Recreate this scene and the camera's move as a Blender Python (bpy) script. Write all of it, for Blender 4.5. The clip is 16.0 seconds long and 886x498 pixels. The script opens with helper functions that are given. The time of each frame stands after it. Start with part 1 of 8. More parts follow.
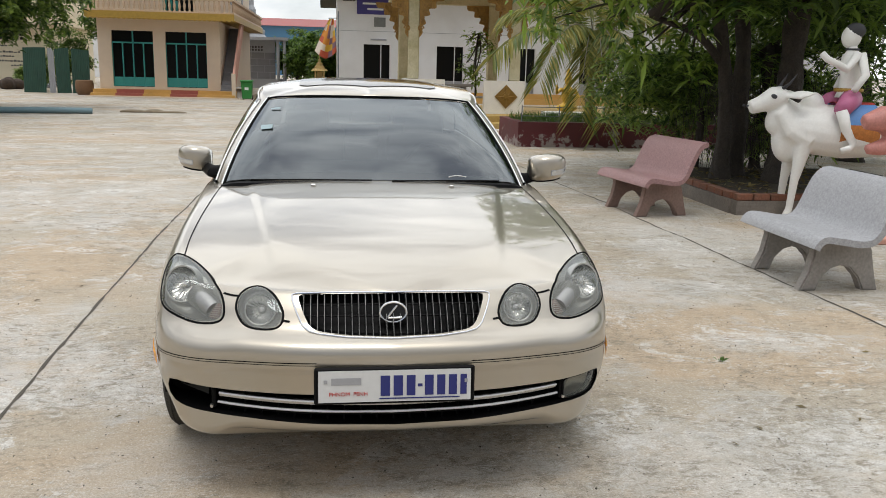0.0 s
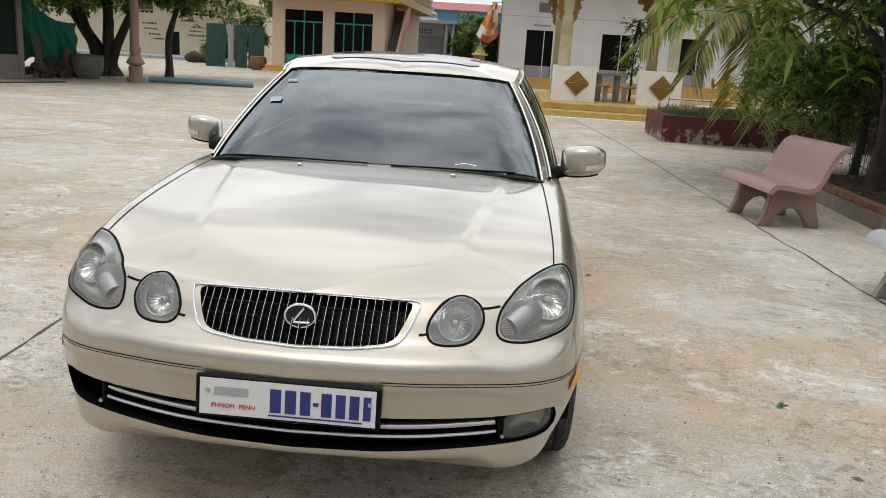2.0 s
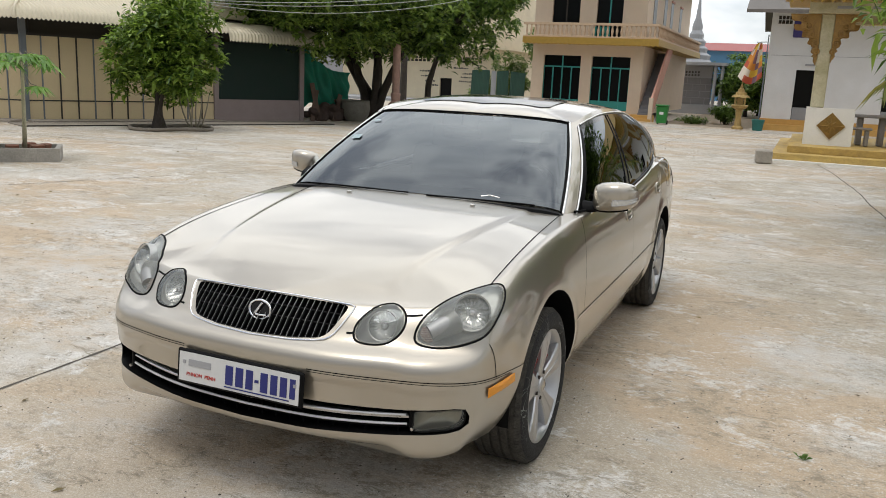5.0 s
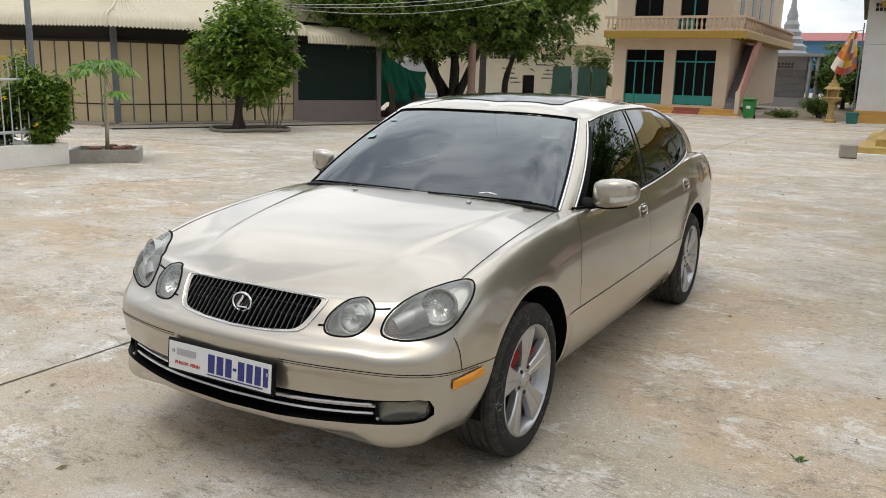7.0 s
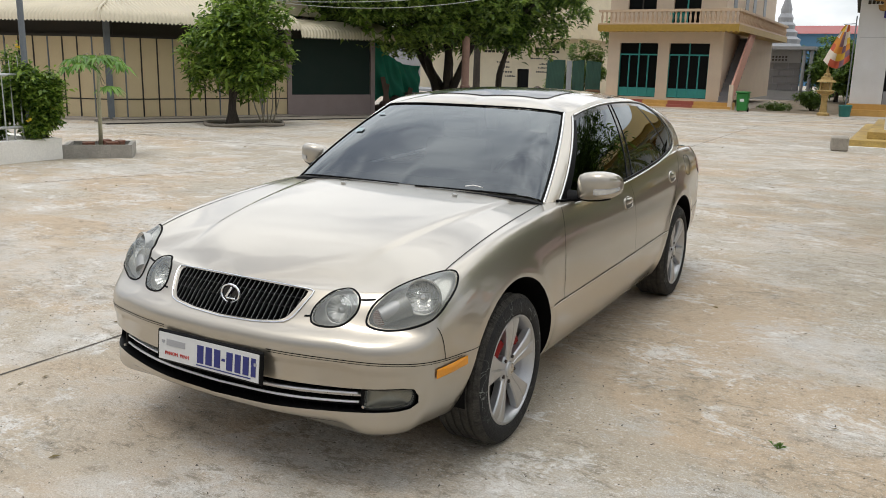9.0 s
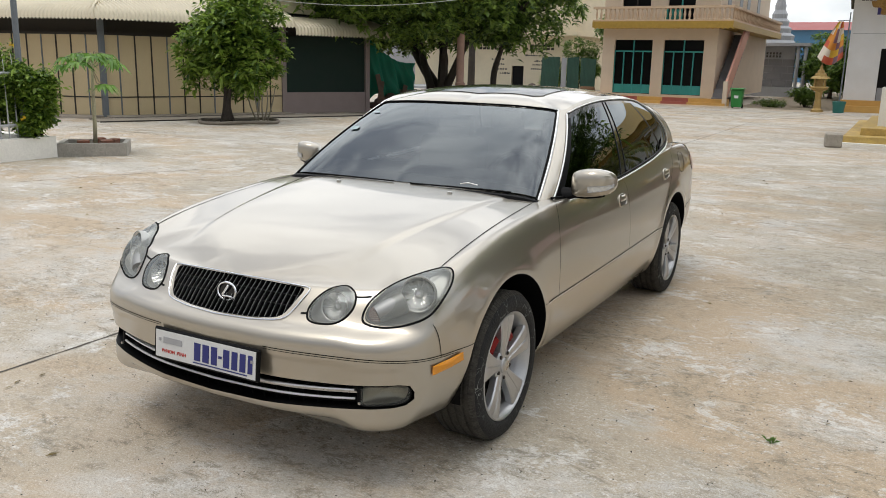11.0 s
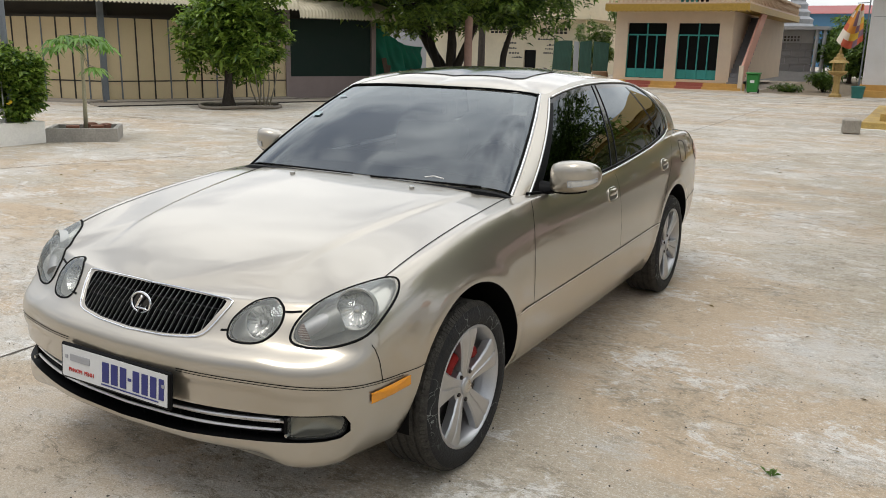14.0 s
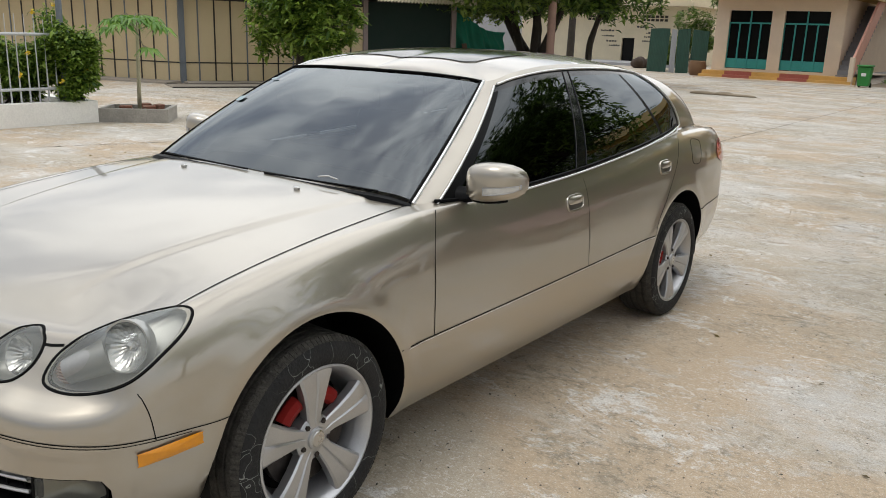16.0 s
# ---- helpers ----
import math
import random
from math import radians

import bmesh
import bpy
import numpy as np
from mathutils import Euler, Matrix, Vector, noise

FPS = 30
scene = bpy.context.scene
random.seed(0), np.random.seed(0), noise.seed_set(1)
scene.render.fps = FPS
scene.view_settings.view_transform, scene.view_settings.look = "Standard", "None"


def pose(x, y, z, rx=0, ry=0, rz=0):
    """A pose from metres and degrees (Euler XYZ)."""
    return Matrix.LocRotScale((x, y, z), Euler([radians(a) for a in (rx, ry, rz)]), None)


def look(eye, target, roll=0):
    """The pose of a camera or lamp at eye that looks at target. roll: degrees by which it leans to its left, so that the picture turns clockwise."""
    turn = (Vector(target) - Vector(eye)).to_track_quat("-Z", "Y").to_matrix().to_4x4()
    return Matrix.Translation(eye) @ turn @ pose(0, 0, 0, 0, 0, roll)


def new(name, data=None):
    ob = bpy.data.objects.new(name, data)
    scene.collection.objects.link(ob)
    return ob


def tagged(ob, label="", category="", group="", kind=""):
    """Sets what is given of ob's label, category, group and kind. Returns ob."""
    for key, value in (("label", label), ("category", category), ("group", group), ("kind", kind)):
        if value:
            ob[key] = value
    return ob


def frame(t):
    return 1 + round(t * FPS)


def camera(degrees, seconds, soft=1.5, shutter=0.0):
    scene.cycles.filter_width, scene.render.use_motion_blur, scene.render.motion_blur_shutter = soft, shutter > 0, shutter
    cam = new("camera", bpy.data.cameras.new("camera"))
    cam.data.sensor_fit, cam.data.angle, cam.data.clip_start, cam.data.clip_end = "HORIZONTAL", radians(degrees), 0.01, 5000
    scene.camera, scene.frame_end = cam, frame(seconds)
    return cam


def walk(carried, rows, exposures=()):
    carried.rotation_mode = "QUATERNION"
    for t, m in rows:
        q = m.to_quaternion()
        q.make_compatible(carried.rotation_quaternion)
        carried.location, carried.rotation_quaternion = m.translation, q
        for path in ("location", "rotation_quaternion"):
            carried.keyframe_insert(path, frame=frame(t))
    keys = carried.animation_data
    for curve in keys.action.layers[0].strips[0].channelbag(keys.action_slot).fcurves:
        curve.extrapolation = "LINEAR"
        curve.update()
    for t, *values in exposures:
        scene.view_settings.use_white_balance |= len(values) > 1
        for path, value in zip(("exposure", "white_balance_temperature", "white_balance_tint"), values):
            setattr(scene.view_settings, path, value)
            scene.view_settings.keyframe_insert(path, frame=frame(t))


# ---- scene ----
cam = camera(56.5, 16.0, 0.9)
PATH = [
    (0, (-0.207, -3.508, 1.539), (0.057, -1.573, 1.109), 1.5),
    (0.5, (-0.166, -3.463, 1.532), (0.058, -1.526, 1.086), 1.6),
    (1, (-0.014, -3.252, 1.495), (0.126, -1.311, 1.032), 2.3),
    (1.5, (0.225, -3.089, 1.496), (0.241, -1.147, 1.019), 3.0),
    (2, (0.566, -3.053, 1.504), (0.437, -1.115, 1.029), 3.5),
    (2.5, (0.81, -3.174, 1.51), (0.537, -1.247, 1.052), 3.7),
    (3, (1.001, -3.307, 1.548), (0.607, -1.395, 1.111), 3.3),
    (3.5, (1.254, -3.384, 1.563), (0.752, -1.493, 1.148), 2.8),
    (4, (1.512, -3.399, 1.572), (0.917, -1.532, 1.17), 2.5),
    (4.5, (1.629, -3.272, 1.56), (0.947, -1.435, 1.157), 2.5),
    (5, (1.736, -3.156, 1.563), (0.969, -1.355, 1.153), 2.6),
    (7.5, (2.202, -3.029, 1.59), (1.235, -1.33, 1.166), 1.3),
    (8, (2.214, -3.037, 1.592), (1.255, -1.335, 1.165), 1.2),
    (8.5, (2.227, -3.051, 1.592), (1.275, -1.346, 1.161), 1.2),
    (9, (2.227, -3.062, 1.591), (1.279, -1.356, 1.155), 1.3),
    (11.5, (2.243, -3.08, 1.597), (1.311, -1.366, 1.154), 1.0),
    (12, (2.248, -3.072, 1.595), (1.326, -1.353, 1.152), 0.6),
    (12.5, (2.249, -3.054, 1.594), (1.334, -1.333, 1.146), 0.4),
    (13, (2.251, -2.996, 1.602), (1.336, -1.277, 1.147), 0.4),
    (13.5, (2.211, -2.781, 1.58), (1.28, -1.072, 1.118), 0.7),
    (14, (2.221, -2.576, 1.572), (1.258, -0.889, 1.094), 1.2),
    (14.5, (2.348, -2.371, 1.577), (1.343, -0.713, 1.085), 1.7),
    (15, (2.478, -2.173, 1.567), (1.426, -0.55, 1.061), 2.1),
    (15.5, (2.489, -1.885, 1.546), (1.384, -0.298, 1.036), 2.1),
    (16, (2.53, -1.619, 1.547), (1.375, -0.069, 1.034), 1.9),
]
walk(cam, [(t, look(eye, target, roll)) for t, eye, target, roll in PATH], [(0, -0.11), (16, -0.11)])

# ---- light ----
world = bpy.data.worlds.new("sky")
scene.world = world
world.use_nodes = True
wt = world.node_tree
wt.nodes.clear()


def wnode(kind, **values):
    n = wt.nodes.new(kind)
    for k, v in values.items():
        n.inputs[k].default_value = v
    return n


SUN_ELEV, SUN_ROT = radians(72), radians(195)
sky = wt.nodes.new("ShaderNodeTexSky")
sky.sky_type = "NISHITA"
sky.sun_disc = False
sky.sun_elevation, sky.sun_rotation = SUN_ELEV, SUN_ROT
sky.air_density, sky.dust_density = 1.0, 2.0
coord = wt.nodes.new("ShaderNodeTexCoord")
squash = wt.nodes.new("ShaderNodeMapping")
squash.inputs["Scale"].default_value = (1.0, 1.0, 2.6)
clouds = wnode("ShaderNodeTexNoise", Scale=2.6, Detail=7.0, Roughness=0.58, Distortion=0.4)
cover = wt.nodes.new("ShaderNodeValToRGB")
cover.color_ramp.elements[0].position, cover.color_ramp.elements[0].color = 0.36, (0.38, 0.38, 0.38, 1)
cover.color_ramp.elements[1].position, cover.color_ramp.elements[1].color = 0.53, (1, 1, 1, 1)
shade = wnode("ShaderNodeTexNoise", Scale=3.3, Detail=5.0, Roughness=0.6)
tone = wt.nodes.new("ShaderNodeValToRGB")
tone.color_ramp.elements[0].position, tone.color_ramp.elements[0].color = 0.32, (6.6, 6.9, 7.3, 1)
tone.color_ramp.elements[1].position, tone.color_ramp.elements[1].color = 0.60, (10.2, 10.3, 10.3, 1)
mixc = wt.nodes.new("ShaderNodeMix")
mixc.data_type = "RGBA"
# the cloud is thinner overhead and beyond the car
glow = wt.nodes.new("ShaderNodeVectorMath")
glow.operation = "DOT_PRODUCT"
glow.inputs[1].default_value = (0.0, 0.6, 0.8)
gain = wnode("ShaderNodeMapRange")
gain.inputs["From Min"].default_value, gain.inputs["From Max"].default_value = -0.3, 1.0
gain.inputs["To Min"].default_value, gain.inputs["To Max"].default_value = 0.42, 1.64
# greyer cloud low over the horizon
split = wt.nodes.new("ShaderNodeSeparateXYZ")
rise = wnode("ShaderNodeMapRange")
rise.inputs["From Min"].default_value, rise.inputs["From Max"].default_value = 0.08, 0.45
rise.inputs["To Min"].default_value, rise.inputs["To Max"].default_value = 0.80, 1.0
both = wt.nodes.new("ShaderNodeMath")
both.operation = "MULTIPLY"
bright = wt.nodes.new("ShaderNodeVectorMath")
bright.operation = "SCALE"
back = wnode("ShaderNodeBackground", Strength=0.138)
wout = wt.nodes.new("ShaderNodeOutputWorld")
wt.links.new(coord.outputs["Generated"], squash.inputs["Vector"])
wt.links.new(squash.outputs["Vector"], clouds.inputs["Vector"])
wt.links.new(squash.outputs["Vector"], shade.inputs["Vector"])
wt.links.new(clouds.outputs["Fac"], cover.inputs["Fac"])
wt.links.new(shade.outputs["Fac"], tone.inputs["Fac"])
wt.links.new(cover.outputs["Color"], mixc.inputs[0])
wt.links.new(sky.outputs["Color"], mixc.inputs[6])
wt.links.new(coord.outputs["Generated"], glow.inputs[0])
wt.links.new(glow.outputs["Value"], gain.inputs["Value"])
wt.links.new(tone.outputs["Color"], bright.inputs[0])
wt.links.new(coord.outputs["Generated"], split.inputs["Vector"])
wt.links.new(split.outputs["Z"], rise.inputs["Value"])
wt.links.new(gain.outputs["Result"], both.inputs[0])
wt.links.new(rise.outputs["Result"], both.inputs[1])
wt.links.new(both.outputs["Value"], bright.inputs["Scale"])
wt.links.new(bright.outputs["Vector"], mixc.inputs[7])
wt.links.new(mixc.outputs[2], back.inputs["Color"])
wt.links.new(back.outputs["Background"], wout.inputs["Surface"])

sun_data = bpy.data.lights.new("sun", "SUN")
sun_data.energy, sun_data.angle, sun_data.color = 1.0, radians(22), (1.0, 0.985, 0.955)
sun = new("sun", sun_data)
sun.matrix_world = look((math.sin(SUN_ROT) * math.cos(SUN_ELEV) * 50, math.cos(SUN_ROT) * math.cos(SUN_ELEV) * 50, math.sin(SUN_ELEV) * 50), (0, 0, 0))


# ---- materials ----
def mat(name, col, rough=0.6, metal=0.0, var=0.25, scale=3.0, fine=45.0, bump=0.15, col2=None, coat=0.0, spec=0.5, amount=0.5, depth=0.01):
    """A surface with blotches at one scale and grain at another."""
    m = bpy.data.materials.new(name)
    m.use_nodes = True
    t = m.node_tree
    b = t.nodes["Principled BSDF"]
    b.inputs["Metallic"].default_value = metal
    b.inputs["Coat Weight"].default_value = coat
    b.inputs["Coat Roughness"].default_value = 0.03
    b.inputs["Specular IOR Level"].default_value = spec
    tc = t.nodes.new("ShaderNodeTexCoord")
    n1, n2 = t.nodes.new("ShaderNodeTexNoise"), t.nodes.new("ShaderNodeTexNoise")
    n1.inputs["Scale"].default_value, n1.inputs["Detail"].default_value, n1.inputs["Roughness"].default_value = scale, 6, 0.65
    n2.inputs["Scale"].default_value, n2.inputs["Detail"].default_value = fine, 4
    t.links.new(tc.outputs["Object"], n1.inputs["Vector"])
    t.links.new(tc.outputs["Object"], n2.inputs["Vector"])
    r1 = t.nodes.new("ShaderNodeValToRGB")
    c2 = col2 or tuple(c * (1 - var) for c in col)
    lo, hi = 0.5 - 0.22, 0.5 + 0.22
    shift = (0.5 - amount) * 0.5
    r1.color_ramp.elements[0].position, r1.color_ramp.elements[0].color = max(0, lo + shift), (*c2, 1)
    r1.color_ramp.elements[1].position, r1.color_ramp.elements[1].color = min(1, hi + shift), (*col, 1)
    t.links.new(n1.outputs["Fac"], r1.inputs["Fac"])
    mul = t.nodes.new("ShaderNodeMix")
    mul.data_type, mul.blend_type = "RGBA", "MULTIPLY"
    mul.inputs[0].default_value = 1.0
    r2 = t.nodes.new("ShaderNodeMapRange")
    r2.inputs["From Min"].default_value, r2.inputs["From Max"].default_value = 0.3, 0.7
    r2.inputs["To Min"].default_value, r2.inputs["To Max"].default_value = 1 - var * 0.6, 1.0 + var * 0.25
    t.links.new(n2.outputs["Fac"], r2.inputs["Value"])
    t.links.new(r1.outputs["Color"], mul.inputs[6])
    t.links.new(r2.outputs["Result"], mul.inputs[7])
    t.links.new(mul.outputs[2], b.inputs["Base Color"])
    r3 = t.nodes.new("ShaderNodeMapRange")
    r3.inputs["To Min"].default_value, r3.inputs["To Max"].default_value = rough * 0.8, min(1, rough * 1.2)
    t.links.new(n1.outputs["Fac"], r3.inputs["Value"])
    t.links.new(r3.outputs["Result"], b.inputs["Roughness"])
    if bump > 0:
        bp = t.nodes.new("ShaderNodeBump")
        bp.inputs["Strength"].default_value, bp.inputs["Distance"].default_value = bump, depth
        t.links.new(n2.outputs["Fac"], bp.inputs["Height"])
        t.links.new(bp.outputs["Normal"], b.inputs["Normal"])
    return m


def plain(name, col, rough=0.4, metal=0.0, coat=0.0, spec=0.5):
    return mat(name, col, rough, metal, var=0.08, scale=5, fine=80, bump=0.0, coat=coat, spec=spec)


def glass(name, tint, gloss_rough=0.02, ior=1.5, haze=0.0):
    """Thin tinted pane: dark see-through film under a clear glossy surface."""
    m = bpy.data.materials.new(name)
    m.use_nodes = True
    t = m.node_tree
    t.nodes.clear()
    out = t.nodes.new("ShaderNodeOutputMaterial")
    tr, gl = t.nodes.new("ShaderNodeBsdfTransparent"), t.nodes.new("ShaderNodeBsdfGlossy")
    tr.inputs["Color"].default_value = (*tint, 1)
    gl.inputs["Color"].default_value = (0.90, 0.96, 1, 1)
    gl.inputs["Roughness"].default_value = gloss_rough
    fr, mx = t.nodes.new("ShaderNodeFresnel"), t.nodes.new("ShaderNodeMixShader")
    fr.inputs["IOR"].default_value = ior
    t.links.new(fr.outputs["Fac"], mx.inputs["Fac"])
    under = tr.outputs["BSDF"]
    if haze > 0:
        df, mh = t.nodes.new("ShaderNodeBsdfDiffuse"), t.nodes.new("ShaderNodeMixShader")
        df.inputs["Color"].default_value = (0.55, 0.55, 0.50, 1)
        mh.inputs["Fac"].default_value = haze
        t.links.new(under, mh.inputs[1])
        t.links.new(df.outputs["BSDF"], mh.inputs[2])
        under = mh.outputs["Shader"]
    t.links.new(under, mx.inputs[1])
    t.links.new(gl.outputs["BSDF"], mx.inputs[2])
    t.links.new(mx.outputs["Shader"], out.inputs["Surface"])
    return m


def leafmat(name, col, col2, trans=0.48):
    """Foliage: colour varies from leaf to leaf, light shines through a little."""
    m = bpy.data.materials.new(name)
    m.use_nodes = True
    t = m.node_tree
    b = t.nodes["Principled BSDF"]
    geo, ramp = t.nodes.new("ShaderNodeNewGeometry"), t.nodes.new("ShaderNodeValToRGB")
    ramp.color_ramp.elements[0].color, ramp.color_ramp.elements[1].color = (*col, 1), (*col2, 1)
    t.links.new(geo.outputs["Random Per Island"], ramp.inputs["Fac"])
    t.links.new(ramp.outputs["Color"], b.inputs["Base Color"])
    b.inputs["Roughness"].default_value = 0.42
    tl, mx = t.nodes.new("ShaderNodeBsdfTranslucent"), t.nodes.new("ShaderNodeMixShader")
    t.links.new(ramp.outputs["Color"], tl.inputs["Color"])
    mx.inputs["Fac"].default_value = trans
    out = t.nodes["Material Output"]
    t.links.new(b.outputs["BSDF"], mx.inputs[1])
    t.links.new(tl.outputs["BSDF"], mx.inputs[2])
    t.links.new(mx.outputs["Shader"], out.inputs["Surface"])
    return m


PAINT = mat("champagne paint", (0.396, 0.354, 0.286), 0.36, 0.88, var=0.02, scale=1.5, fine=400, bump=0.0, coat=1.0)
PAINT.node_tree.nodes["Principled BSDF"].inputs["Coat IOR"].default_value = 2.0
BLACK = plain("black plastic", (0.004, 0.004, 0.0043), 0.45, spec=0.08)
GLOSSBLACK = plain("gloss black trim", (0.006, 0.006, 0.007), 0.10, coat=0.1, spec=0.4)
RUBBER = mat("rubber seal", (0.005, 0.005, 0.005), 0.7, var=0.3, spec=0.1)
CHROME = plain("chrome", (0.78, 0.78, 0.79), 0.10, 1.0)
TRIM = plain("bright window trim", (0.80, 0.80, 0.79), 0.34, 0.75)
DULLCHROME = plain("brushed trim", (0.55, 0.54, 0.52), 0.28, 1.0)
DARKGLASS = glass("tinted car glass", (0.010, 0.011, 0.012), 0.006, 1.6)
SCREENGLASS = glass("tinted windscreen", (0.12, 0.145, 0.155), 0.055, 2.1)
LENS = glass("hazed lamp lens", (0.93, 0.93, 0.90), 0.04, 1.45, 0.18)
REFLECTOR = plain("lamp housing silver", (0.48, 0.48, 0.46), 0.50, 0.9)
AMBER = plain("amber lens", (0.66, 0.25, 0.008), 0.25, coat=0.25)
FOGGLASS = glass("fog lamp glass", (0.75, 0.75, 0.70), 0.04, 1.45, 0.06)
REDLENS = plain("red lens", (0.5, 0.02, 0.02), 0.2, coat=0.8)
ALLOY = mat("silver alloy", (0.50, 0.50, 0.505), 0.36, 0.85, var=0.08, scale=8, fine=200, bump=0.02)
DISC = mat("brake disc iron", (0.07, 0.06, 0.055), 0.5, 0.8, var=0.4)
CALIPER = plain("red caliper", (0.20, 0.010, 0.008), 0.5, spec=0.15)
INTERIOR = mat("dark cabin cloth", (0.035, 0.034, 0.035), 0.9, var=0.3)
PLATEWHITE = mat("white plate", (0.60, 0.60, 0.59), 0.4, var=0.06)
PLATEBLUE = plain("plate blue", (0.014, 0.02, 0.15), 0.4)
PLATERED = plain("plate red", (0.45, 0.03, 0.02), 0.4)
GREYINK = plain("grey embossing", (0.33, 0.33, 0.34), 0.5)


def tyre_material():
    m = mat("worn tyre", (0.026, 0.025, 0.024), 0.8, var=0.35, scale=14, fine=110, bump=0.5, col2=(0.010, 0.010, 0.010), spec=0.3)
    t = m.node_tree
    b = t.nodes["Principled BSDF"]
    src = b.inputs["Base Color"].links[0].from_socket
    tc, v = t.nodes.new("ShaderNodeTexCoord"), t.nodes.new("ShaderNodeTexVoronoi")
    v.feature, v.inputs["Scale"].default_value = "DISTANCE_TO_EDGE", 13
    n, add = t.nodes.new("ShaderNodeTexNoise"), t.nodes.new("ShaderNodeMix")
    n.inputs["Scale"].default_value = 9
    add.data_type = "RGBA"
    add.inputs[0].default_value = 0.16
    t.links.new(tc.outputs["Object"], n.inputs["Vector"])
    t.links.new(tc.outputs["Object"], add.inputs[6])
    t.links.new(n.outputs["Color"], add.inputs[7])
    t.links.new(add.outputs[2], v.inputs["Vector"])
    r = t.nodes.new("ShaderNodeValToRGB")
    r.color_ramp.elements[0].position, r.color_ramp.elements[0].color = 0.003, (1, 1, 1, 1)
    r.color_ramp.elements[1].position, r.color_ramp.elements[1].color = 0.013, (0, 0, 0, 1)
    t.links.new(v.outputs["Distance"], r.inputs["Fac"])
    n2, r2, mu = t.nodes.new("ShaderNodeTexNoise"), t.nodes.new("ShaderNodeValToRGB"), t.nodes.new("ShaderNodeMath")
    n2.inputs["Scale"].default_value = 3.5
    r2.color_ramp.elements[0].position, r2.color_ramp.elements[1].position = 0.46, 0.56
    mu.operation = "MULTIPLY"
    t.links.new(tc.outputs["Object"], n2.inputs["Vector"])
    t.links.new(n2.outputs["Fac"], r2.inputs["Fac"])
    t.links.new(r.outputs["Color"], mu.inputs[0])
    t.links.new(r2.outputs["Color"], mu.inputs[1])
    mx = t.nodes.new("ShaderNodeMix")
    mx.data_type = "RGBA"
    mx.inputs[7].default_value = (0.21, 0.22, 0.20, 1)
    t.links.new(mu.outputs["Value"], mx.inputs[0])
    t.links.new(src, mx.inputs[6])
    t.links.new(mx.outputs[2], b.inputs["Base Color"])
    return m


TYRE = tyre_material()
TREAD = mat("dusty tread rubber", (0.085, 0.078, 0.066), 0.9, var=0.4, scale=30, fine=140, bump=0.6, col2=(0.030, 0.028, 0.025), spec=0.2)


# ---- building helpers ----
def part(name, bm, material, parent=None, label="", smooth=False, kind=""):
    """One bmesh (or mesh) becomes one object under a thing or a part."""
    if isinstance(bm, bmesh.types.BMesh):
        me = bpy.data.meshes.new(name)
        bm.to_mesh(me)
        bm.free()
    else:
        me = bm
    for m in material if isinstance(material, (list, tuple)) else [material]:
        if m is not None and m.name not in me.materials:
            me.materials.append(m)
    if smooth:
        me.polygons.foreach_set("use_smooth", [True] * len(me.polygons))
        if smooth != "all":
            me.set_sharp_from_angle(angle=radians(smooth if smooth is not True else 35))
    ob = new(name, me)
    ob.parent = parent
    return tagged(ob, label, kind=kind)


def thing(name, m, label, category, group="", kind=""):
    ob = new(name)
    ob.empty_display_size = 0.2
    ob.matrix_world = m
    return tagged(ob, label, category, group, kind)


def solo(name, bm, material, m, label, category, group="", kind="", smooth=False):
    ob = part(name, bm, material, None, label, smooth)
    ob.matrix_world = m
    return tagged(ob, label, category, group, kind)


def box(bm, c, s, bevel=0.0, rot=None, seg=1):
    """A box of size s round the centre c."""
    m = Matrix.Translation(c)
    if rot:
        m = m @ Euler([radians(a) for a in rot]).to_matrix().to_4x4()
    r = bmesh.ops.create_cube(bm, size=1.0, matrix=m @ Matrix.Diagonal((*s, 1)))
    if bevel > 0:
        es = list({e for v in r["verts"] for e in v.link_edges})
        bmesh.ops.bevel(bm, geom=es, offset=bevel, segments=seg, affect="EDGES", profile=0.5)
    return bm


def boxed(c, s, bevel=0.0, rot=None, seg=1):
    return box(bmesh.new(), c, s, bevel, rot, seg)


def span(bm, x0, x1, y0, y1, z0, z1, bevel=0.0):
    return box(bm, ((x0 + x1) / 2, (y0 + y1) / 2, (z0 + z1) / 2), (abs(x1 - x0), abs(y1 - y0), abs(z1 - z0)), bevel)


def spanned(*a):
    return span(bmesh.new(), *a)


def cyl(bm, a, b, r0, r1=None, n=16, caps=True):
    """A tapered rod from a to b."""
    a, b = Vector(a), Vector(b)
    m = Matrix.Translation((a + b) / 2) @ (b - a).to_track_quat("Z", "Y").to_matrix().to_4x4()
    bmesh.ops.create_cone(bm, cap_ends=caps, segments=n, radius1=r0, radius2=r0 if r1 is None else r1, depth=(b - a).length, matrix=m)
    return bm


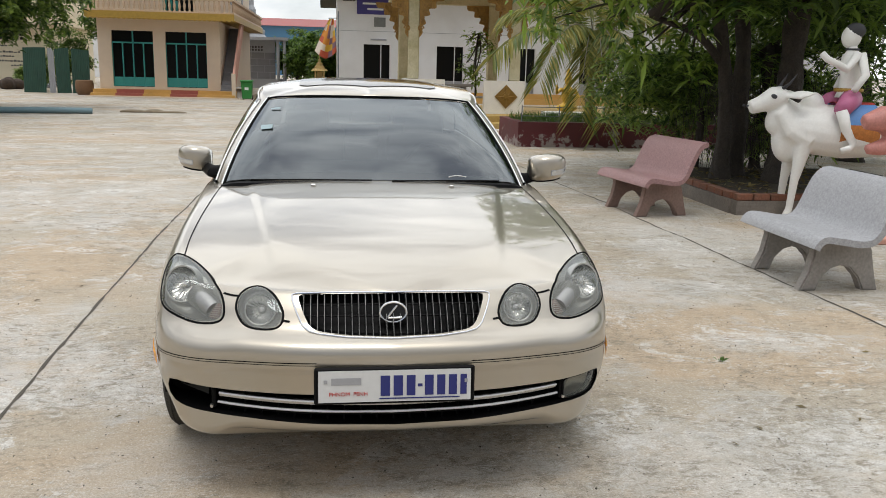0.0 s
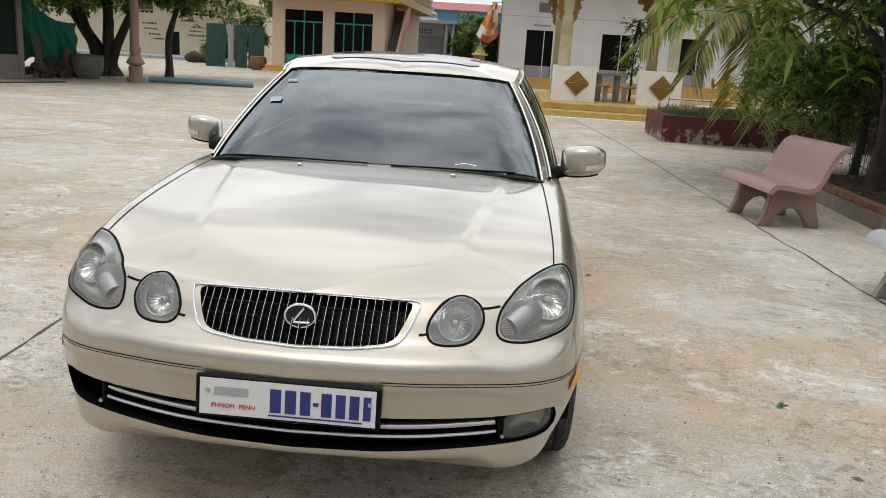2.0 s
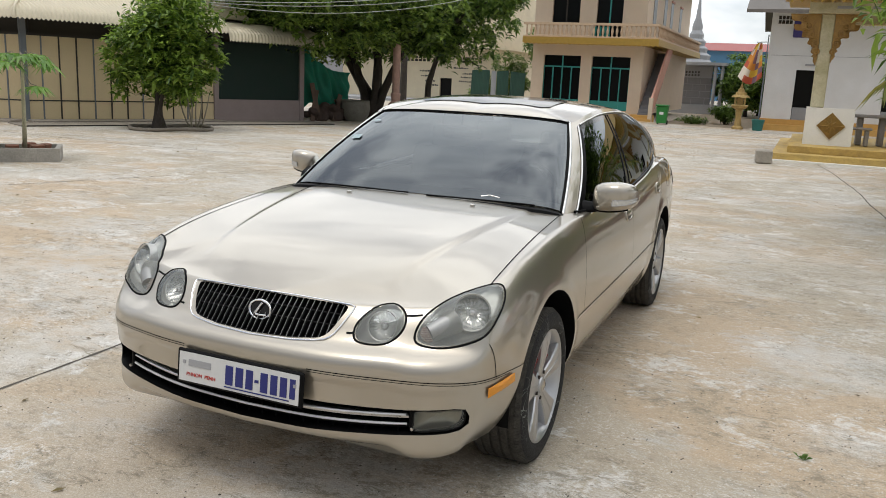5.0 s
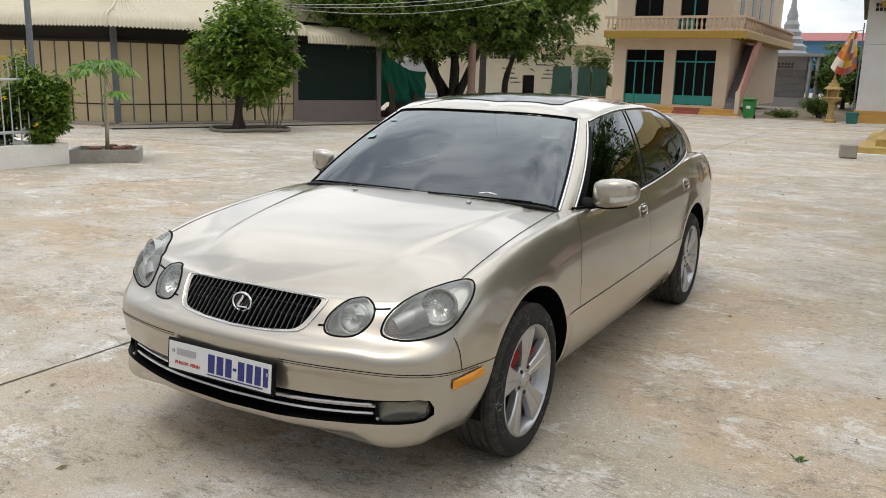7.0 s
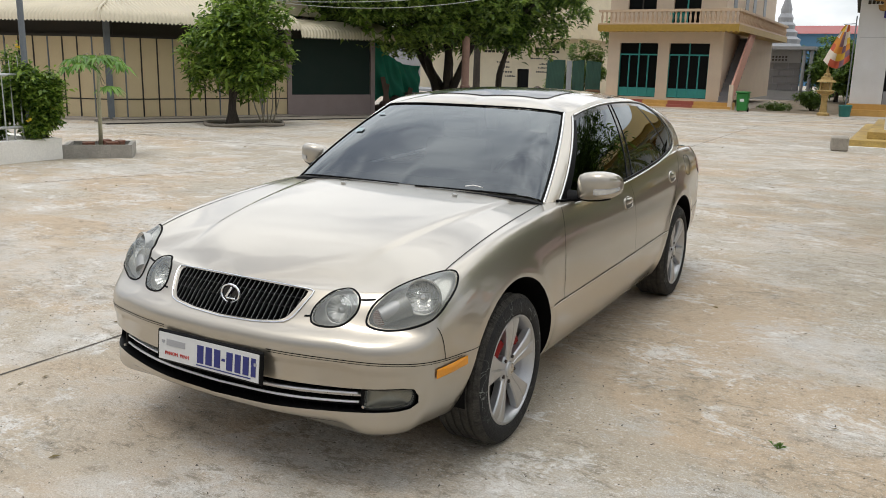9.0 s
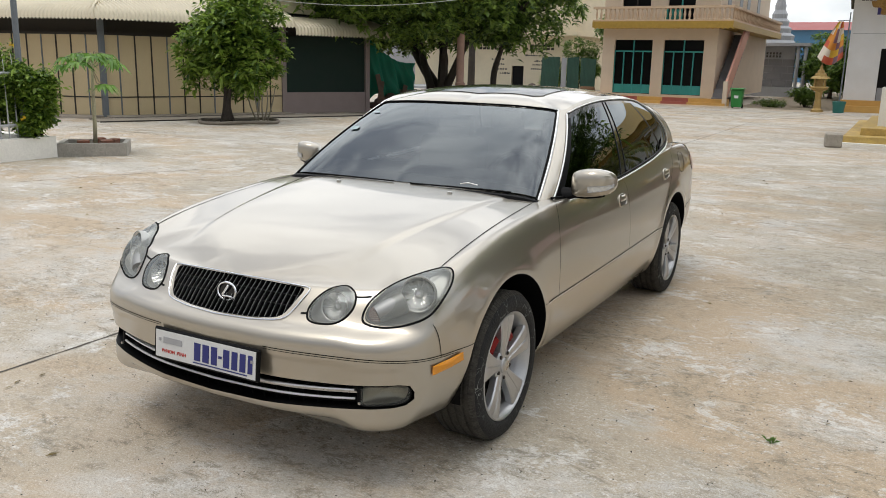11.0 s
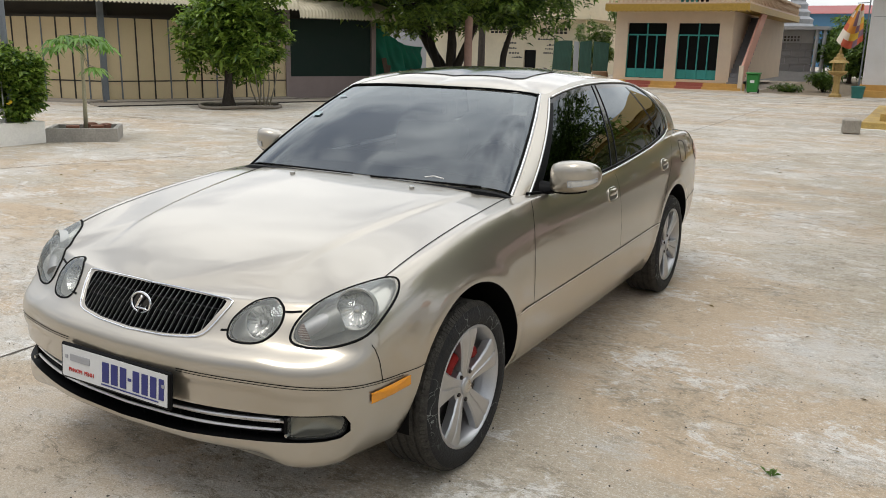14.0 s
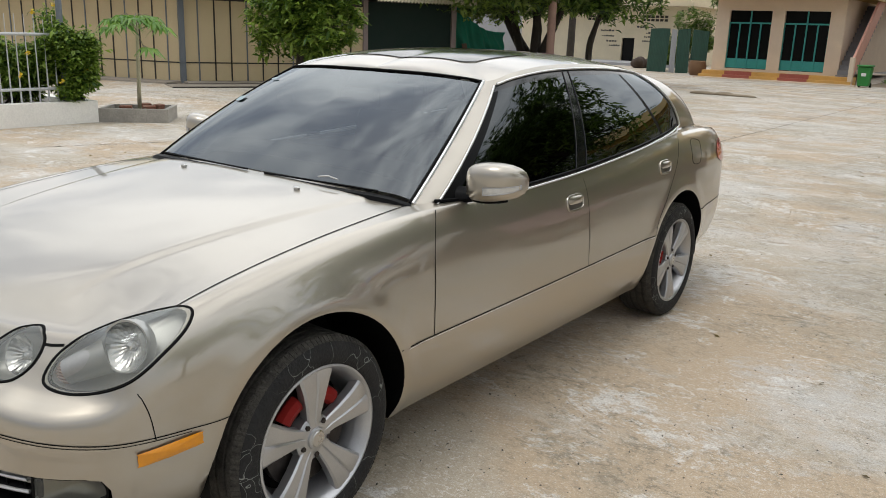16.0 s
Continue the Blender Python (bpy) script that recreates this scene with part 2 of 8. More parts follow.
def tube(bm, pts, radii, n=8, closed=False, flat=1.0):
    """A tube along points; flat squeezes it across."""
    pts = [Vector(p) for p in pts]
    k = len(pts)
    if not hasattr(radii, "__len__"):
        radii = [radii] * k
    rings, ref = [], None
    for i, p in enumerate(pts):
        a = pts[i - 1] if (i > 0 or closed) else pts[0]
        b = pts[(i + 1) % k] if (i < k - 1 or closed) else pts[-1]
        d = (b - a).normalized()
        if ref is None:
            ref = d.orthogonal().normalized()
        u = (ref - d * ref.dot(d)).normalized()
        ref = u
        w = d.cross(u)
        rings.append([bm.verts.new(p + (u * math.cos(2 * math.pi * j / n) + w * math.sin(2 * math.pi * j / n) * flat) * radii[i]) for j in range(n)])
    for i in range(k if closed else k - 1):
        r0, r1 = rings[i], rings[(i + 1) % k]
        for j in range(n):
            bm.faces.new((r0[j], r0[(j + 1) % n], r1[(j + 1) % n], r1[j]))
    if not closed:
        bm.faces.new(rings[0][::-1])
        bm.faces.new(rings[-1])
    return bm


def lathe(bm, prof, n=24, axis="Z", centre=(0, 0, 0), close=False):
    """Turn (radius, height) pairs round an axis."""
    c = Vector(centre)
    rings = []
    for r, h in prof:
        ring = []
        for j in range(n):
            a = 2 * math.pi * j / n
            p = (r * math.cos(a), r * math.sin(a), h)
            p = {"Z": p, "X": (p[2], p[0], p[1]), "Y": (p[0], -p[2], p[1])}[axis]
            ring.append(bm.verts.new(c + Vector(p)))
        rings.append(ring)
    for i in range(len(rings) - 1):
        for j in range(n):
            bm.faces.new((rings[i][j], rings[i][(j + 1) % n], rings[i + 1][(j + 1) % n], rings[i + 1][j]))
    if close:
        bm.faces.new(rings[0][::-1])
        bm.faces.new(rings[-1])
    return bm


def prism(bm, outline, depth, axis="Y", at=0.0, bevel=0.0):
    """Extrude a flat outline: axis Y takes (x, z), axis X takes (y, z), axis Z takes (x, y)."""
    def p3(a, b, d):
        return {"Y": (a, d, b), "X": (d, a, b), "Z": (a, b, d)}[axis]
    v0 = [bm.verts.new(p3(a, b, at)) for a, b in outline]
    v1 = [bm.verts.new(p3(a, b, at + depth)) for a, b in outline]
    k = len(outline)
    made = [bm.faces.new(v0), bm.faces.new(v1[::-1])]
    for i in range(k):
        made.append(bm.faces.new((v0[i], v1[i], v1[(i + 1) % k], v0[(i + 1) % k])))
    bmesh.ops.recalc_face_normals(bm, faces=made)
    if bevel > 0:
        es = list({e for f in made[:2] for e in f.edges})
        bmesh.ops.bevel(bm, geom=es, offset=bevel, segments=2, affect="EDGES")
    return bm


def smooth_curve(pts, per=8, closed=False):
    """Catmull-Rom through points of any dimension."""
    p = [np.array(q, float) for q in pts]
    k = len(p)
    out = []
    for i in range(k if closed else k - 1):
        if closed:
            a, b, c, d = p[i - 1], p[i], p[(i + 1) % k], p[(i + 2) % k]
        else:
            b, c = p[i], p[i + 1]
            a = p[i - 1] if i else 2 * b - c
            d = p[i + 2] if i + 2 < k else 2 * c - b
        for j in range(per):
            t = j / per
            out.append(0.5 * (2 * b + (c - a) * t + (2 * a - 5 * b + 4 * c - d) * t * t + (3 * b - a - 3 * c + d) * t ** 3))
    if not closed:
        out.append(p[-1])
    return out


def resample(pts, n):
    """n points at even steps along a polyline."""
    p = np.array(pts, float)
    d = np.concatenate([[0], np.cumsum(np.linalg.norm(np.diff(p, axis=0), axis=1))])
    s = np.linspace(0, d[-1], n)
    return np.stack([np.interp(s, d, p[:, k]) for k in range(p.shape[1])], 1)


def ease(table):
    """A smooth function through (x, value) pairs, with no overshoot."""
    xs, ys = np.array([a for a, _ in table], float), np.array([b for _, b in table], float)
    h = np.diff(xs)
    dl = np.diff(ys) / h
    m = np.zeros(len(xs))
    for i in range(1, len(xs) - 1):
        if dl[i - 1] * dl[i] > 0:
            w1, w2 = 2 * h[i] + h[i - 1], h[i] + 2 * h[i - 1]
            m[i] = (w1 + w2) / (w1 / dl[i - 1] + w2 / dl[i])
    m[0], m[-1] = dl[0], dl[-1]

    def f(x):
        x = min(max(x, xs[0]), xs[-1])
        i = min(int(np.searchsorted(xs, x, side="right")) - 1, len(h) - 1)
        t = (x - xs[i]) / h[i]
        return float((2 * t ** 3 - 3 * t * t + 1) * ys[i] + (t ** 3 - 2 * t * t + t) * h[i] * m[i] + (3 * t * t - 2 * t ** 3) * ys[i + 1] + (t ** 3 - t * t) * h[i] * m[i + 1])
    return f


def step(a, b, x):
    t = min(max((x - a) / (b - a), 0), 1)
    return t * t * (3 - 2 * t)


def text_mesh(words, size, depth=0.001):
    """Letters in the built-in font as a mesh in the xy plane, centred."""
    cu = bpy.data.curves.new("text", "FONT")
    cu.body, cu.size, cu.align_x, cu.align_y, cu.extrude = words, size, "CENTER", "CENTER", depth
    ob = bpy.data.objects.new("text", cu)
    scene.collection.objects.link(ob)
    dg = bpy.context.evaluated_depsgraph_get()
    me = bpy.data.meshes.new_from_object(ob.evaluated_get(dg))
    bpy.data.objects.remove(ob)
    bpy.data.curves.remove(cu)
    me.materials.clear()
    return me



def blob(bm, c, r, rot=(0, 0, 0), n=14):
    m = pose(*c, *rot) @ Matrix.Diagonal((*r, 1))
    bmesh.ops.create_uvsphere(bm, u_segments=n, v_segments=n // 2 + 2, radius=1, matrix=m)
    return bm


def fused(bm, size):
    """One closed skin over overlapping shapes."""
    me = bpy.data.meshes.new("fuse")
    bm.to_mesh(me)
    bm.free()
    ob = bpy.data.objects.new("fuse", me)
    scene.collection.objects.link(ob)
    r = ob.modifiers.new("skin", "REMESH")
    r.mode, r.voxel_size = "VOXEL", size
    s = ob.modifiers.new("soft", "SMOOTH")
    s.iterations, s.factor = 5, 0.5
    out = bpy.data.meshes.new_from_object(ob.evaluated_get(bpy.context.evaluated_depsgraph_get()))
    bpy.data.objects.remove(ob)
    return out


# ---- ground ----
def concrete_material():
    m = bpy.data.materials.new("yard concrete")
    m.use_nodes = True
    t = m.node_tree
    b = t.nodes["Principled BSDF"]
    tc = t.nodes.new("ShaderNodeTexCoord")

    def noise_node(scale, detail=6, rough=0.62, stretch=None, distort=0.0):
        n = t.nodes.new("ShaderNodeTexNoise")
        n.inputs["Scale"].default_value, n.inputs["Detail"].default_value = scale, detail
        n.inputs["Roughness"].default_value, n.inputs["Distortion"].default_value = rough, distort
        if stretch:
            mp = t.nodes.new("ShaderNodeMapping")
            mp.inputs["Scale"].default_value, mp.inputs["Rotation"].default_value = stretch, (0, 0, 0.12)
            t.links.new(tc.outputs["Object"], mp.inputs["Vector"])
            t.links.new(mp.outputs["Vector"], n.inputs["Vector"])
        else:
            t.links.new(tc.outputs["Object"], n.inputs["Vector"])
        return n.outputs["Fac"]

    def ramp(src, lo, hi):
        r = t.nodes.new("ShaderNodeMapRange")
        r.inputs["From Min"].default_value, r.inputs["From Max"].default_value = lo, hi
        t.links.new(src, r.inputs["Value"])
        return r.outputs["Result"]

    def mix(fac, a, c, mode="MIX"):
        x = t.nodes.new("ShaderNodeMix")
        x.data_type, x.blend_type = "RGBA", mode
        t.links.new(fac, x.inputs[0])
        if isinstance(a, tuple):
            x.inputs[6].default_value = (*a, 1)
        else:
            t.links.new(a, x.inputs[6])
        if isinstance(c, tuple):
            x.inputs[7].default_value = (*c, 1)
        else:
            t.links.new(c, x.inputs[7])
        return x.outputs[2]

    def scaled(src, k):
        x = t.nodes.new("ShaderNodeMath")
        x.operation = "MULTIPLY"
        x.inputs[1].default_value = k
        t.links.new(src, x.inputs[0])
        return x.outputs["Value"]

    def times(a, c):
        x = t.nodes.new("ShaderNodeMath")
        x.operation = "MULTIPLY"
        t.links.new(a, x.inputs[0])
        t.links.new(c, x.inputs[1])
        return x.outputs["Value"]

    def spot(cx, cy, rx, ry, edge, lo=0.75, hi=1.05):
        """A stain of its own, with an uneven rim, round a place on the slabs."""
        mp, ln, add = t.nodes.new("ShaderNodeMapping"), t.nodes.new("ShaderNodeVectorMath"), t.nodes.new("ShaderNodeMath")
        mp.vector_type = "TEXTURE"
        mp.inputs["Location"].default_value, mp.inputs["Scale"].default_value = (cx, cy, 0), (rx, ry, 1)
        ln.operation, add.operation = "LENGTH", "ADD"
        t.links.new(tc.outputs["Object"], mp.inputs["Vector"])
        t.links.new(mp.outputs["Vector"], ln.inputs[0])
        t.links.new(ln.outputs["Value"], add.inputs[0])
        t.links.new(edge, add.inputs[1])
        return ramp(add.outputs["Value"], hi, lo)

    def most(a, c):
        x = t.nodes.new("ShaderNodeMath")
        x.operation = "MAXIMUM"
        t.links.new(a, x.inputs[0])
        t.links.new(c, x.inputs[1])
        return x.outputs["Value"]

    flow = (0.85, 1.2, 1)
    rim = t.nodes.new("ShaderNodeMapRange")
    rim.inputs["To Min"].default_value, rim.inputs["To Max"].default_value = -1.1, 1.1
    t.links.new(noise_node(1.1, 10, 0.66, flow), rim.inputs["Value"])
    rim = rim.outputs["Result"]
    col = mix(ramp(noise_node(0.45, 8, 0.62, flow), 0.34, 0.66), (0.40, 0.340, 0.258), (0.475, 0.425, 0.345))
    # smooth orange clay washed over the slabs
    clay = ramp(noise_node(0.40, 7, 0.56, flow, 0.4), 0.46, 0.56)
    for place in ((-3.7, 1.2, 1.7, 1.2), (2.0, 0.9, 1.1, 0.8), (1.1, 2.4, 1.0, 1.7), (-2.3, 3.6, 0.6, 1.6)):
        clay = most(clay, spot(*place, rim))
    col = mix(scaled(clay, 0.8), col, (0.475, 0.360, 0.243))
    # grey scoured cement with ragged edges
    veil = ramp(noise_node(0.62, 12, 0.66, flow, 0.5), 0.505, 0.585)
    for place in ((1.5, -0.6, 0.9, 0.5), (2.1, 2.0, 0.6, 0.45), (-3.2, 6.3, 2.6, 1.2), (3.3, 3.2, 0.9, 1.4), (-1.9, 0.6, 0.35, 1.3)):
        veil = most(veil, spot(*place, rim))
    veil = times(veil, ramp(noise_node(6, 11, 0.7, flow), 0.30, 0.58))
    col = mix(scaled(veil, 0.85), col, (0.54, 0.52, 0.48))
    film = times(ramp(noise_node(1.1, 12, 0.7, flow, 0.8), 0.52, 0.58), ramp(noise_node(9, 11, 0.75, flow), 0.40, 0.58))
    col = mix(scaled(film, 0.6), col, (0.50, 0.50, 0.49))
    pale = times(ramp(noise_node(1.7, 13, 0.76, flow, 0.6), 0.54, 0.575), ramp(noise_node(13, 12, 0.8), 0.44, 0.53))
    col = mix(scaled(pale, 0.85), col, (0.68, 0.67, 0.64))
    # broad pale and dull bands
    band = times(ramp(noise_node(0.16, 7, 0.6, (0.6, 1.7, 1), 0.4), 0.52, 0.60), ramp(noise_node(2.2, 9, 0.65, flow), 0.30, 0.62))
    col = mix(scaled(band, 0.5), col, (0.62, 0.60, 0.56))
    dull = times(ramp(noise_node(0.22, 7, 0.6, (0.6, 1.6, 1), 0.4), 0.54, 0.62), ramp(noise_node(3, 9, 0.65, flow), 0.30, 0.62))
    col = mix(scaled(dull, 0.42), col, (0.30, 0.265, 0.21))
    # grey damp film
    damp = times(ramp(noise_node(0.8, 10, 0.74), 0.52, 0.62), ramp(noise_node(5, 12, 0.8), 0.38, 0.58))
    col = mix(scaled(damp, 0.5), col, (0.29, 0.265, 0.215))
    # clusters of dark scabs, worn crust and thin scratches
    scab = times(ramp(noise_node(8, 14, 0.86, (0.8, 1.6, 1), 0.7), 0.525, 0.56), ramp(noise_node(0.7, 8, 0.7), 0.46, 0.53))
    col = mix(scaled(scab, 0.75), col, (0.185, 0.16, 0.115))
    worn = times(ramp(noise_node(24, 12, 0.86, flow), 0.505, 0.55), ramp(noise_node(1.6, 10, 0.75), 0.45, 0.54))
    col = mix(scaled(worn, 0.6), col, (0.21, 0.185, 0.14))
    flake = times(ramp(noise_node(34, 10, 0.85, flow), 0.53, 0.57), ramp(noise_node(1.2, 10, 0.75, flow), 0.47, 0.56))
    col = mix(scaled(flake, 0.7), col, (0.72, 0.70, 0.66))
    # sandy grain, pits and specks
    col = mix(scaled(ramp(noise_node(110, 6, 0.8), 0.47, 0.58), 0.42), col, (0.23, 0.185, 0.13))
    col = mix(scaled(ramp(noise_node(85, 6, 0.8), 0.55, 0.62), 0.45), col, (0.76, 0.73, 0.66))
    col = mix(scaled(ramp(noise_node(30, 6, 0.7), 0.655, 0.685), 0.8), col, (0.10, 0.085, 0.06))
    t.links.new(col, b.inputs["Base Color"])
    b.inputs["Roughness"].default_value = 0.82
    b.inputs["Specular IOR Level"].default_value = 0.3
    bp, bp2 = t.nodes.new("ShaderNodeBump"), t.nodes.new("ShaderNodeBump")
    bp.inputs["Strength"].default_value, bp.inputs["Distance"].default_value = 0.7, 0.02
    bp2.inputs["Strength"].default_value, bp2.inputs["Distance"].default_value = 0.7, 0.006
    t.links.new(noise_node(4, 8, 0.7), bp.inputs["Height"])
    t.links.new(noise_node(90, 5, 0.7), bp2.inputs["Height"])
    t.links.new(bp.outputs["Normal"], bp2.inputs["Normal"])
    t.links.new(bp2.outputs["Normal"], b.inputs["Normal"])
    return m


CONCRETE = concrete_material()
bm = bmesh.new()
bmesh.ops.create_grid(bm, x_segments=4, y_segments=4, size=1600)
solo("ground", bm, CONCRETE, pose(0, 0, 0), "stained pale concrete yard with clay and worn patches", "ground", kind="structure")

# ---- the saloon car ----
from mathutils.bvhtree import BVHTree

car = thing("car", Matrix.Identity(4), "champagne gold saloon car with dark tinted windows parked on concrete", "car")

PLAN = [(0, -0.868), (0.30, -0.852), (0.52, -0.805), (0.69, -0.743), (0.798, -0.648), (0.849, -0.53), (0.873, -0.38), (0.885, -0.15), (0.890, 0.2),
        (0.893, 0.8), (0.895, 1.5), (0.893, 2.2), (0.888, 2.8), (0.874, 3.22), (0.825, 3.60), (0.71, 3.81), (0.45, 3.91), (0, 3.94)]
NS, NB, NT = 240, 48, 76
rim = resample(smooth_curve(PLAN, 14), NS)
arc = np.linspace(0, 1, NS)
tang = np.gradient(rim, axis=0)
outw = np.stack([tang[:, 1], -tang[:, 0]], 1)
outw /= np.linalg.norm(outw, axis=1)[:, None]
outw[0], outw[-1] = (0, -1), (0, 1)

FRONT_IN = ease([(0, 0.030), (0.03, 0.012), (0.07, 0.003), (0.12, 0.004), (0.30, 0.012), (0.44, 0.008), (0.485, 0.006), (0.505, 0.0), (0.60, 0.001), (0.665, 0.008), (0.71, 0.030), (0.745, 0.068), (0.80, 0.094), (0.9, 0.130), (1, 0.175)])
SIDE_IN = ease([(0, 0.075), (0.10, 0.035), (0.22, 0.012), (0.36, 0.0), (0.55, 0.0), (0.72, 0.008), (0.84, 0.020), (0.93, 0.038), (1, 0.066)])
REAR_IN = ease([(0, 0.06), (0.15, 0.015), (0.4, 0.0), (0.52, 0.0), (0.6, 0.03), (0.7, 0.045), (0.9, 0.065), (1, 0.10)])
SHOULDER = ease([(-0.9, 0.752), (-0.70, 0.765), (-0.55, 0.792), (-0.35, 0.845), (-0.05, 0.895), (0.25, 0.926), (0.55, 0.943), (1.1, 0.946), (1.7, 0.962), (2.4, 1.003), (2.9, 1.036), (3.3, 1.030), (3.7, 1.0), (3.9, 0.99)])
FLOOR = ease([(-0.87, 0.298), (-0.806, 0.297), (-0.798, 0.294), (-0.774, 0.262), (-0.766, 0.258), (-0.62, 0.254), (-0.3, 0.262), (0.4, 0.235), (2.2, 0.235), (3.1, 0.28), (3.9, 0.30)])
SPINE = ease([(-0.694, 0.757), (-0.63, 0.791), (-0.55, 0.820), (-0.40, 0.858), (-0.223, 0.893), (0.1, 0.938), (0.5, 0.979), (0.8, 0.997), (1.4, 1.015), (2.9, 1.045), (3.15, 1.075), (3.5, 1.062), (3.75, 1.03), (3.79, 1.0)])


def soften(f, x0, x1, sigma, n=900):
    """The same curve with its corners eased over a length sigma."""
    xs = np.linspace(x0, x1, n)
    ys = np.array([f(x) for x in xs])
    k = int(3 * sigma / (x1 - x0) * n) + 1
    w = np.exp(-0.5 * (np.arange(-k, k + 1) * (x1 - x0) / n / sigma) ** 2)
    pad = np.concatenate([2 * ys[0] - ys[k:0:-1], ys, 2 * ys[-1] - ys[-2:-k - 2:-1]])
    ys = np.convolve(pad, w / w.sum(), "valid")
    return lambda x: float(np.interp(x, xs, ys))


SPINE, SHOULDER = soften(SPINE, -0.694, 3.79, 0.07), soften(SHOULDER, -0.9, 3.9, 0.07)
SIDE_IN, FRONT_IN = soften(SIDE_IN, 0, 1, 0.03), soften(FRONT_IN, 0, 1, 0.012)


def wing_in(f):
    """The front and rear wings roll over into their tops."""
    u = min(max((f - 0.60) / 0.40, 0), 1) * 0.975
    return SIDE_IN(min(f, 0.6)) + 0.115 * (1 - math.sqrt(1 - u * u))


def belt_point(i, f):
    """A point on the nose, flank or tail: i round the plan, f from the floor up to the shoulder."""
    x, y = rim[i]
    n = outw[i]
    wf, wr = step(0.25, 0.92, -n[1]), step(0.25, 0.92, n[1])
    wing = 1 - step(0.15, 0.75, y) * (1 - step(2.75, 3.2, y))
    ins = (SIDE_IN(f) * (1 - wing) + wing_in(f) * wing) * (1 - wf - wr) + FRONT_IN(f) * wf + REAR_IN(f) * wr
    # the bumper tucks in under its corners
    ins += 0.016 * step(0.42, 0.05, f) * step(-0.10, -0.30, y) * step(0.35, 0.9, n[0])
    z0, z1 = FLOOR(y), SHOULDER(y)
    z = z0 + (z1 - z0) * f
    # flared wheel arches
    for wy in (0.0, 2.8):
        d = math.hypot(y - wy, z - 0.335)
        ins -= 0.010 * math.exp(-((d - 0.412) / 0.05) ** 2)
    return Vector((max(x - n[0] * ins, 0), y - n[1] * ins, z))


edge_line = [belt_point(i, 1.0) for i in range(NS)]


edge_y, edge_x, edge_z = [np.array([getter(p) for p in edge_line]) for getter in (lambda p: p.y, lambda p: p.x, lambda p: p.z)]


def top_height(x, y):
    """Height of the bonnet and boot over a point of the plan."""
    xe, ze = float(np.interp(y, edge_y, edge_x)), float(np.interp(y, edge_y, edge_z))
    k = min(abs(x) / max(xe, 1e-4), 1.0)
    z = ze + (SPINE(y) - ze) * (1 - k ** 2.6)
    if y < 0.75:
        xc = 0.40 + 0.20 * min(max((y + 0.7) / 1.2, 0), 1)
        z += 0.009 * (1 - step(xc - 0.02, xc + 0.02, abs(x))) * step(-0.66, -0.30, y)
    return z


def top_point(i, r):
    """A point on the bonnet or boot: r from the shoulder in to the middle."""
    s = edge_line[i]
    c = -0.694 + (3.79 + 0.694) * arc[i]
    x, y = s.x * (1 - r), s.y + (c - s.y) * r
    near = s.z + (SPINE(y) - s.z) * (1 - (1 - r) ** 2.6)
    w = step(0.0, 0.45, r)
    z = near * (1 - w) + top_height(x, y) * w
    return Vector((x, y, z))


def body_mesh():
    bm = bmesh.new()
    rows = []
    fs = [j / NB for j in range(NB)]
    rs = [j / NT for j in range(NT + 1)]
    for i in range(NS):
        pts = [belt_point(i, f) for f in fs] + [top_point(i, r) for r in rs]
        right = [bm.verts.new(p) for p in pts]
        left = [right[k] if abs(p.x) < 1e-6 else bm.verts.new((-p.x, p.y, p.z)) for k, p in enumerate(pts)]
        rows.append((right, left))
    def quad(vs):
        u = []
        for v in vs:
            if v not in u:
                u.append(v)
        if len(u) > 2:
            try:
                bm.faces.new(u)
            except ValueError:
                pass
    for i in range(NS - 1):
        (ra, la), (rb, lb) = rows[i], rows[i + 1]
        for k in range(len(ra) - 1):
            quad((ra[k], rb[k], rb[k + 1], ra[k + 1]))
            quad((la[k], la[k + 1], lb[k + 1], lb[k]))
        quad((ra[0], la[0], lb[0], rb[0]))
    bmesh.ops.remove_doubles(bm, verts=bm.verts, dist=0.0004)
    bmesh.ops.recalc_face_normals(bm, faces=bm.faces)
    return bm


shell = body_mesh()
skin = BVHTree.FromBMesh(shell)


def on_skin(p, d, reach=0.6):
    """Where the line through p along d first meets the body, and the normal there."""
    p, d = Vector(p), Vector(d).normalized()
    hit, n, _, _ = skin.ray_cast(p - d * reach, d)
    if hit is None:
        hit, n, _, _ = skin.find_nearest(p)
    if n.dot(d) > 0:
        n = -n
    return hit, n


def near_skin(p):
    hit, n, _, _ = skin.find_nearest(Vector(p))
    return hit, n


def patch(outline, d, lift=0.003, rings=5, swell=0.0, grow=1.0):
    """A sheet on the body inside an outline; lift and swell raise it."""
    o = [Vector(p) for p in outline]
    c = sum(o, Vector()) / len(o)
    bm = bmesh.new()
    prev = None
    for k in range(rings + 1):
        r = grow * (1 - k / rings) if k < rings else 0
        if k == rings:
            h, n = on_skin(c, d)
            v = bm.verts.new(h + n * (lift + swell))
            for j in range(len(o)):
                bm.faces.new((prev[j], prev[(j + 1) % len(o)], v))
            break
        ring = []
        for p in o:
            h, n = on_skin(c + (p - c) * r, d)
            ring.append(bm.verts.new(h + n * (lift + swell * (1 - min(r, 1) ** 2))))
        if prev:
            for j in range(len(o)):
                bm.faces.new((prev[j], prev[(j + 1) % len(o)], ring[(j + 1) % len(o)], ring[j]))
        prev = ring
    bmesh.ops.recalc_face_normals(bm, faces=bm.faces)
    return bm


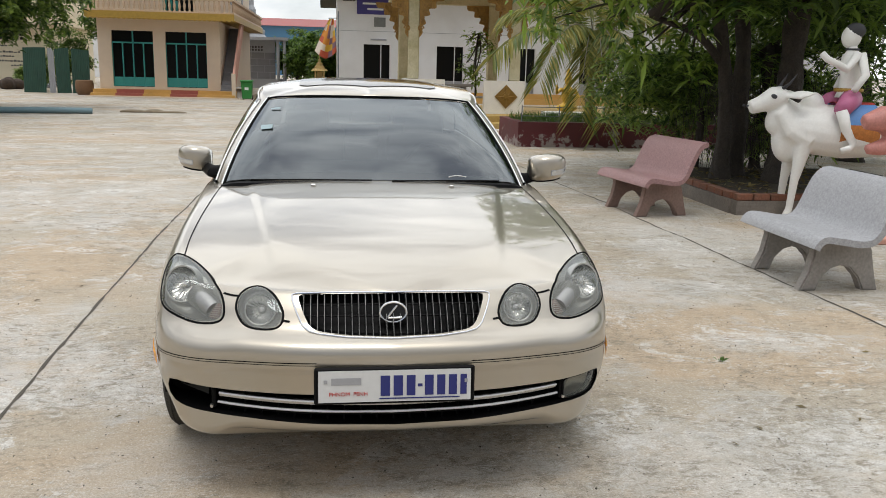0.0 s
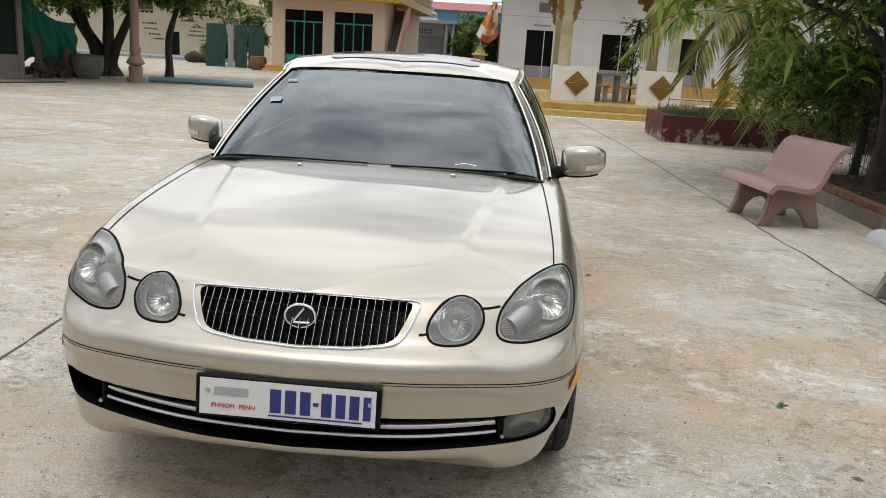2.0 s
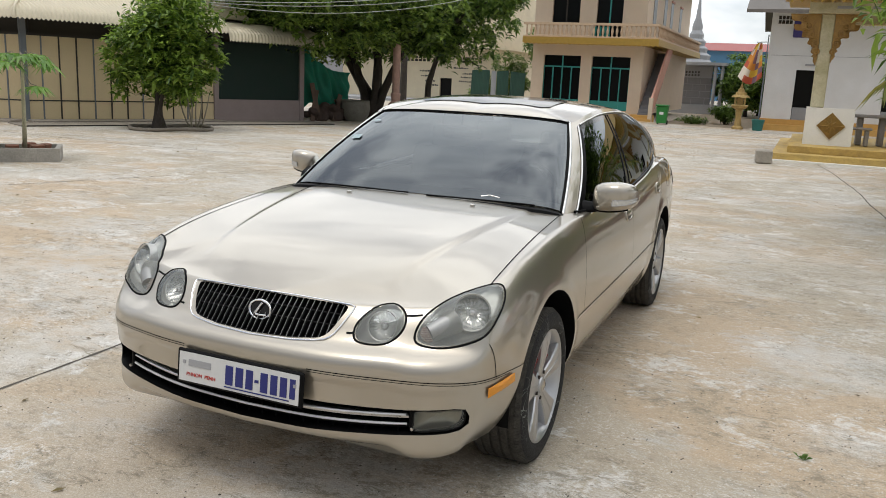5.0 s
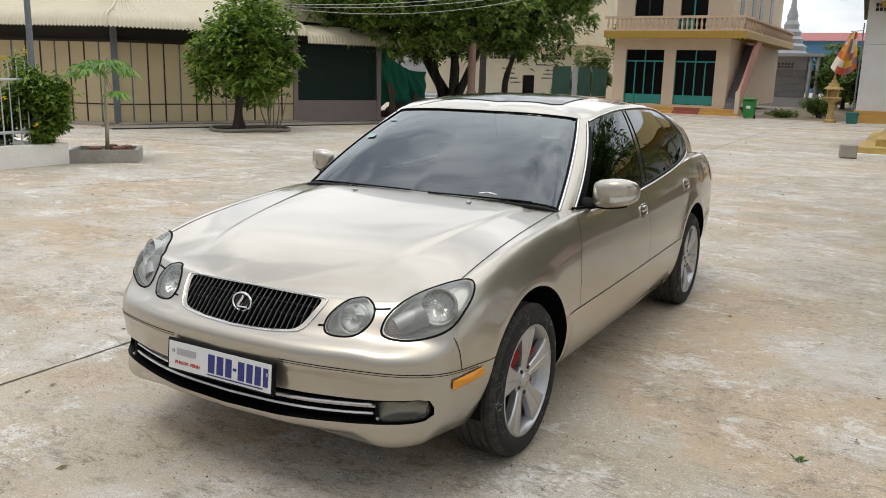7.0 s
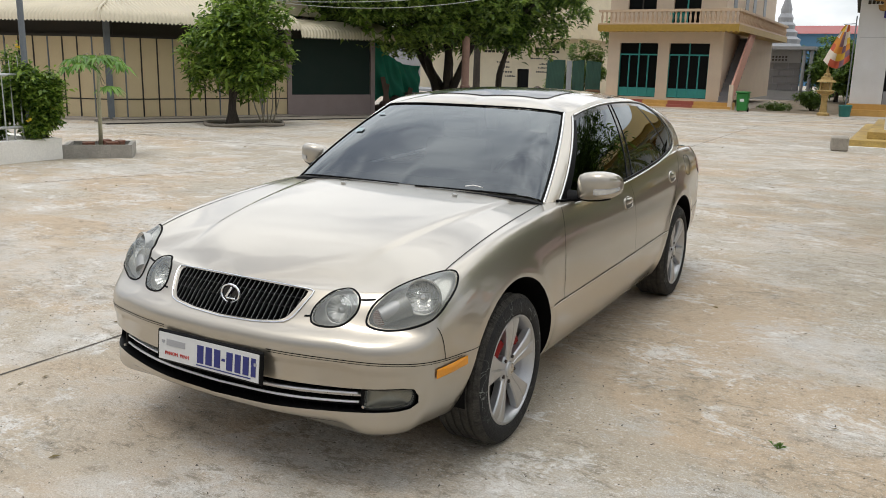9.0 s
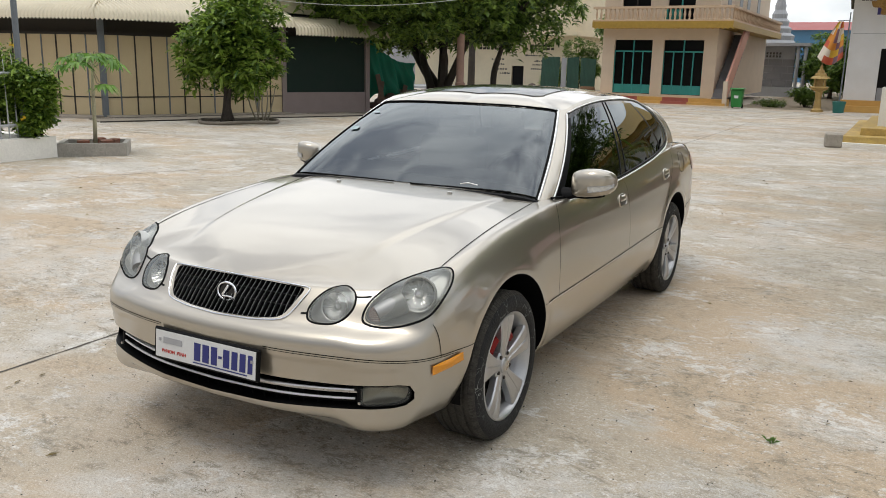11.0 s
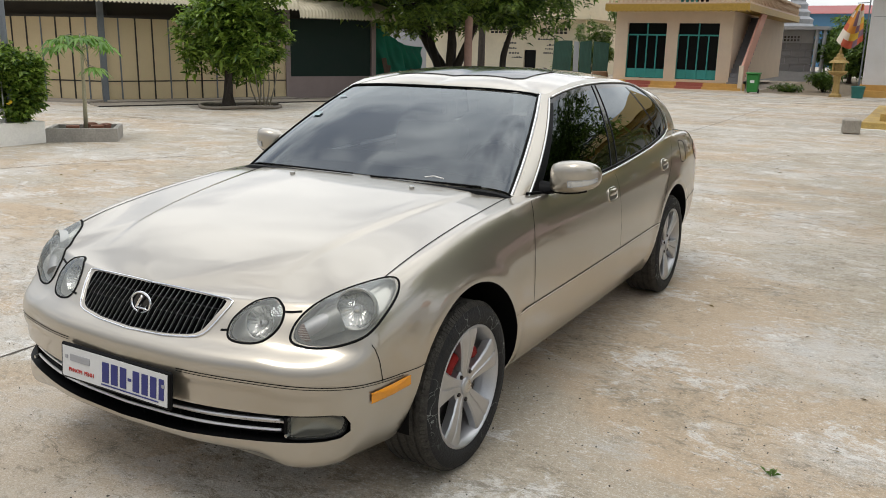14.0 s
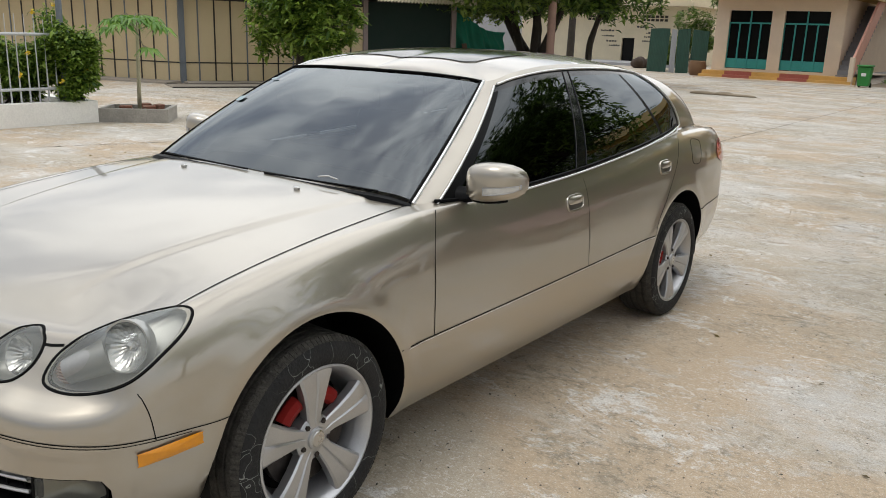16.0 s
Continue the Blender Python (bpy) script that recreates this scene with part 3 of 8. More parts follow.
def outline_tube(outline, d, r, lift=0.0, grow=1.0, n=6):
    o = [Vector(p) for p in outline]
    c = sum(o, Vector()) / len(o)
    pts = []
    for p in o:
        h, nn = on_skin(c + (p - c) * grow, d)
        pts.append(h + nn * lift)
    return tube(bmesh.new(), pts, r, n, closed=True)


def plug(outline, d, depth, out=0.25, grow=1.0):
    """A cutter: the outline pushed along d."""
    o = [Vector(p) for p in outline]
    d = Vector(d).normalized()
    c = sum(o, Vector()) / len(o)
    q = [on_skin(c + (p - c) * grow, d)[0] for p in o]
    qc = on_skin(c, d)[0]
    bm = bmesh.new()
    a = [bm.verts.new(p - d * out) for p in q]
    b = [bm.verts.new(qc + (p - qc) * 0.92 + d * depth) for p in q]
    k = len(o)
    bm.faces.new(a)
    bm.faces.new(b[::-1])
    for i in range(k):
        bm.faces.new((a[i], b[i], b[(i + 1) % k], a[(i + 1) % k]))
    bmesh.ops.recalc_face_normals(bm, faces=bm.faces)
    return bm


def flip(pts):
    return [(-p[0], p[1], p[2]) for p in pts][::-1]


# outlines on the nose, for the side x > 0
LAMP = smooth_curve([(0.588, -0.66, 0.652), (0.655, -0.65, 0.640), (0.728, -0.60, 0.647), (0.792, -0.53, 0.676), (0.815, -0.46, 0.735), (0.815, -0.40, 0.788),
                     (0.791, -0.375, 0.825), (0.740, -0.42, 0.823), (0.662, -0.53, 0.793), (0.605, -0.60, 0.745), (0.580, -0.64, 0.695)], 5, True)
LAMP_D = (-0.42, 1.0, -0.30)
EYE = smooth_curve([(0.445, -0.69, 0.625), (0.505, -0.67, 0.638), (0.540, -0.65, 0.690), (0.530, -0.64, 0.745), (0.478, -0.64, 0.772),
                    (0.420, -0.67, 0.752), (0.378, -0.70, 0.690), (0.388, -0.71, 0.640)], 5, True)
EYE_D = (-0.15, 1.0, -0.35)
half = [(0.0, 0.765), (0.12, 0.765), (0.25, 0.764), (0.338, 0.762), (0.352, 0.757), (0.350, 0.742), (0.332, 0.696), (0.312, 0.656), (0.294, 0.641), (0.258, 0.632), (0.16, 0.622), (0.0, 0.617)]
GRILLE = resample(half + [(-x, z) for x, z in half[::-1]][1:], 90)[:-1]
GRILLE3 = [(x, -0.74, z) for x, z in GRILLE]
FRONT_D = (0, 1, -0.15)
mouth = [(0.0, 0.440), (0.3, 0.440), (0.55, 0.441), (0.70, 0.446), (0.762, 0.447), (0.784, 0.440), (0.792, 0.412), (0.788, 0.378), (0.762, 0.357), (0.64, 0.354), (0.45, 0.346), (0.25, 0.336), (0.0, 0.332)]
MOUTH = [(x, -0.8, z) for x, z in resample(mouth + [(-x, z) for x, z in mouth[::-1]][1:], 110)[:-1]]
MOUTH_D = (0, 1, 0)


def carve(bm, cutters):
    """The body with its openings cut."""
    me = bpy.data.meshes.new("body")
    bm.to_mesh(me)
    me.materials.append(PAINT)
    me.materials.append(BLACK)
    ob = bpy.data.objects.new("body", me)
    scene.collection.objects.link(ob)
    tools = []
    for c in cutters:
        for f in c.faces:
            f.material_index = 1
        cm = bpy.data.meshes.new("tool")
        c.to_mesh(cm)
        c.free()
        cm.materials.append(PAINT)
        cm.materials.append(BLACK)
        co = bpy.data.objects.new("tool", cm)
        scene.collection.objects.link(co)
        tools.append(co)
        md = ob.modifiers.new("cut", "BOOLEAN")
        md.operation, md.object, md.solver = "DIFFERENCE", co, "EXACT"
    out = bpy.data.meshes.new_from_object(ob.evaluated_get(bpy.context.evaluated_depsgraph_get()))
    bpy.data.objects.remove(ob)
    for t in tools:
        bpy.data.objects.remove(t)
    return out


cutters = []
for wy in (0.0, 2.8):
    for sx in (1, -1):
        c = bmesh.new()
        cyl(c, (sx * 0.58, wy, 0.335), (sx * 1.1, wy, 0.335), 0.394, n=72)
        cutters.append(c)
cutters.append(plug(GRILLE3, FRONT_D, 0.05))
c = bmesh.new()
prism(c, [(x, z) for x, _, z in MOUTH], 0.46, "Y", -1.02)
cutters.append(c)
for o, d, deep in ((LAMP, LAMP_D, 0.09), (EYE, EYE_D, 0.08)):
    cutters.append(plug(o, d, deep))
    cutters.append(plug(flip(o), (-d[0], d[1], d[2]), deep))
body = carve(shell, cutters)
shell.free()
# open the cabin under the glass
bm = bmesh.new()
bm.from_mesh(body)
gone = [f for f in bm.faces if f.normal.z > 0.5 and abs(f.calc_center_median().x) < 0.68 and 0.80 < f.calc_center_median().y < 2.95 and f.calc_center_median().z > 0.9]
bmesh.ops.delete(bm, geom=gone, context="FACES")
bm.to_mesh(body)
bm.free()
part("body", body, [PAINT, BLACK], car, "champagne metallic painted body shell", smooth=52)

# ---- cabin: screens, pillars, roof ----
BASE = [(0, 0.500, 0.982), (0.40, 0.52, 0.981), (0.66, 0.562, 0.972), (0.766, 0.632, 0.945), (0.824, 0.90, 0.934), (0.840, 1.25, 0.943), (0.843, 1.7, 0.961),
        (0.827, 2.3, 0.998), (0.787, 2.75, 1.034), (0.744, 3.00, 1.058), (0.69, 3.37, 1.056), (0.42, 3.46, 1.066), (0, 3.49, 1.068)]
CROWN = [(0, 1.225, 1.372), (0.30, 1.228, 1.370), (0.50, 1.245, 1.360), (0.580, 1.285, 1.350), (0.606, 1.42, 1.382), (0.614, 1.62, 1.405), (0.614, 1.85, 1.413),
         (0.608, 2.14, 1.408), (0.594, 2.42, 1.392), (0.574, 2.63, 1.368), (0.548, 2.81, 1.350), (0.33, 2.85, 1.372), (0, 2.86, 1.380)]
PER = 10
base_c, crown_c = smooth_curve(BASE, PER), smooth_curve(CROWN, PER)
NQ = len(base_c)
QA, QC = 3 * PER, 9 * PER + 4


def cabin(q, w):
    b, c = Vector(base_c[q]), Vector(crown_c[q])
    p = b + (c - b) * w
    k = 4 * w * (1 - w)
    front = step(3.4 * PER, 1.5 * PER, q) if q < 3.4 * PER else 0
    rear = step(8.6 * PER, 10.5 * PER, q) if q > 8.6 * PER else 0
    mid = 1 - front - rear
    back = math.exp(-((q - 9.2 * PER) / 11.0) ** 2)
    return p + Vector((0.030 * mid + 0.016 * back, -0.030 * front + 0.045 * rear + 0.03 * back, 0.020 * front + 0.035 * rear + 0.022 * back)) * k


def cabin_sheet(q0, q1, w0, w1, side=1, lift=0.0, thick=0.004):
    """A piece of the glasshouse between two lines along it and two lines up it."""
    bm = bmesh.new()
    ws = np.linspace(w0, w1, 15)
    grid = [[cabin(q, w) for w in ws] for q in range(q0, q1 + 1)]
    vs = [[bm.verts.new((side * p.x, p.y, p.z)) for p in row] for row in grid]
    for a in range(len(vs) - 1):
        for b in range(len(ws) - 1):
            bm.faces.new((vs[a][b], vs[a + 1][b], vs[a + 1][b + 1], vs[a][b + 1]))
    return bm


def both_sides(make):
    """Join the halves left and right of the middle."""
    bm = make(1)
    other = make(-1)
    me = bpy.data.meshes.new("half")
    other.to_mesh(me)
    other.free()
    bm.from_mesh(me)
    bpy.data.meshes.remove(me)
    bmesh.ops.remove_doubles(bm, verts=bm.verts, dist=0.0005)
    bmesh.ops.recalc_face_normals(bm, faces=bm.faces)
    return bm


screen = part("windscreen", both_sides(lambda s: cabin_sheet(0, QA - 4, 0.02, 0.965, s)), SCREENGLASS, car, "dark tinted windscreen", smooth=True)
part("rear_window", both_sides(lambda s: cabin_sheet(QC + 10, NQ - 1, 0.03, 0.95, s)), DARKGLASS, car, "dark tinted rear window", smooth=True)
for s in (1, -1):
    # pillars and rails in body colour
    bm = cabin_sheet(QA - 3, QA + 2, -0.03, 1.0, s)
    for q0, q1, w0, w1 in ((QA + 2, QC - 4, 0.945, 1.0), (QC - 4, QC + 9, -0.03, 1.0)):
        extra = cabin_sheet(q0, q1, w0, w1, s)
        me = bpy.data.meshes.new("piece")
        extra.to_mesh(me)
        extra.free()
        bm.from_mesh(me)
        bpy.data.meshes.remove(me)
    bmesh.ops.recalc_face_normals(bm, faces=bm.faces)
    part("pillar", bm, PAINT, car, smooth=True)
    QB, QD = 6 * PER - 1, 8 * PER - 3
    for q0, q1, nm in ((QA + 5, QB - 1, "front_side_window"), (QB + 1, QD, "rear_side_window"), (QD + 1, QC - 5, "quarter_window")):
        part(nm, cabin_sheet(q0, q1, 0.02, 0.885, s), DARKGLASS, car, smooth=True)
    part("window_post", cabin_sheet(QB - 1, QB + 1, 0.0, 0.945, s), GLOSSBLACK, car, smooth=True)
    part("window_divider", cabin_sheet(QD, QD + 1, 0.0, 0.93, s), BLACK, car, smooth=True)
    part("mirror_corner", cabin_sheet(QA + 2, QA + 5, 0.0, 0.945, s), BLACK, car, smooth=True)
    part("rear_corner", cabin_sheet(QC - 5, QC - 4, 0.0, 0.945, s), BLACK, car, smooth=True)
    part("window_seal", cabin_sheet(QA + 2, QC - 4, 0.882, 0.950, s), GLOSSBLACK, car, smooth=True)
    for q in (QB - 1, QB + 1):
        up = [cabin(q, w) for w in np.linspace(0.02, 0.93, 10)]
        part("post_edge", tube(bmesh.new(), [(s * (p.x + 0.002), p.y, p.z) for p in up], 0.0028, 6), GLOSSBLACK, car, smooth=True)
    # bright line round the side windows
    line = [cabin(QA + 2, w) for w in np.linspace(0.94, 0.03, 14)] + [cabin(q, 0.0) for q in range(QA + 2, QC - 4)] + [cabin(QC - 4, w) for w in np.linspace(0.02, 0.93, 12)] + [cabin(q, 0.95) for q in range(QC - 5, QA + 2, -1)]
    part("window_trim", tube(bmesh.new(), [(s * (p.x + 0.007), p.y, p.z + 0.002) for p in line], 0.0048, 6), TRIM, car, smooth=True)
    part("belt_seal", tube(bmesh.new(), [(s * (p.x - 0.001), p.y, p.z + 0.016) for p in line[14:14 + QC - QA - 7]], 0.007, 6), BLACK, car, smooth=True)
    pill = [cabin(QA - 4, w) for w in np.linspace(0.0, 0.99, 20)]
    part("screen_seal", tube(bmesh.new(), [(s * p.x, p.y - 0.002, p.z + 0.002) for p in pill], 0.006, 6), RUBBER, car, smooth=True)
    trim = [cabin(QA - 3, w) for w in np.linspace(0.0, 0.99, 20)]
    part("pillar_trim", tube(bmesh.new(), [(s * p.x, p.y - 0.001, p.z + 0.001) for p in trim], 0.0075, 6), TRIM, car, smooth=True)

ROOFZ = ease([(1.2, 1.372), (1.4, 1.416), (1.7, 1.449), (2.0, 1.458), (2.3, 1.449), (2.86, 1.380)])


def roof_mesh(lift=0.0, x_max=1.0, r0=0.0, y0=-9, y1=9):
    bm = bmesh.new()
    rows = []
    for q in range(NQ):
        e = Vector(crown_c[q])
        c = 1.225 + (2.86 - 1.225) * (arc_q[q])
        row = []
        for r in np.linspace(0, 1, 17):
            x, y = e.x * (1 - r), e.y + (c - e.y) * r
            z = e.z + (ROOFZ(c) - e.z) * (1 - (1 - r) ** 2.4)
            row.append((x, y, z + lift))
        rows.append(row)
    for s in (1, -1):
        vs = [[bm.verts.new((s * p[0], p[1], p[2])) for p in row] for row in rows]
        for a in range(NQ - 1):
            for b in range(16):
                bm.faces.new((vs[a][b], vs[a + 1][b], vs[a + 1][b + 1], vs[a][b + 1]))
    bmesh.ops.remove_doubles(bm, verts=bm.verts, dist=0.0008)
    bmesh.ops.dissolve_degenerate(bm, dist=0.0005, edges=bm.edges)
    bmesh.ops.recalc_face_normals(bm, faces=bm.faces)
    return bm


cl = np.concatenate([[0], np.cumsum(np.linalg.norm(np.diff(np.array(crown_c), axis=0), axis=1))])
arc_q = cl / cl[-1]
roof = roof_mesh()
roof_skin = BVHTree.FromBMesh(roof)
part("roof", roof, PAINT, car, smooth="all")


def roof_sheet(x0, x1, y0, y1, lift, nx=14, ny=12, corner=0.05):
    bm = bmesh.new()
    vs = []
    for j in range(ny + 1):
        y = y0 + (y1 - y0) * j / ny
        t = min(y - y0, y1 - y)
        cut = corner - math.sqrt(max(corner ** 2 - (corner - min(t, corner)) ** 2, 0))
        row = []
        for i in range(nx + 1):
            x = (x0 + cut) + (x1 - x0 - 2 * cut) * i / nx
            h = roof_skin.ray_cast(Vector((x, y, 2)), Vector((0, 0, -1)))[0]
            row.append(bm.verts.new(h + Vector((0, 0, lift))))
        vs.append(row)
    for j in range(ny):
        for i in range(nx):
            bm.faces.new((vs[j][i], vs[j][i + 1], vs[j + 1][i + 1], vs[j + 1][i]))
    bmesh.ops.recalc_face_normals(bm, faces=bm.faces)
    return bm


sunroof = part("sunroof", roof_sheet(-0.40, 0.40, 1.40, 1.90, 0.004), GLOSSBLACK, car, "dark glass sunroof panel", smooth=True)


def groove(pts, width=0.006, lift=0.0012, name="shut_line", material=RUBBER, n=None, way=None):
    """A narrow dark strip that follows the body."""
    p = resample(smooth_curve(pts, 8), n or max(12, int(len(pts) * 10)))
    bm = bmesh.new()
    rows = []
    hits = [on_skin(q, way) if way else near_skin(q) for q in p]
    for i, (h, nn) in enumerate(hits):
        t = (hits[min(i + 1, len(hits) - 1)][0] - hits[max(i - 1, 0)][0]).normalized()
        w = t.cross(nn).normalized() * width / 2
        rows.append((bm.verts.new(h + nn * lift - w), bm.verts.new(h + nn * lift + w)))
    for a, b in zip(rows, rows[1:]):
        bm.faces.new((a[0], a[1], b[1], b[0]))
    return part(name, bm, material, car)


for s in (1, -1):
    def m(pts):
        return [(s * x, y, z) for x, y, z in pts]
    # bonnet edge along the wing
    groove(m([(0.758, -0.405, 0.832), (0.760, -0.26, 0.862), (0.757, -0.05, 0.894), (0.752, 0.15, 0.920), (0.746, 0.40, 0.944), (0.738, 0.60, 0.956)]), 0.005)
    # bonnet edge between the lamps
    groove(m([(0.352, -0.72, 0.648), (0.375, -0.71, 0.650)]), 0.008)
    groove(m([(0.534, -0.65, 0.742), (0.560, -0.64, 0.741), (0.592, -0.62, 0.741)]), 0.008)
    # doors
    groove(m([(0.90, 0.615, 0.940), (0.90, 0.575, 0.87), (0.90, 0.553, 0.78), (0.90, 0.545, 0.65), (0.90, 0.545, 0.515)]), 0.0035, way=(-s, 0, 0))
    groove(m([(0.90, 1.665, 0.955), (0.90, 1.68, 0.75), (0.90, 1.69, 0.525)]), 0.003)
    groove(m([(0.87, 2.78, 1.03), (0.90, 2.70, 0.88), (0.90, 2.58, 0.74), (0.90, 2.47, 0.62), (0.90, 2.44, 0.535)]), 0.004)
    groove(m([(0.90, 0.36, 0.512), (0.90, 1.2, 0.520), (0.90, 2.44, 0.536)]), 0.004)
    # bright strip paints the highlight along the lower edge of the door seam
    groove(m([(0.90, 0.40, 0.506), (0.90, 1.2, 0.514), (0.90, 2.43, 0.530)]), 0.003, name="seam_highlight", material=TRIM)
    # bumper seams
    groove(m([(0.265, -0.87, 0.556), (0.52, -0.81, 0.552), (0.70, -0.74, 0.546), (0.83, -0.63, 0.538), (0.88, -0.45, 0.533), (0.89, -0.335, 0.532)]), 0.003)
    groove(m([(0.265, -0.87, 0.548), (0.52, -0.81, 0.544), (0.70, -0.74, 0.538), (0.83, -0.63, 0.530), (0.88, -0.45, 0.525)]), 0.002)
    groove(m([(0.812, -0.56, 0.655), (0.838, -0.548, 0.60), (0.852, -0.540, 0.53)]), 0.003)
    groove(m([(0.90, 3.10, 0.575), (0.88, 3.35, 0.585), (0.80, 3.62, 0.59)]), 0.006)

# ---- grille ----
GY = [on_skin((x, -0.74, z), FRONT_D)[0] for x, z in GRILLE]
part("grille_frame", tube(bmesh.new(), [p + Vector((0, -0.002, 0)) for p in GY], 0.0036, 8, closed=True), CHROME, car, "chrome grille surround", smooth=True)
BARMETAL = plain("dulled grille bar", (0.26, 0.26, 0.25), 0.35, 1.0)
for k in range(-14, 15):
    x = k * 0.0238
    top = 0.762 if abs(x) < 0.3 else 0.758
    lows = [(a, b) for a, b in half[5:]]
    xs_, zs_ = [a for a, _ in lows][::-1], [b for _, b in lows][::-1]
    low = float(np.interp(abs(x), xs_[:-1], zs_[:-1]))
    if top - low < 0.01:
        continue
    a, b = on_skin((x, -0.74, top), FRONT_D)[0], on_skin((x, -0.74, low), FRONT_D)[0]
    bm = bmesh.new()
    tube(bm, [a + Vector((0, 0.006, 0)), (a + b) / 2 + Vector((0, -0.001, 0)), b + Vector((0, 0.006, 0))], 0.0009, 6)
    part("grille_bar", bm, BARMETAL, car, smooth=True)
    fin = bmesh.new()
    fv = [[fin.verts.new((x + dx, p.y + dy, p.z)) for p in (a, (a + b) / 2, b)] for dx, dy in ((-0.0025, 0.010), (-0.0025, 0.040), (0.0025, 0.040), (0.0025, 0.010))]
    for j in range(4):
        for i in range(2):
            fin.faces.new((fv[j][i], fv[(j + 1) % 4][i], fv[(j + 1) % 4][i + 1], fv[j][i + 1]))
    part("grille_fin", fin, BLACK, car)
for z in (0.722, 0.684):
    xm = float(np.interp(z, [0.632, 0.645, 0.66, 0.698, 0.742, 0.757], [0.1, 0.265, 0.312, 0.332, 0.350, 0.352])) - 0.004
    pts = [on_skin((x, -0.74, z), FRONT_D)[0] + Vector((0, 0.012, 0)) for x in np.linspace(-xm, xm, 24)]
    part("grille_crossbar", tube(bmesh.new(), pts, 0.0035, 6), BLACK, car, smooth=True)
# round badge: an oval ring with a bent stroke
bc, bn = on_skin((0, -0.74, 0.702), FRONT_D)
ring = [bc + Vector((0.046 * math.cos(a), -0.012 - 0.006 * math.sin(a) * -1, 0.034 * math.sin(a))) for a in np.linspace(0, 2 * math.pi, 40, endpoint=False)]
badge = part("badge", tube(bmesh.new(), ring, 0.0042, 8, closed=True), CHROME, car, "chrome oval badge", smooth=True)
disc = bmesh.new()
vs = [disc.verts.new(p + Vector((0, 0.004, 0))) for p in ring]
disc.faces.new(vs)
part("badge_back", disc, GLOSSBLACK, badge)
stroke = [bc + Vector((x, -0.016, z)) for x, z in ((0.012, 0.026), (-0.002, 0.008), (-0.018, -0.014), (-0.016, -0.019), (0.004, -0.019), (0.030, -0.018))]
part("badge_stroke", tube(bmesh.new(), stroke, 0.0044, 8), CHROME, badge, smooth=True)

# ---- lamps ----
DISHM = mat("aged lamp silver", (0.62, 0.62, 0.61), 0.18, 1.0, var=0.2, scale=30)
PINKIND = mat("faded pink indicator", (0.30, 0.17, 0.13), 0.35, 0.1, var=0.3, scale=60)
SLEEVE = plain("dull lamp sleeve", (0.34, 0.34, 0.33), 0.5, 0.7)
PINKRIB = plain("pale indicator rib", (0.45, 0.33, 0.28), 0.3)
def lamp(o, d, name, s, big):
    dv = Vector(d).normalized()
    c = sum((Vector(p) for p in o), Vector()) / len(o)
    hc, hn = on_skin(c, d)
    lens = part(name, patch(o, d, 0.001, 7, 0.006, 0.985), LENS, car, "hazed clear lamp lens", smooth="all")
    lens.visible_shadow = False
    part("lamp_seal", outline_tube(o, d, 0.0048, -0.001, 1.0), RUBBER, lens, smooth=True)
    # bowl behind the lens
    bm = bmesh.new()
    k = len(o)
    prev = None
    for r, deep in ((0.97, 0.004), (0.90, 0.03), (0.80, 0.05), (0.5, 0.062), (0.0001, 0.066)):
        ring = [bm.verts.new(on_skin(c + (Vector(p) - c) * r, d)[0] + dv * deep) for p in o]
        if prev:
            for j in range(k):
                bm.faces.new((prev[j], prev[(j + 1) % k], ring[(j + 1) % k], ring[j]))
        prev = ring
    bmesh.ops.recalc_face_normals(bm, faces=bm.faces)
    part("lamp_bowl", bm, REFLECTOR, lens, smooth=50)
    rot = (-dv).to_track_quat("Z", "Y").to_matrix().to_4x4()
    def dish(at, rad, deep, nm, m, tip=None):
        bm = bmesh.new()
        prof = [(rad * t, -deep * (1 - t * t)) for t in (0.18, 0.4, 0.6, 0.8, 1.0)] + [(rad * 1.06, 0.001), (rad * 1.06, -0.012)]
        lathe(bm, prof, 28)
        bm.transform(Matrix.Translation(at) @ rot)
        p = part(nm, bm, m, lens, smooth=True)
        bm = bmesh.new()
        lathe(bm, [(0.001, 0.018 - deep), (rad * 0.2, 0.016 - deep), (rad * 0.26, 0.008 - deep), (rad * 0.26, -deep - 0.004)], 16)
        bm.transform(Matrix.Translation(at) @ rot)
        part("bulb_cap", bm, tip or CHROME, lens, smooth=True)
    def fluted(at, rad, deep, nm, m):
        """A bowl of narrow facets round its bulb."""
        bm = bmesh.new()
        n = 44
        rings = []
        for t in (0.24, 0.45, 0.62, 0.82, 1.0):
            rings.append([bm.verts.new(((rad * t + 0.0022 * (j % 2)) * math.cos(2 * math.pi * j / n), (rad * t + 0.0022 * (j % 2)) * math.sin(2 * math.pi * j / n), -deep * (1 - t * t) + 0.003 * (j % 2))) for j in range(n)])
        for p, q in zip(rings, rings[1:]):
            for j in range(n):
                bm.faces.new((p[j], p[(j + 1) % n], q[(j + 1) % n], q[j]))
        bm.transform(Matrix.Translation(at) @ rot)
        bowl = part(nm, bm, m, lens)
        ring = lathe(bmesh.new(), [(rad * 1.0, 0.002), (rad * 1.08, 0.004), (rad * 1.10, -0.004), (rad * 1.10, -0.03)], 40)
        ring.transform(Matrix.Translation(at) @ rot)
        part("reflector_rim", ring, REFLECTOR, lens, smooth=30)
        cap = lathe(bmesh.new(), [(0.0005, 0.020 - deep), (rad * 0.15, 0.018 - deep), (rad * 0.20, 0.008 - deep), (rad * 0.24, -deep)], 16)
        cap.transform(Matrix.Translation(at) @ rot)
        part("bulb_cap", cap, CHROME, lens, smooth=True)
        return bowl

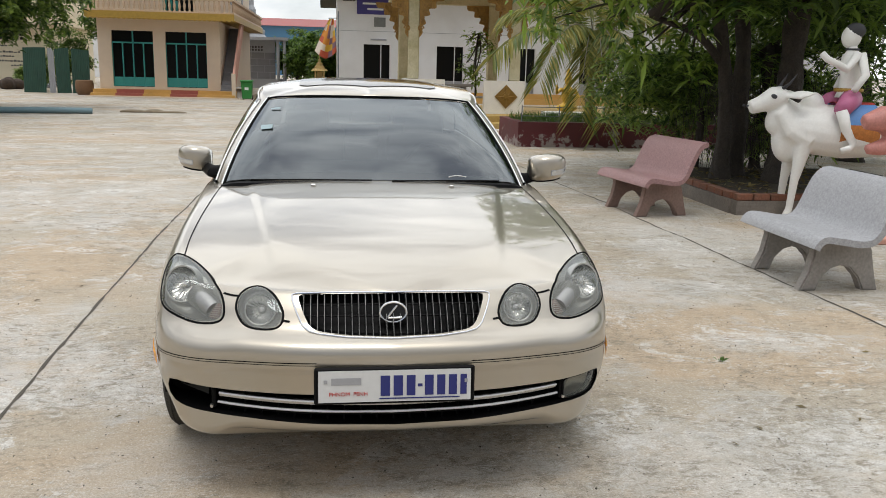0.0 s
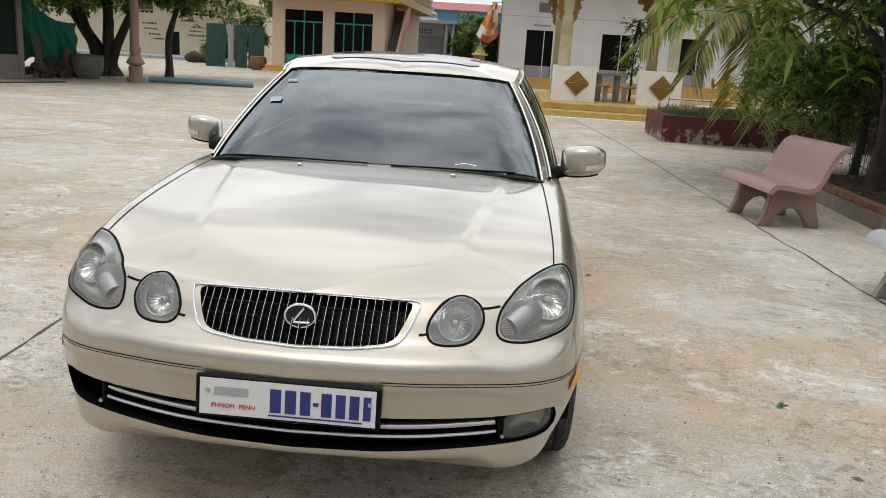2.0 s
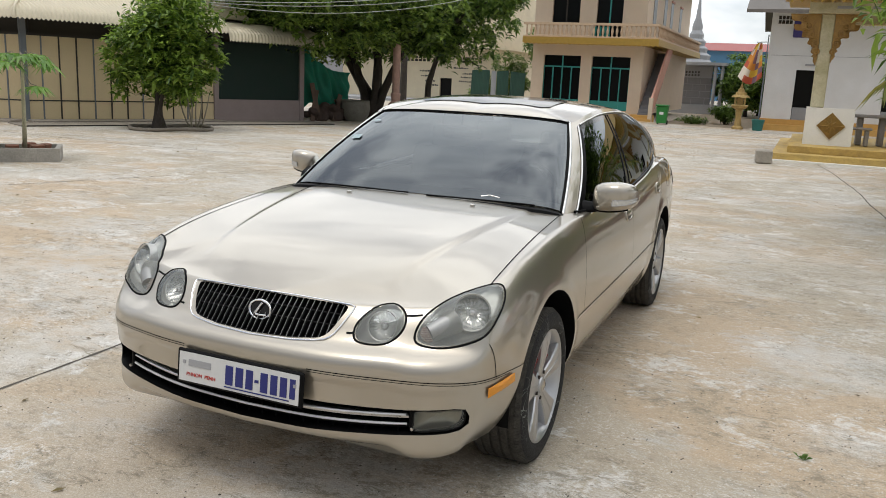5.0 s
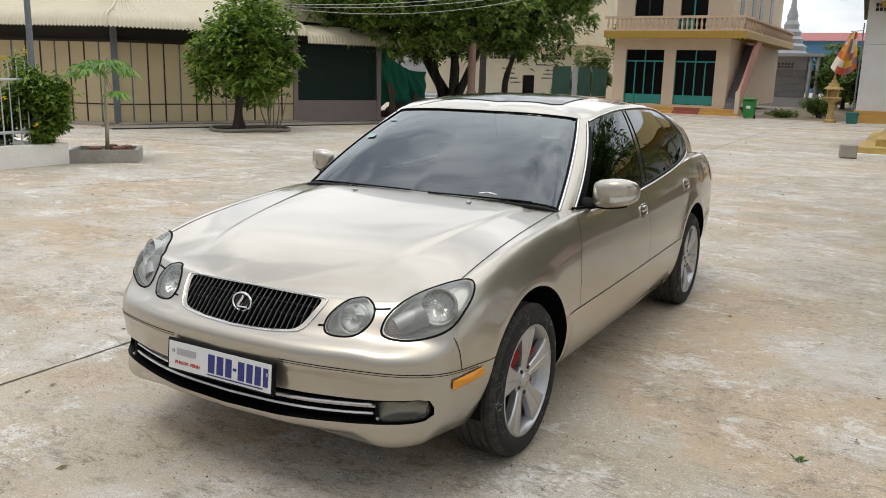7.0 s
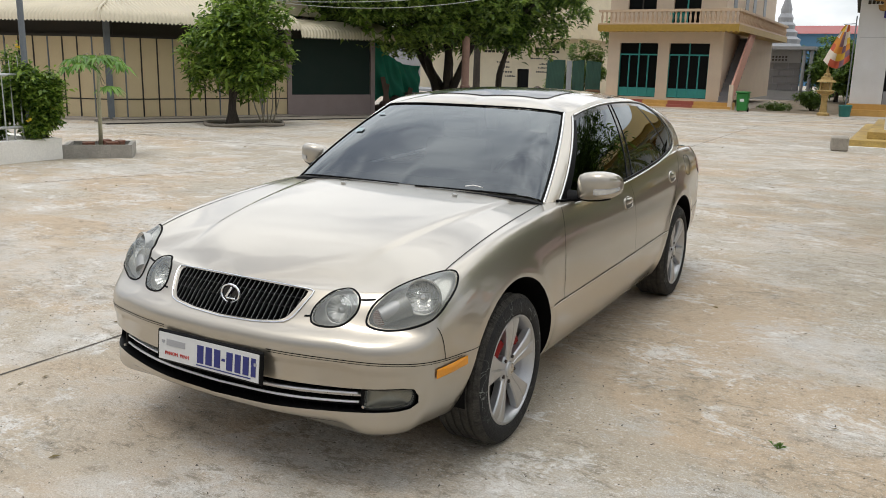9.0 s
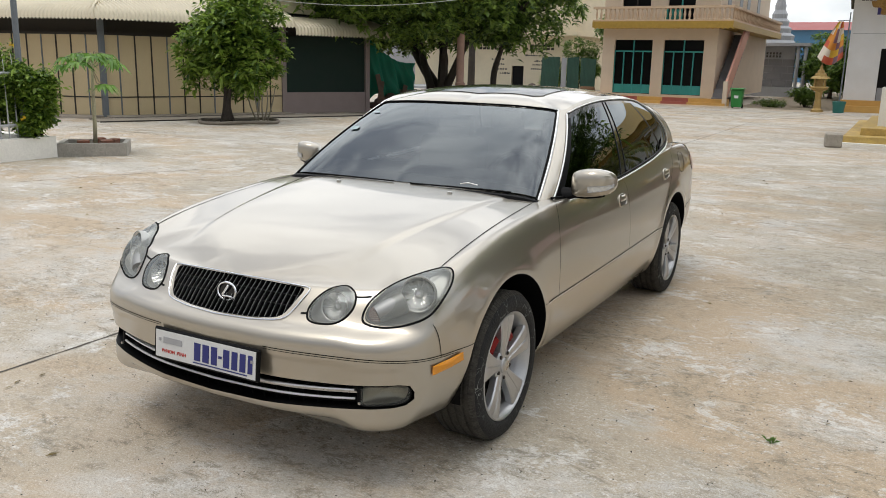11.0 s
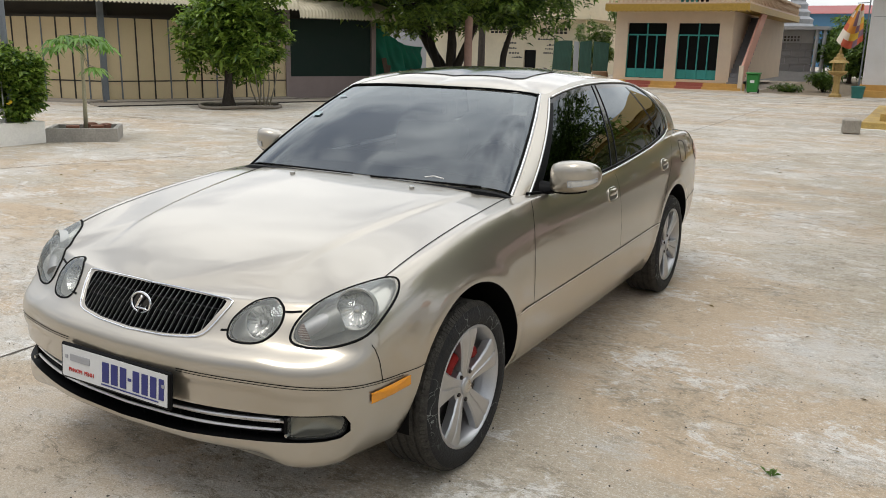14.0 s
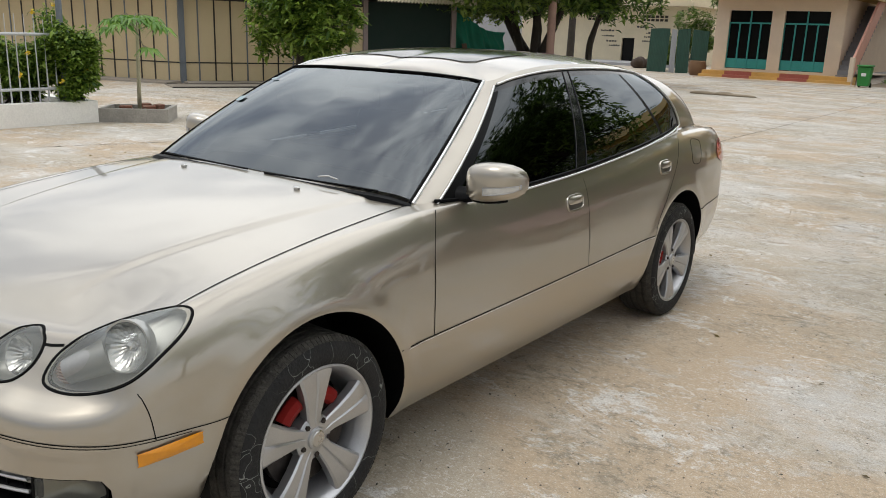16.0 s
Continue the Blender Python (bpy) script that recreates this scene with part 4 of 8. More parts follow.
    if big:
        a0 = on_skin((s * 0.728, -0.50, 0.742), d)[0] + dv * 0.030
        b0 = on_skin((s * 0.622, -0.63, 0.680), d)[0] + dv * 0.014
        fluted(a0, 0.062, 0.034, "headlamp_reflector", DISHM)
        # silver sleeve that carries the indicator
        part("indicator_sleeve", tube(bmesh.new(), [b0 + dv * 0.004, b0 * 0.7 + a0 * 0.3 + dv * 0.012, b0 * 0.4 + a0 * 0.6 + dv * 0.03], [0.033, 0.040, 0.046], 24), SLEEVE, lens, smooth=True)
        bm = lathe(bmesh.new(), [(0.0005, 0.006), (0.015, 0.005), (0.026, 0.002), (0.031, -0.003), (0.031, -0.012)], 28)
        bm.transform(Matrix.Translation(b0) @ rot)
        part("indicator_lens", bm, PINKIND, lens, "faded pink brown indicator", smooth=True)
        for k in range(-3, 4):
            w = math.sqrt(0.029 ** 2 - (k * 0.0075) ** 2)
            rib = tube(bmesh.new(), [(-w, k * 0.0075, 0.003), (0, k * 0.0075, 0.007), (w, k * 0.0075, 0.003)], 0.0016, 5)
            rib.transform(Matrix.Translation(b0) @ rot)
            part("indicator_rib", rib, PINKRIB, lens)
    else:
        fluted(hc + dv * 0.024, 0.052, 0.030, "main_beam_reflector", DISHM)


for s in (1, -1):
    lo, ld = (LAMP, LAMP_D) if s > 0 else (flip(LAMP), (-LAMP_D[0], *LAMP_D[1:]))
    eo, ed = (EYE, EYE_D) if s > 0 else (flip(EYE), (-EYE_D[0], *EYE_D[1:]))
    lamp(lo, ld, "headlamp", s, True)
    lamp(eo, ed, "inner_headlamp", s, False)
    am = [(s * 0.838, -0.585, 0.474), (s * 0.838, -0.585, 0.500), (s * 0.842, -0.575, 0.506), (s * 0.874, -0.435, 0.519), (s * 0.878, -0.423, 0.514), (s * 0.878, -0.423, 0.492), (s * 0.874, -0.435, 0.484), (s * 0.842, -0.575, 0.469)]
    am = am if s > 0 else am[::-1]
    part("side_marker", patch([tuple(p) for p in smooth_curve(am, 2, True)], (-s, 0.25, 0), 0.007, 4, 0.006), AMBER, car, "amber side marker lens", smooth=True)

# ---- lower intake ----
def mouth_line(z, x0, x1, deep, n=40, bow=0.038):
    return [on_skin((x, -0.8, z + bow * x * x), MOUTH_D)[0] + Vector((0, deep, 0)) for x in np.linspace(x0, x1, n)]


for zc, w in ((0.405, 0.60), (0.372, 0.605)):
    part("intake_bar", tube(bmesh.new(), mouth_line(zc, -w, w, 0.020), 0.0050, 8), TRIM, car, "bright metal intake bar", smooth=True)
    part("bar_shelf", tube(bmesh.new(), mouth_line(zc - 0.008, -w, w, 0.045), 0.014, 8, flat=0.5), DULLCHROME if zc > 0.4 else BLACK, car, smooth=True)
for zc in (0.350, 0.425):
    part("intake_mesh", tube(bmesh.new(), mouth_line(zc, -0.62, 0.62, 0.07), 0.010, 6), BLACK, car, smooth=True)
for k in range(-10, 11):
    h = on_skin((k * 0.057, -0.8, 0.36 + 0.038 * (k * 0.057) ** 2), MOUTH_D)[0]
    part("intake_slat", boxed(h + Vector((0, 0.055, 0)), (0.006, 0.03, 0.05), 0.001), BLACK, car)
for s in (1, -1):
    h = on_skin((s * 0.615, -0.8, 0.40), MOUTH_D)[0]
    part("intake_bracket", boxed(h + Vector((0, 0.035, 0)), (0.016, 0.04, 0.074), 0.004, (0, 0, s * 18)), BLACK, car)
    part("bracket_bolt", cyl(bmesh.new(), h + Vector((s * 0.012, 0.022, -0.028)), h + Vector((s * 0.012, 0.008, -0.028)), 0.007, 0.006, 8), DULLCHROME, car)
fog = [(x, -0.74, z) for x, z in ((0.638, 0.366), (0.70, 0.364), (0.752, 0.364), (0.776, 0.374), (0.785, 0.406), (0.780, 0.434), (0.756, 0.441), (0.70, 0.440), (0.636, 0.436), (0.630, 0.405))]
fo = smooth_curve(fog, 4, True)
fl = part("fog_lamp", patch(fo, MOUTH_D, -0.010, 4, 0.005), FOGGLASS, car, "clear fog lamp, fitted on one side only", smooth=True)
part("lamp_bowl", patch(fo, MOUTH_D, -0.035, 5, -0.028), plain("fog lamp silver", (0.36, 0.34, 0.30), 0.30, 0.9), fl, smooth=True)
part("lamp_seal", outline_tube(fo, MOUTH_D, 0.0035, -0.010), BLACK, fl, smooth=True)
sk = [on_skin((-x, -0.8, z), MOUTH_D)[0] + Vector((0, 0.10, 0)) for x, z in ((0.65, 0.43), (0.78, 0.43), (0.78, 0.385), (0.65, 0.375))]
bm = bmesh.new()
bm.faces.new([bm.verts.new(p) for p in sk])
part("empty_lamp_socket", bm, plain("dusty dark plastic", (0.035, 0.032, 0.026), 0.7), car)
part("loose_plug", cyl(bmesh.new(), sk[1] + Vector((0.05, -0.01, -0.02)), sk[1] + Vector((0.05, -0.05, -0.025)), 0.012, 0.010, 10), BLACK, car, smooth=35)

# ---- number plate: its number is drawn as bars ----
plate = part("number_plate", boxed((0, -0.881, 0.484), (0.545, 0.014, 0.128), 0.006, (-5, 0, 0)), BLACK, car, "white number plate with blue bars in a black frame")
pm = Matrix.Translation((0, -0.8895, 0.4845)) @ Euler((radians(-5), 0, 0)).to_matrix().to_4x4()


def plate_part(name, x0, x1, z0, z1, m, lift=0.0):
    bm = boxed(((x0 + x1) / 2, -lift, (z0 + z1) / 2), (x1 - x0, 0.003, z1 - z0))
    bm.transform(pm)
    return part(name, bm, m, plate)


plate_part("plate_face", -0.258, 0.258, -0.054, 0.054, PLATEWHITE)
for x0, x1 in ((-0.052, -0.016), (-0.008, 0.028), (0.036, 0.070), (0.098, 0.132), (0.140, 0.172), (0.180, 0.212), (0.220, 0.246)):
    plate_part("plate_bar", x0 + 0.002, x1 - 0.002, -0.034, 0.036, PLATEBLUE, 0.002)
plate_part("plate_dash", 0.076, 0.092, -0.004, 0.006, PLATEBLUE, 0.002)
plate_part("plate_underline", -0.054, 0.22, -0.045, -0.041, PLATEBLUE, 0.002)
plate_part("plate_script", -0.215, -0.115, 0.006, 0.030, GREYINK, 0.002)
plate_part("plate_stud", -0.24, -0.228, 0.012, 0.024, GREYINK, 0.003)
plate_part("plate_stud", 0.236, 0.247, 0.008, 0.020, GREYINK, 0.003)
me = text_mesh("PHNOM  PENH", 0.0195)
me.transform(pm @ Matrix.Translation((-0.158, -0.0026, -0.026)) @ Euler((radians(90), 0, 0)).to_matrix().to_4x4())
part("plate_words", me, PLATERED, plate)

# ---- wheels ----
def wheel(at, s, turn):
    w = part("wheel", lathe(bmesh.new(), [(0.205, -0.11), (0.222, -0.105), (0.232, -0.10), (0.222, -0.07), (0.205, -0.02), (0.205, 0.06), (0.222, 0.085), (0.2335, 0.098), (0.238, 0.104), (0.2385, 0.109), (0.232, 0.111), (0.226, 0.106), (0.214, 0.085), (0.19, 0.0)], 64, "X"),
             ALLOY, car, "silver five-spoke alloy wheel", smooth=True)
    w.matrix_world = pose(*at) @ pose(0, 0, 0, turn, 0, 0) @ (Matrix.Identity(4) if s > 0 else pose(0, 0, 0, 0, 0, 180))
    bm = bmesh.new()
    prof = [(0.226, -0.100), (0.240, -0.112), (0.265, -0.118), (0.290, -0.114), (0.309, -0.104), (0.3205, -0.088)]
    for k in range(5):
        x = -0.075 + k * 0.0375
        prof += [(0.3240, x - 0.013), (0.3255, x), (0.3240, x + 0.013), (0.3175, x + 0.015), (0.3175, x + 0.0225)] if k < 4 else [(0.3240, x - 0.013), (0.3255, x), (0.3225, x + 0.010)]
    prof += [(0.3205, 0.090), (0.309, 0.104), (0.296, 0.111), (0.288, 0.1145), (0.284, 0.1150), (0.265, 0.118), (0.252, 0.116), (0.243, 0.111), (0.232, 0.100)]
    lathe(bm, prof, 96, "X")
    bmesh.ops.recalc_face_normals(bm, faces=bm.faces)
    for fc_ in bm.faces:
        c = fc_.calc_center_median()
        fc_.material_index = 1 if math.hypot(c.y, c.z) > 0.308 else 0
    t = part("tyre", bm, [TYRE, TREAD], w, "dusty black tyre with pale scuff lines", smooth=50)
    bm = bmesh.new()
    for k in range(120):
        a = 2 * math.pi * k / 120
        for sx in (1, -1):
            m4 = Matrix.Rotation(a, 4, "X") @ Matrix.Translation((sx * 0.094, 0, 0.3165)) @ Matrix.Rotation(sx * radians(38), 4, "Y")
            bmesh.ops.create_cube(bm, size=1.0, matrix=m4 @ Matrix.Diagonal((0.026, 0.0125, 0.0045, 1)))
    part("tread", bm, TREAD, w, kind="stuff")
    for k in range(5):
        a = 2 * math.pi * k / 5
        bm = bmesh.new()
        # broad spoke with a groove down its middle
        prof = [(0.040, 0.026, 0.088), (0.075, 0.029, 0.090), (0.12, 0.039, 0.098), (0.17, 0.053, 0.104), (0.205, 0.066, 0.106), (0.226, 0.074, 0.103)]
        rows = []
        for r, hw, dep in prof:
            sec = [(-hw, dep - 0.035), (-hw, dep - 0.006), (-hw * 0.86, dep), (-hw * 0.12, dep + 0.002), (0, dep - 0.002), (hw * 0.12, dep + 0.002), (hw * 0.86, dep), (hw, dep - 0.006), (hw, dep - 0.035)]
            rows.append([bm.verts.new((d, r * math.cos(a) - u * math.sin(a), r * math.sin(a) + u * math.cos(a))) for u, d in sec])
        for p, q in zip(rows, rows[1:]):
            for j in range(len(p) - 1):
                bm.faces.new((p[j], p[j + 1], q[j + 1], q[j]))
        bmesh.ops.recalc_face_normals(bm, faces=bm.faces)
        part("spoke", bm, ALLOY, w, smooth=30)
        b = a + math.pi / 5
        part("wheel_nut", cyl(bmesh.new(), (0.080, 0.056 * math.cos(b), 0.056 * math.sin(b)), (0.094, 0.056 * math.cos(b), 0.056 * math.sin(b)), 0.010, 0.008, 6), DISC, w)
    part("hub", lathe(bmesh.new(), [(0.075, 0.040), (0.072, 0.080), (0.062, 0.088), (0.036, 0.090), (0.034, 0.096), (0.028, 0.099), (0.0005, 0.100)], 32, "X"), ALLOY, w, smooth=35)
    part("hub_cap", lathe(bmesh.new(), [(0.027, 0.0995), (0.024, 0.102), (0.0005, 0.103)], 24, "X"), DULLCHROME, w, smooth=True)
    part("barrel", lathe(bmesh.new(), [(0.2035, -0.10), (0.2035, 0.045), (0.210, 0.066)], 48, "X"), DISC, w, smooth=True)
    part("wheel_back", lathe(bmesh.new(), [(0.203, 0.0), (0.01, 0.0)], 40, "X"), BLACK, w)
    part("brake_disc", lathe(bmesh.new(), [(0.06, 0.02), (0.165, 0.02), (0.165, 0.045), (0.06, 0.045)], 40, "X", close=False), DISC, w, smooth=30)
    return w


for (x, y), st in (((0.772, 0.0), 4), ((0.772, 2.8), 0), ((-0.772, 0.0), 4), ((-0.772, 2.8), 0)):
    s = 1 if x > 0 else -1
    wheel((x, y, 0.325), s, {(1, 0.0): 20, (1, 2.8): 52}.get((s, y), 10))
    for a in ((15, 62, 128) if y == 0 else (120, 165)):
        bm = bmesh.new()
        pts = [(s * 0.83, y + 0.135 * math.cos(radians(t)), 0.325 + 0.135 * math.sin(radians(t))) for t in np.linspace(a - 16, a + 16, 6)]
        tube(bm, pts, 0.027, 8)
        part("caliper", bm, CALIPER, car, "red brake caliper", smooth=True)
    bm = bmesh.new()
    arcs = np.linspace(radians(-8), radians(188), 32)
    vs = [[bm.verts.new((s * x, y + 0.392 * math.cos(a), 0.335 + 0.392 * math.sin(a))) for a in arcs] for x in (0.56, 0.855)]
    for j in range(31):
        bm.faces.new((vs[0][j], vs[0][j + 1], vs[1][j + 1], vs[1][j]))
    part("wheel_arch_liner", bm, BLACK, car, smooth=True)

# ---- mirrors, handles, small fittings ----
CLEARLENS = plain("clear indicator lens", (0.62, 0.62, 0.60), 0.15, 0.4, coat=0.6)
SHELL = [(0.0, 0.046, 0.048, 0.040, 0.020), (0.012, 0.060, 0.060, 0.056, 0.014), (0.04, 0.069, 0.067, 0.068, 0.006), (0.085, 0.072, 0.069, 0.074, 0.0), (0.13, 0.069, 0.068, 0.072, 0.004),
         (0.165, 0.060, 0.064, 0.064, 0.016), (0.188, 0.048, 0.056, 0.050, 0.032), (0.203, 0.032, 0.043, 0.034, 0.046), (0.210, 0.012, 0.024, 0.014, 0.058)]


def mirror_point(s, u, a, out=0.0):
    """A point of the mirror shell: u along it, a round it from the back over the top."""
    us = [row[0] for row in SHELL]
    top, low, hd, yo = [float(np.interp(u, us, [row[k] for row in SHELL])) for k in (1, 2, 3, 4)]
    top, low, hd = (top, low, hd) if s > 0 else (top * 0.88, low * 0.88, hd * 0.80)
    hw, zo = (top + low) / 2 + out, (top - low) / 2
    ca, sa = math.cos(a), math.sin(a)
    x = 0.836 + u if s > 0 else -0.838 - u * 0.84
    z = (1.030 if s > 0 else 1.046) + 0.10 * (u - 0.10)
    return (x, (0.805 if s > 0 else 0.945) + yo + (hd + out) * math.copysign(abs(ca) ** 0.62, ca) * (1.0 if ca < 0 else 0.5), z + zo + hw * math.copysign(abs(sa) ** 0.62, sa))


for s in (1, -1):
    bm = bmesh.new()
    rings = [[bm.verts.new(mirror_point(s, u, 2 * math.pi * j / 36)) for j in range(36)] for u in (0, 0.005, 0.012, 0.025, 0.04, 0.06, 0.085, 0.11, 0.13, 0.15, 0.165, 0.178, 0.188, 0.196, 0.203, 0.208, 0.210)]
    for a, b in zip(rings, rings[1:]):
        for j in range(36):
            bm.faces.new((a[j], a[(j + 1) % 36], b[(j + 1) % 36], b[j]))
    bm.faces.new(rings[0])
    bm.faces.new(rings[-1])
    bmesh.ops.recalc_face_normals(bm, faces=bm.faces)
    mir = part("door_mirror", bm, PAINT, car, smooth=60)
    zm = 0.975 if s > 0 else 1.0
    part("mirror_arm", tube(bmesh.new(), [(s * 0.77, 0.80, zm - 0.012), (s * 0.82, 0.81, zm - 0.008), (s * 0.868, 0.82 if s > 0 else 0.93, zm)], [0.045, 0.034, 0.028], 10, flat=0.6), BLACK, mir, smooth=True)
    part("mirror_base", tube(bmesh.new(), [mirror_point(s, u, -math.pi / 2 - 0.25, 0.001) for u in np.linspace(0.01, 0.17, 8)], 0.006, 8), BLACK, mir, smooth=True)
    bm = bmesh.new()
    rows = [[bm.verts.new(mirror_point(s, u, math.pi + a, 0.0035)) for a in np.linspace(0.05, 0.36, 6)] for u in np.linspace(0.105, 0.206, 14)]
    for a, b in zip(rows, rows[1:]):
        for j in range(5):
            bm.faces.new((a[j], a[j + 1], b[j + 1], b[j]))
    bmesh.ops.recalc_face_normals(bm, faces=bm.faces)
    lens = part("mirror_indicator", bm, CLEARLENS, mir, "clear ribbed indicator lens", smooth="all")
    rim_line = [mirror_point(s, u, math.pi + 0.05, 0.004) for u in np.linspace(0.105, 0.206, 10)] + [mirror_point(s, u, math.pi + 0.36, 0.004) for u in np.linspace(0.206, 0.105, 10)]
    part("indicator_rim", tube(bmesh.new(), rim_line, 0.0016, 5, closed=True), GREYINK, lens, smooth=True)
    # door handles
    for hy, hz in ((1.555, 0.838), (2.545, 0.886)):
        h, n = on_skin((s * 0.9, hy, hz), (-s, 0, 0))
        def oval(w, t, z0=0.0, p=0.55):
            o = [(h.x, hy + w * math.copysign(abs(math.cos(a)) ** p, math.cos(a)), hz + z0 + t * math.copysign(abs(math.sin(a)) ** p, math.sin(a))) for a in np.linspace(0, 2 * math.pi, 28, endpoint=False)]
            return o if s > 0 else o[::-1]
        part("handle_cup", patch(oval(0.068, 0.030), (-s, 0, 0), 0.0015, 3), plain("shaded handle cup", (0.10, 0.09, 0.075), 0.4, 0.4), car, smooth=True)
        part("handle_surround", outline_tube(oval(0.070, 0.032), (-s, 0, 0), 0.0062, 0.002), PAINT, car, smooth=True)
        part("door_handle", patch(oval(0.066, 0.017, 0.012), (-s, 0, 0), 0.007, 4, 0.008), PAINT, car, smooth=True)
# fuel flap on one side
fl4 = smooth_curve([(0.9, 2.955, 0.865), (0.9, 3.05, 0.855), (0.9, 3.085, 0.885), (0.9, 3.105, 0.96), (0.9, 3.07, 0.985), (0.9, 2.96, 0.99), (0.9, 2.945, 0.93)], 4, True)
part("fuel_flap_line", outline_tube(fl4, (-1, 0, 0), 0.0016, 0.0), RUBBER, car, smooth=True)
# rear lamps
for s in (1, -1):
    o = [(s * 0.60, 3.8, 0.80), (s * 0.80, 3.62, 0.80), (s * 0.845, 3.45, 0.84), (s * 0.82, 3.46, 0.93), (s * 0.62, 3.74, 0.94)]
    o = o if s > 0 else o[::-1]
    part("rear_lamp", patch([tuple(p) for p in smooth_curve(o, 3, True)], (-s * 0.7, -0.7, 0), 0.004, 3, 0.006), REDLENS, car, smooth=True)
# wipers and washer jets
def screen_pt(x, w, lift=0.012):
    xs_q = [abs(cabin(q, w).x) for q in range(QA)]
    q = int(np.argmin([abs(v - abs(x)) for v in xs_q]))
    p = cabin(q, w)
    return Vector((x, p.y - lift, p.z + lift))


for a, b in (((-0.60, 0.0), (-0.02, 0.006)), ((0.08, 0.0), (0.62, 0.008))):
    pts = [screen_pt(a[0] + (b[0] - a[0]) * t, a[1] + (b[1] - a[1]) * t, 0.009) for t in np.linspace(0, 1, 9)]
    part("wiper", tube(bmesh.new(), pts, 0.0042, 6), BLACK, car, smooth=True)
part("wiper_linkage", tube(bmesh.new(), [screen_pt(0.36, 0.02, 0.02), screen_pt(0.40, 0.034, 0.02), screen_pt(0.45, 0.022, 0.02)], 0.003, 6), DULLCHROME, car, smooth=True)
for x in (-0.30, 0.36):
    h = near_skin((x, 0.40, 1.0))[0]
    part("washer_jet", boxed(h + Vector((0, 0, 0.004)), (0.022, 0.016, 0.014), 0.003), DULLCHROME, car)
# cowl between bonnet and screen
part("cowl", tube(bmesh.new(), [cabin(q, 0.0) * 1.0 + Vector((0, -0.02, -0.018)) for q in range(QA - 3, 0, -2)] + [Vector((-cabin(q, 0.0).x, cabin(q, 0.0).y - 0.02, cabin(q, 0.0).z - 0.018)) for q in range(0, QA - 2, 2)], 0.022, 8), BLACK, car, smooth=True)
hdr = [cabin(q, 0.98) for q in range(QA - 3, 0, -1)]
part("screen_header_seal", tube(bmesh.new(), [p + Vector((0, -0.003, 0.003)) for p in hdr] + [Vector((-p.x, p.y - 0.003, p.z + 0.003)) for p in hdr[::-1]], 0.005, 6), RUBBER, car, smooth=True)
# paper stickers on the screen
STICKER = plain("pale sticker", (0.30, 0.40, 0.42), 0.5)
for x, w, sx, dw in ((-0.512, 0.80, 0.05, 0.020), (-0.548, 0.56, 0.06, 0.05)):
    bm = bmesh.new()
    vs = [[bm.verts.new(screen_pt(x + sx * (i / 3 - 0.5), w + dw * (j - 0.5), 0.005)) for j in (0, 1)] for i in range(4)]
    for a, b in zip(vs, vs[1:]):
        bm.faces.new((a[0], b[0], b[1], a[1]))
    part("windscreen_sticker", bm, STICKER, car)

# ---- cabin inside ----
part("cabin_floor", spanned(-0.70, 0.70, 0.80, 3.0, 0.40, 0.44), INTERIOR, car)
for s in (1, -1):
    part("door_lining", spanned(s * 0.70, s * 0.74, 0.80, 2.95, 0.44, 0.96), INTERIOR, car)
part("parcel_shelf", spanned(-0.70, 0.70, 2.55, 3.12, 0.96, 0.99), INTERIOR, car)
part("dashboard", tube(bmesh.new(), [(-0.70, 0.90, 0.90), (0, 0.86, 0.93), (0.70, 0.90, 0.90)], 0.14, 12, flat=0.7), INTERIOR, car, smooth=True)
SEATCLOTH = mat("beige seat cloth", (0.16, 0.14, 0.115), 0.9, var=0.2)
for x, y in ((-0.37, 1.75), (0.37, 1.75), (-0.36, 2.55), (0.36, 2.55)):
    part("seat_cushion", boxed((x, y - 0.28, 0.58), (0.50, 0.52, 0.18), 0.05, None, 2), SEATCLOTH, car, smooth=True)
    part("seat_back", boxed((x, y, 0.84), (0.48, 0.14, 0.58), 0.05, (-14, 0, 0), 2), SEATCLOTH, car, smooth=True)
    part("headrest", boxed((x, y + 0.09, 1.18), (0.26, 0.09, 0.16), 0.035, (-8, 0, 0), 2), SEATCLOTH, car, smooth=True)
wheel_ring = [(0.36 + 0.18 * math.cos(a), 1.16 + 0.07 * math.sin(a), 0.94 + 0.165 * math.sin(a)) for a in np.linspace(0, 2 * math.pi, 24, endpoint=False)]
part("steering_wheel", tube(bmesh.new(), wheel_ring, 0.015, 8, closed=True), BLACK, car, smooth=True)
part("inner_mirror", boxed((0, 1.12, 1.26), (0.22, 0.03, 0.055), 0.012), BLACK, car)

# ---- buildings ----
CREAM = mat("cream render", (0.70, 0.575, 0.445), 0.8, var=0.12, scale=1.2, fine=60, bump=0.1)
CREAMDARK = mat("cream trim", (0.60, 0.44, 0.30), 0.7, var=0.15)
GOLDPAINT = mat("gold paint", (0.48, 0.30, 0.055), 0.5, 0.2, var=0.3, scale=9)
GILDING = mat("carved gilding", (0.46, 0.27, 0.07), 0.5, 0.25, var=0.4, scale=10, col2=(0.26, 0.15, 0.05))
BRONZE = mat("dull bronze gilt", (0.36, 0.21, 0.045), 0.5, 0.3, var=0.45, scale=14)
TEAL = mat("teal steel", (0.04, 0.32, 0.30), 0.5, var=0.15)
DARKPANE = plain("dark glass and unlit doorway", (0.004, 0.0045, 0.005), 0.3, spec=0.15)
PINK = mat("pink render", (0.62, 0.33, 0.25), 0.75, var=0.15)
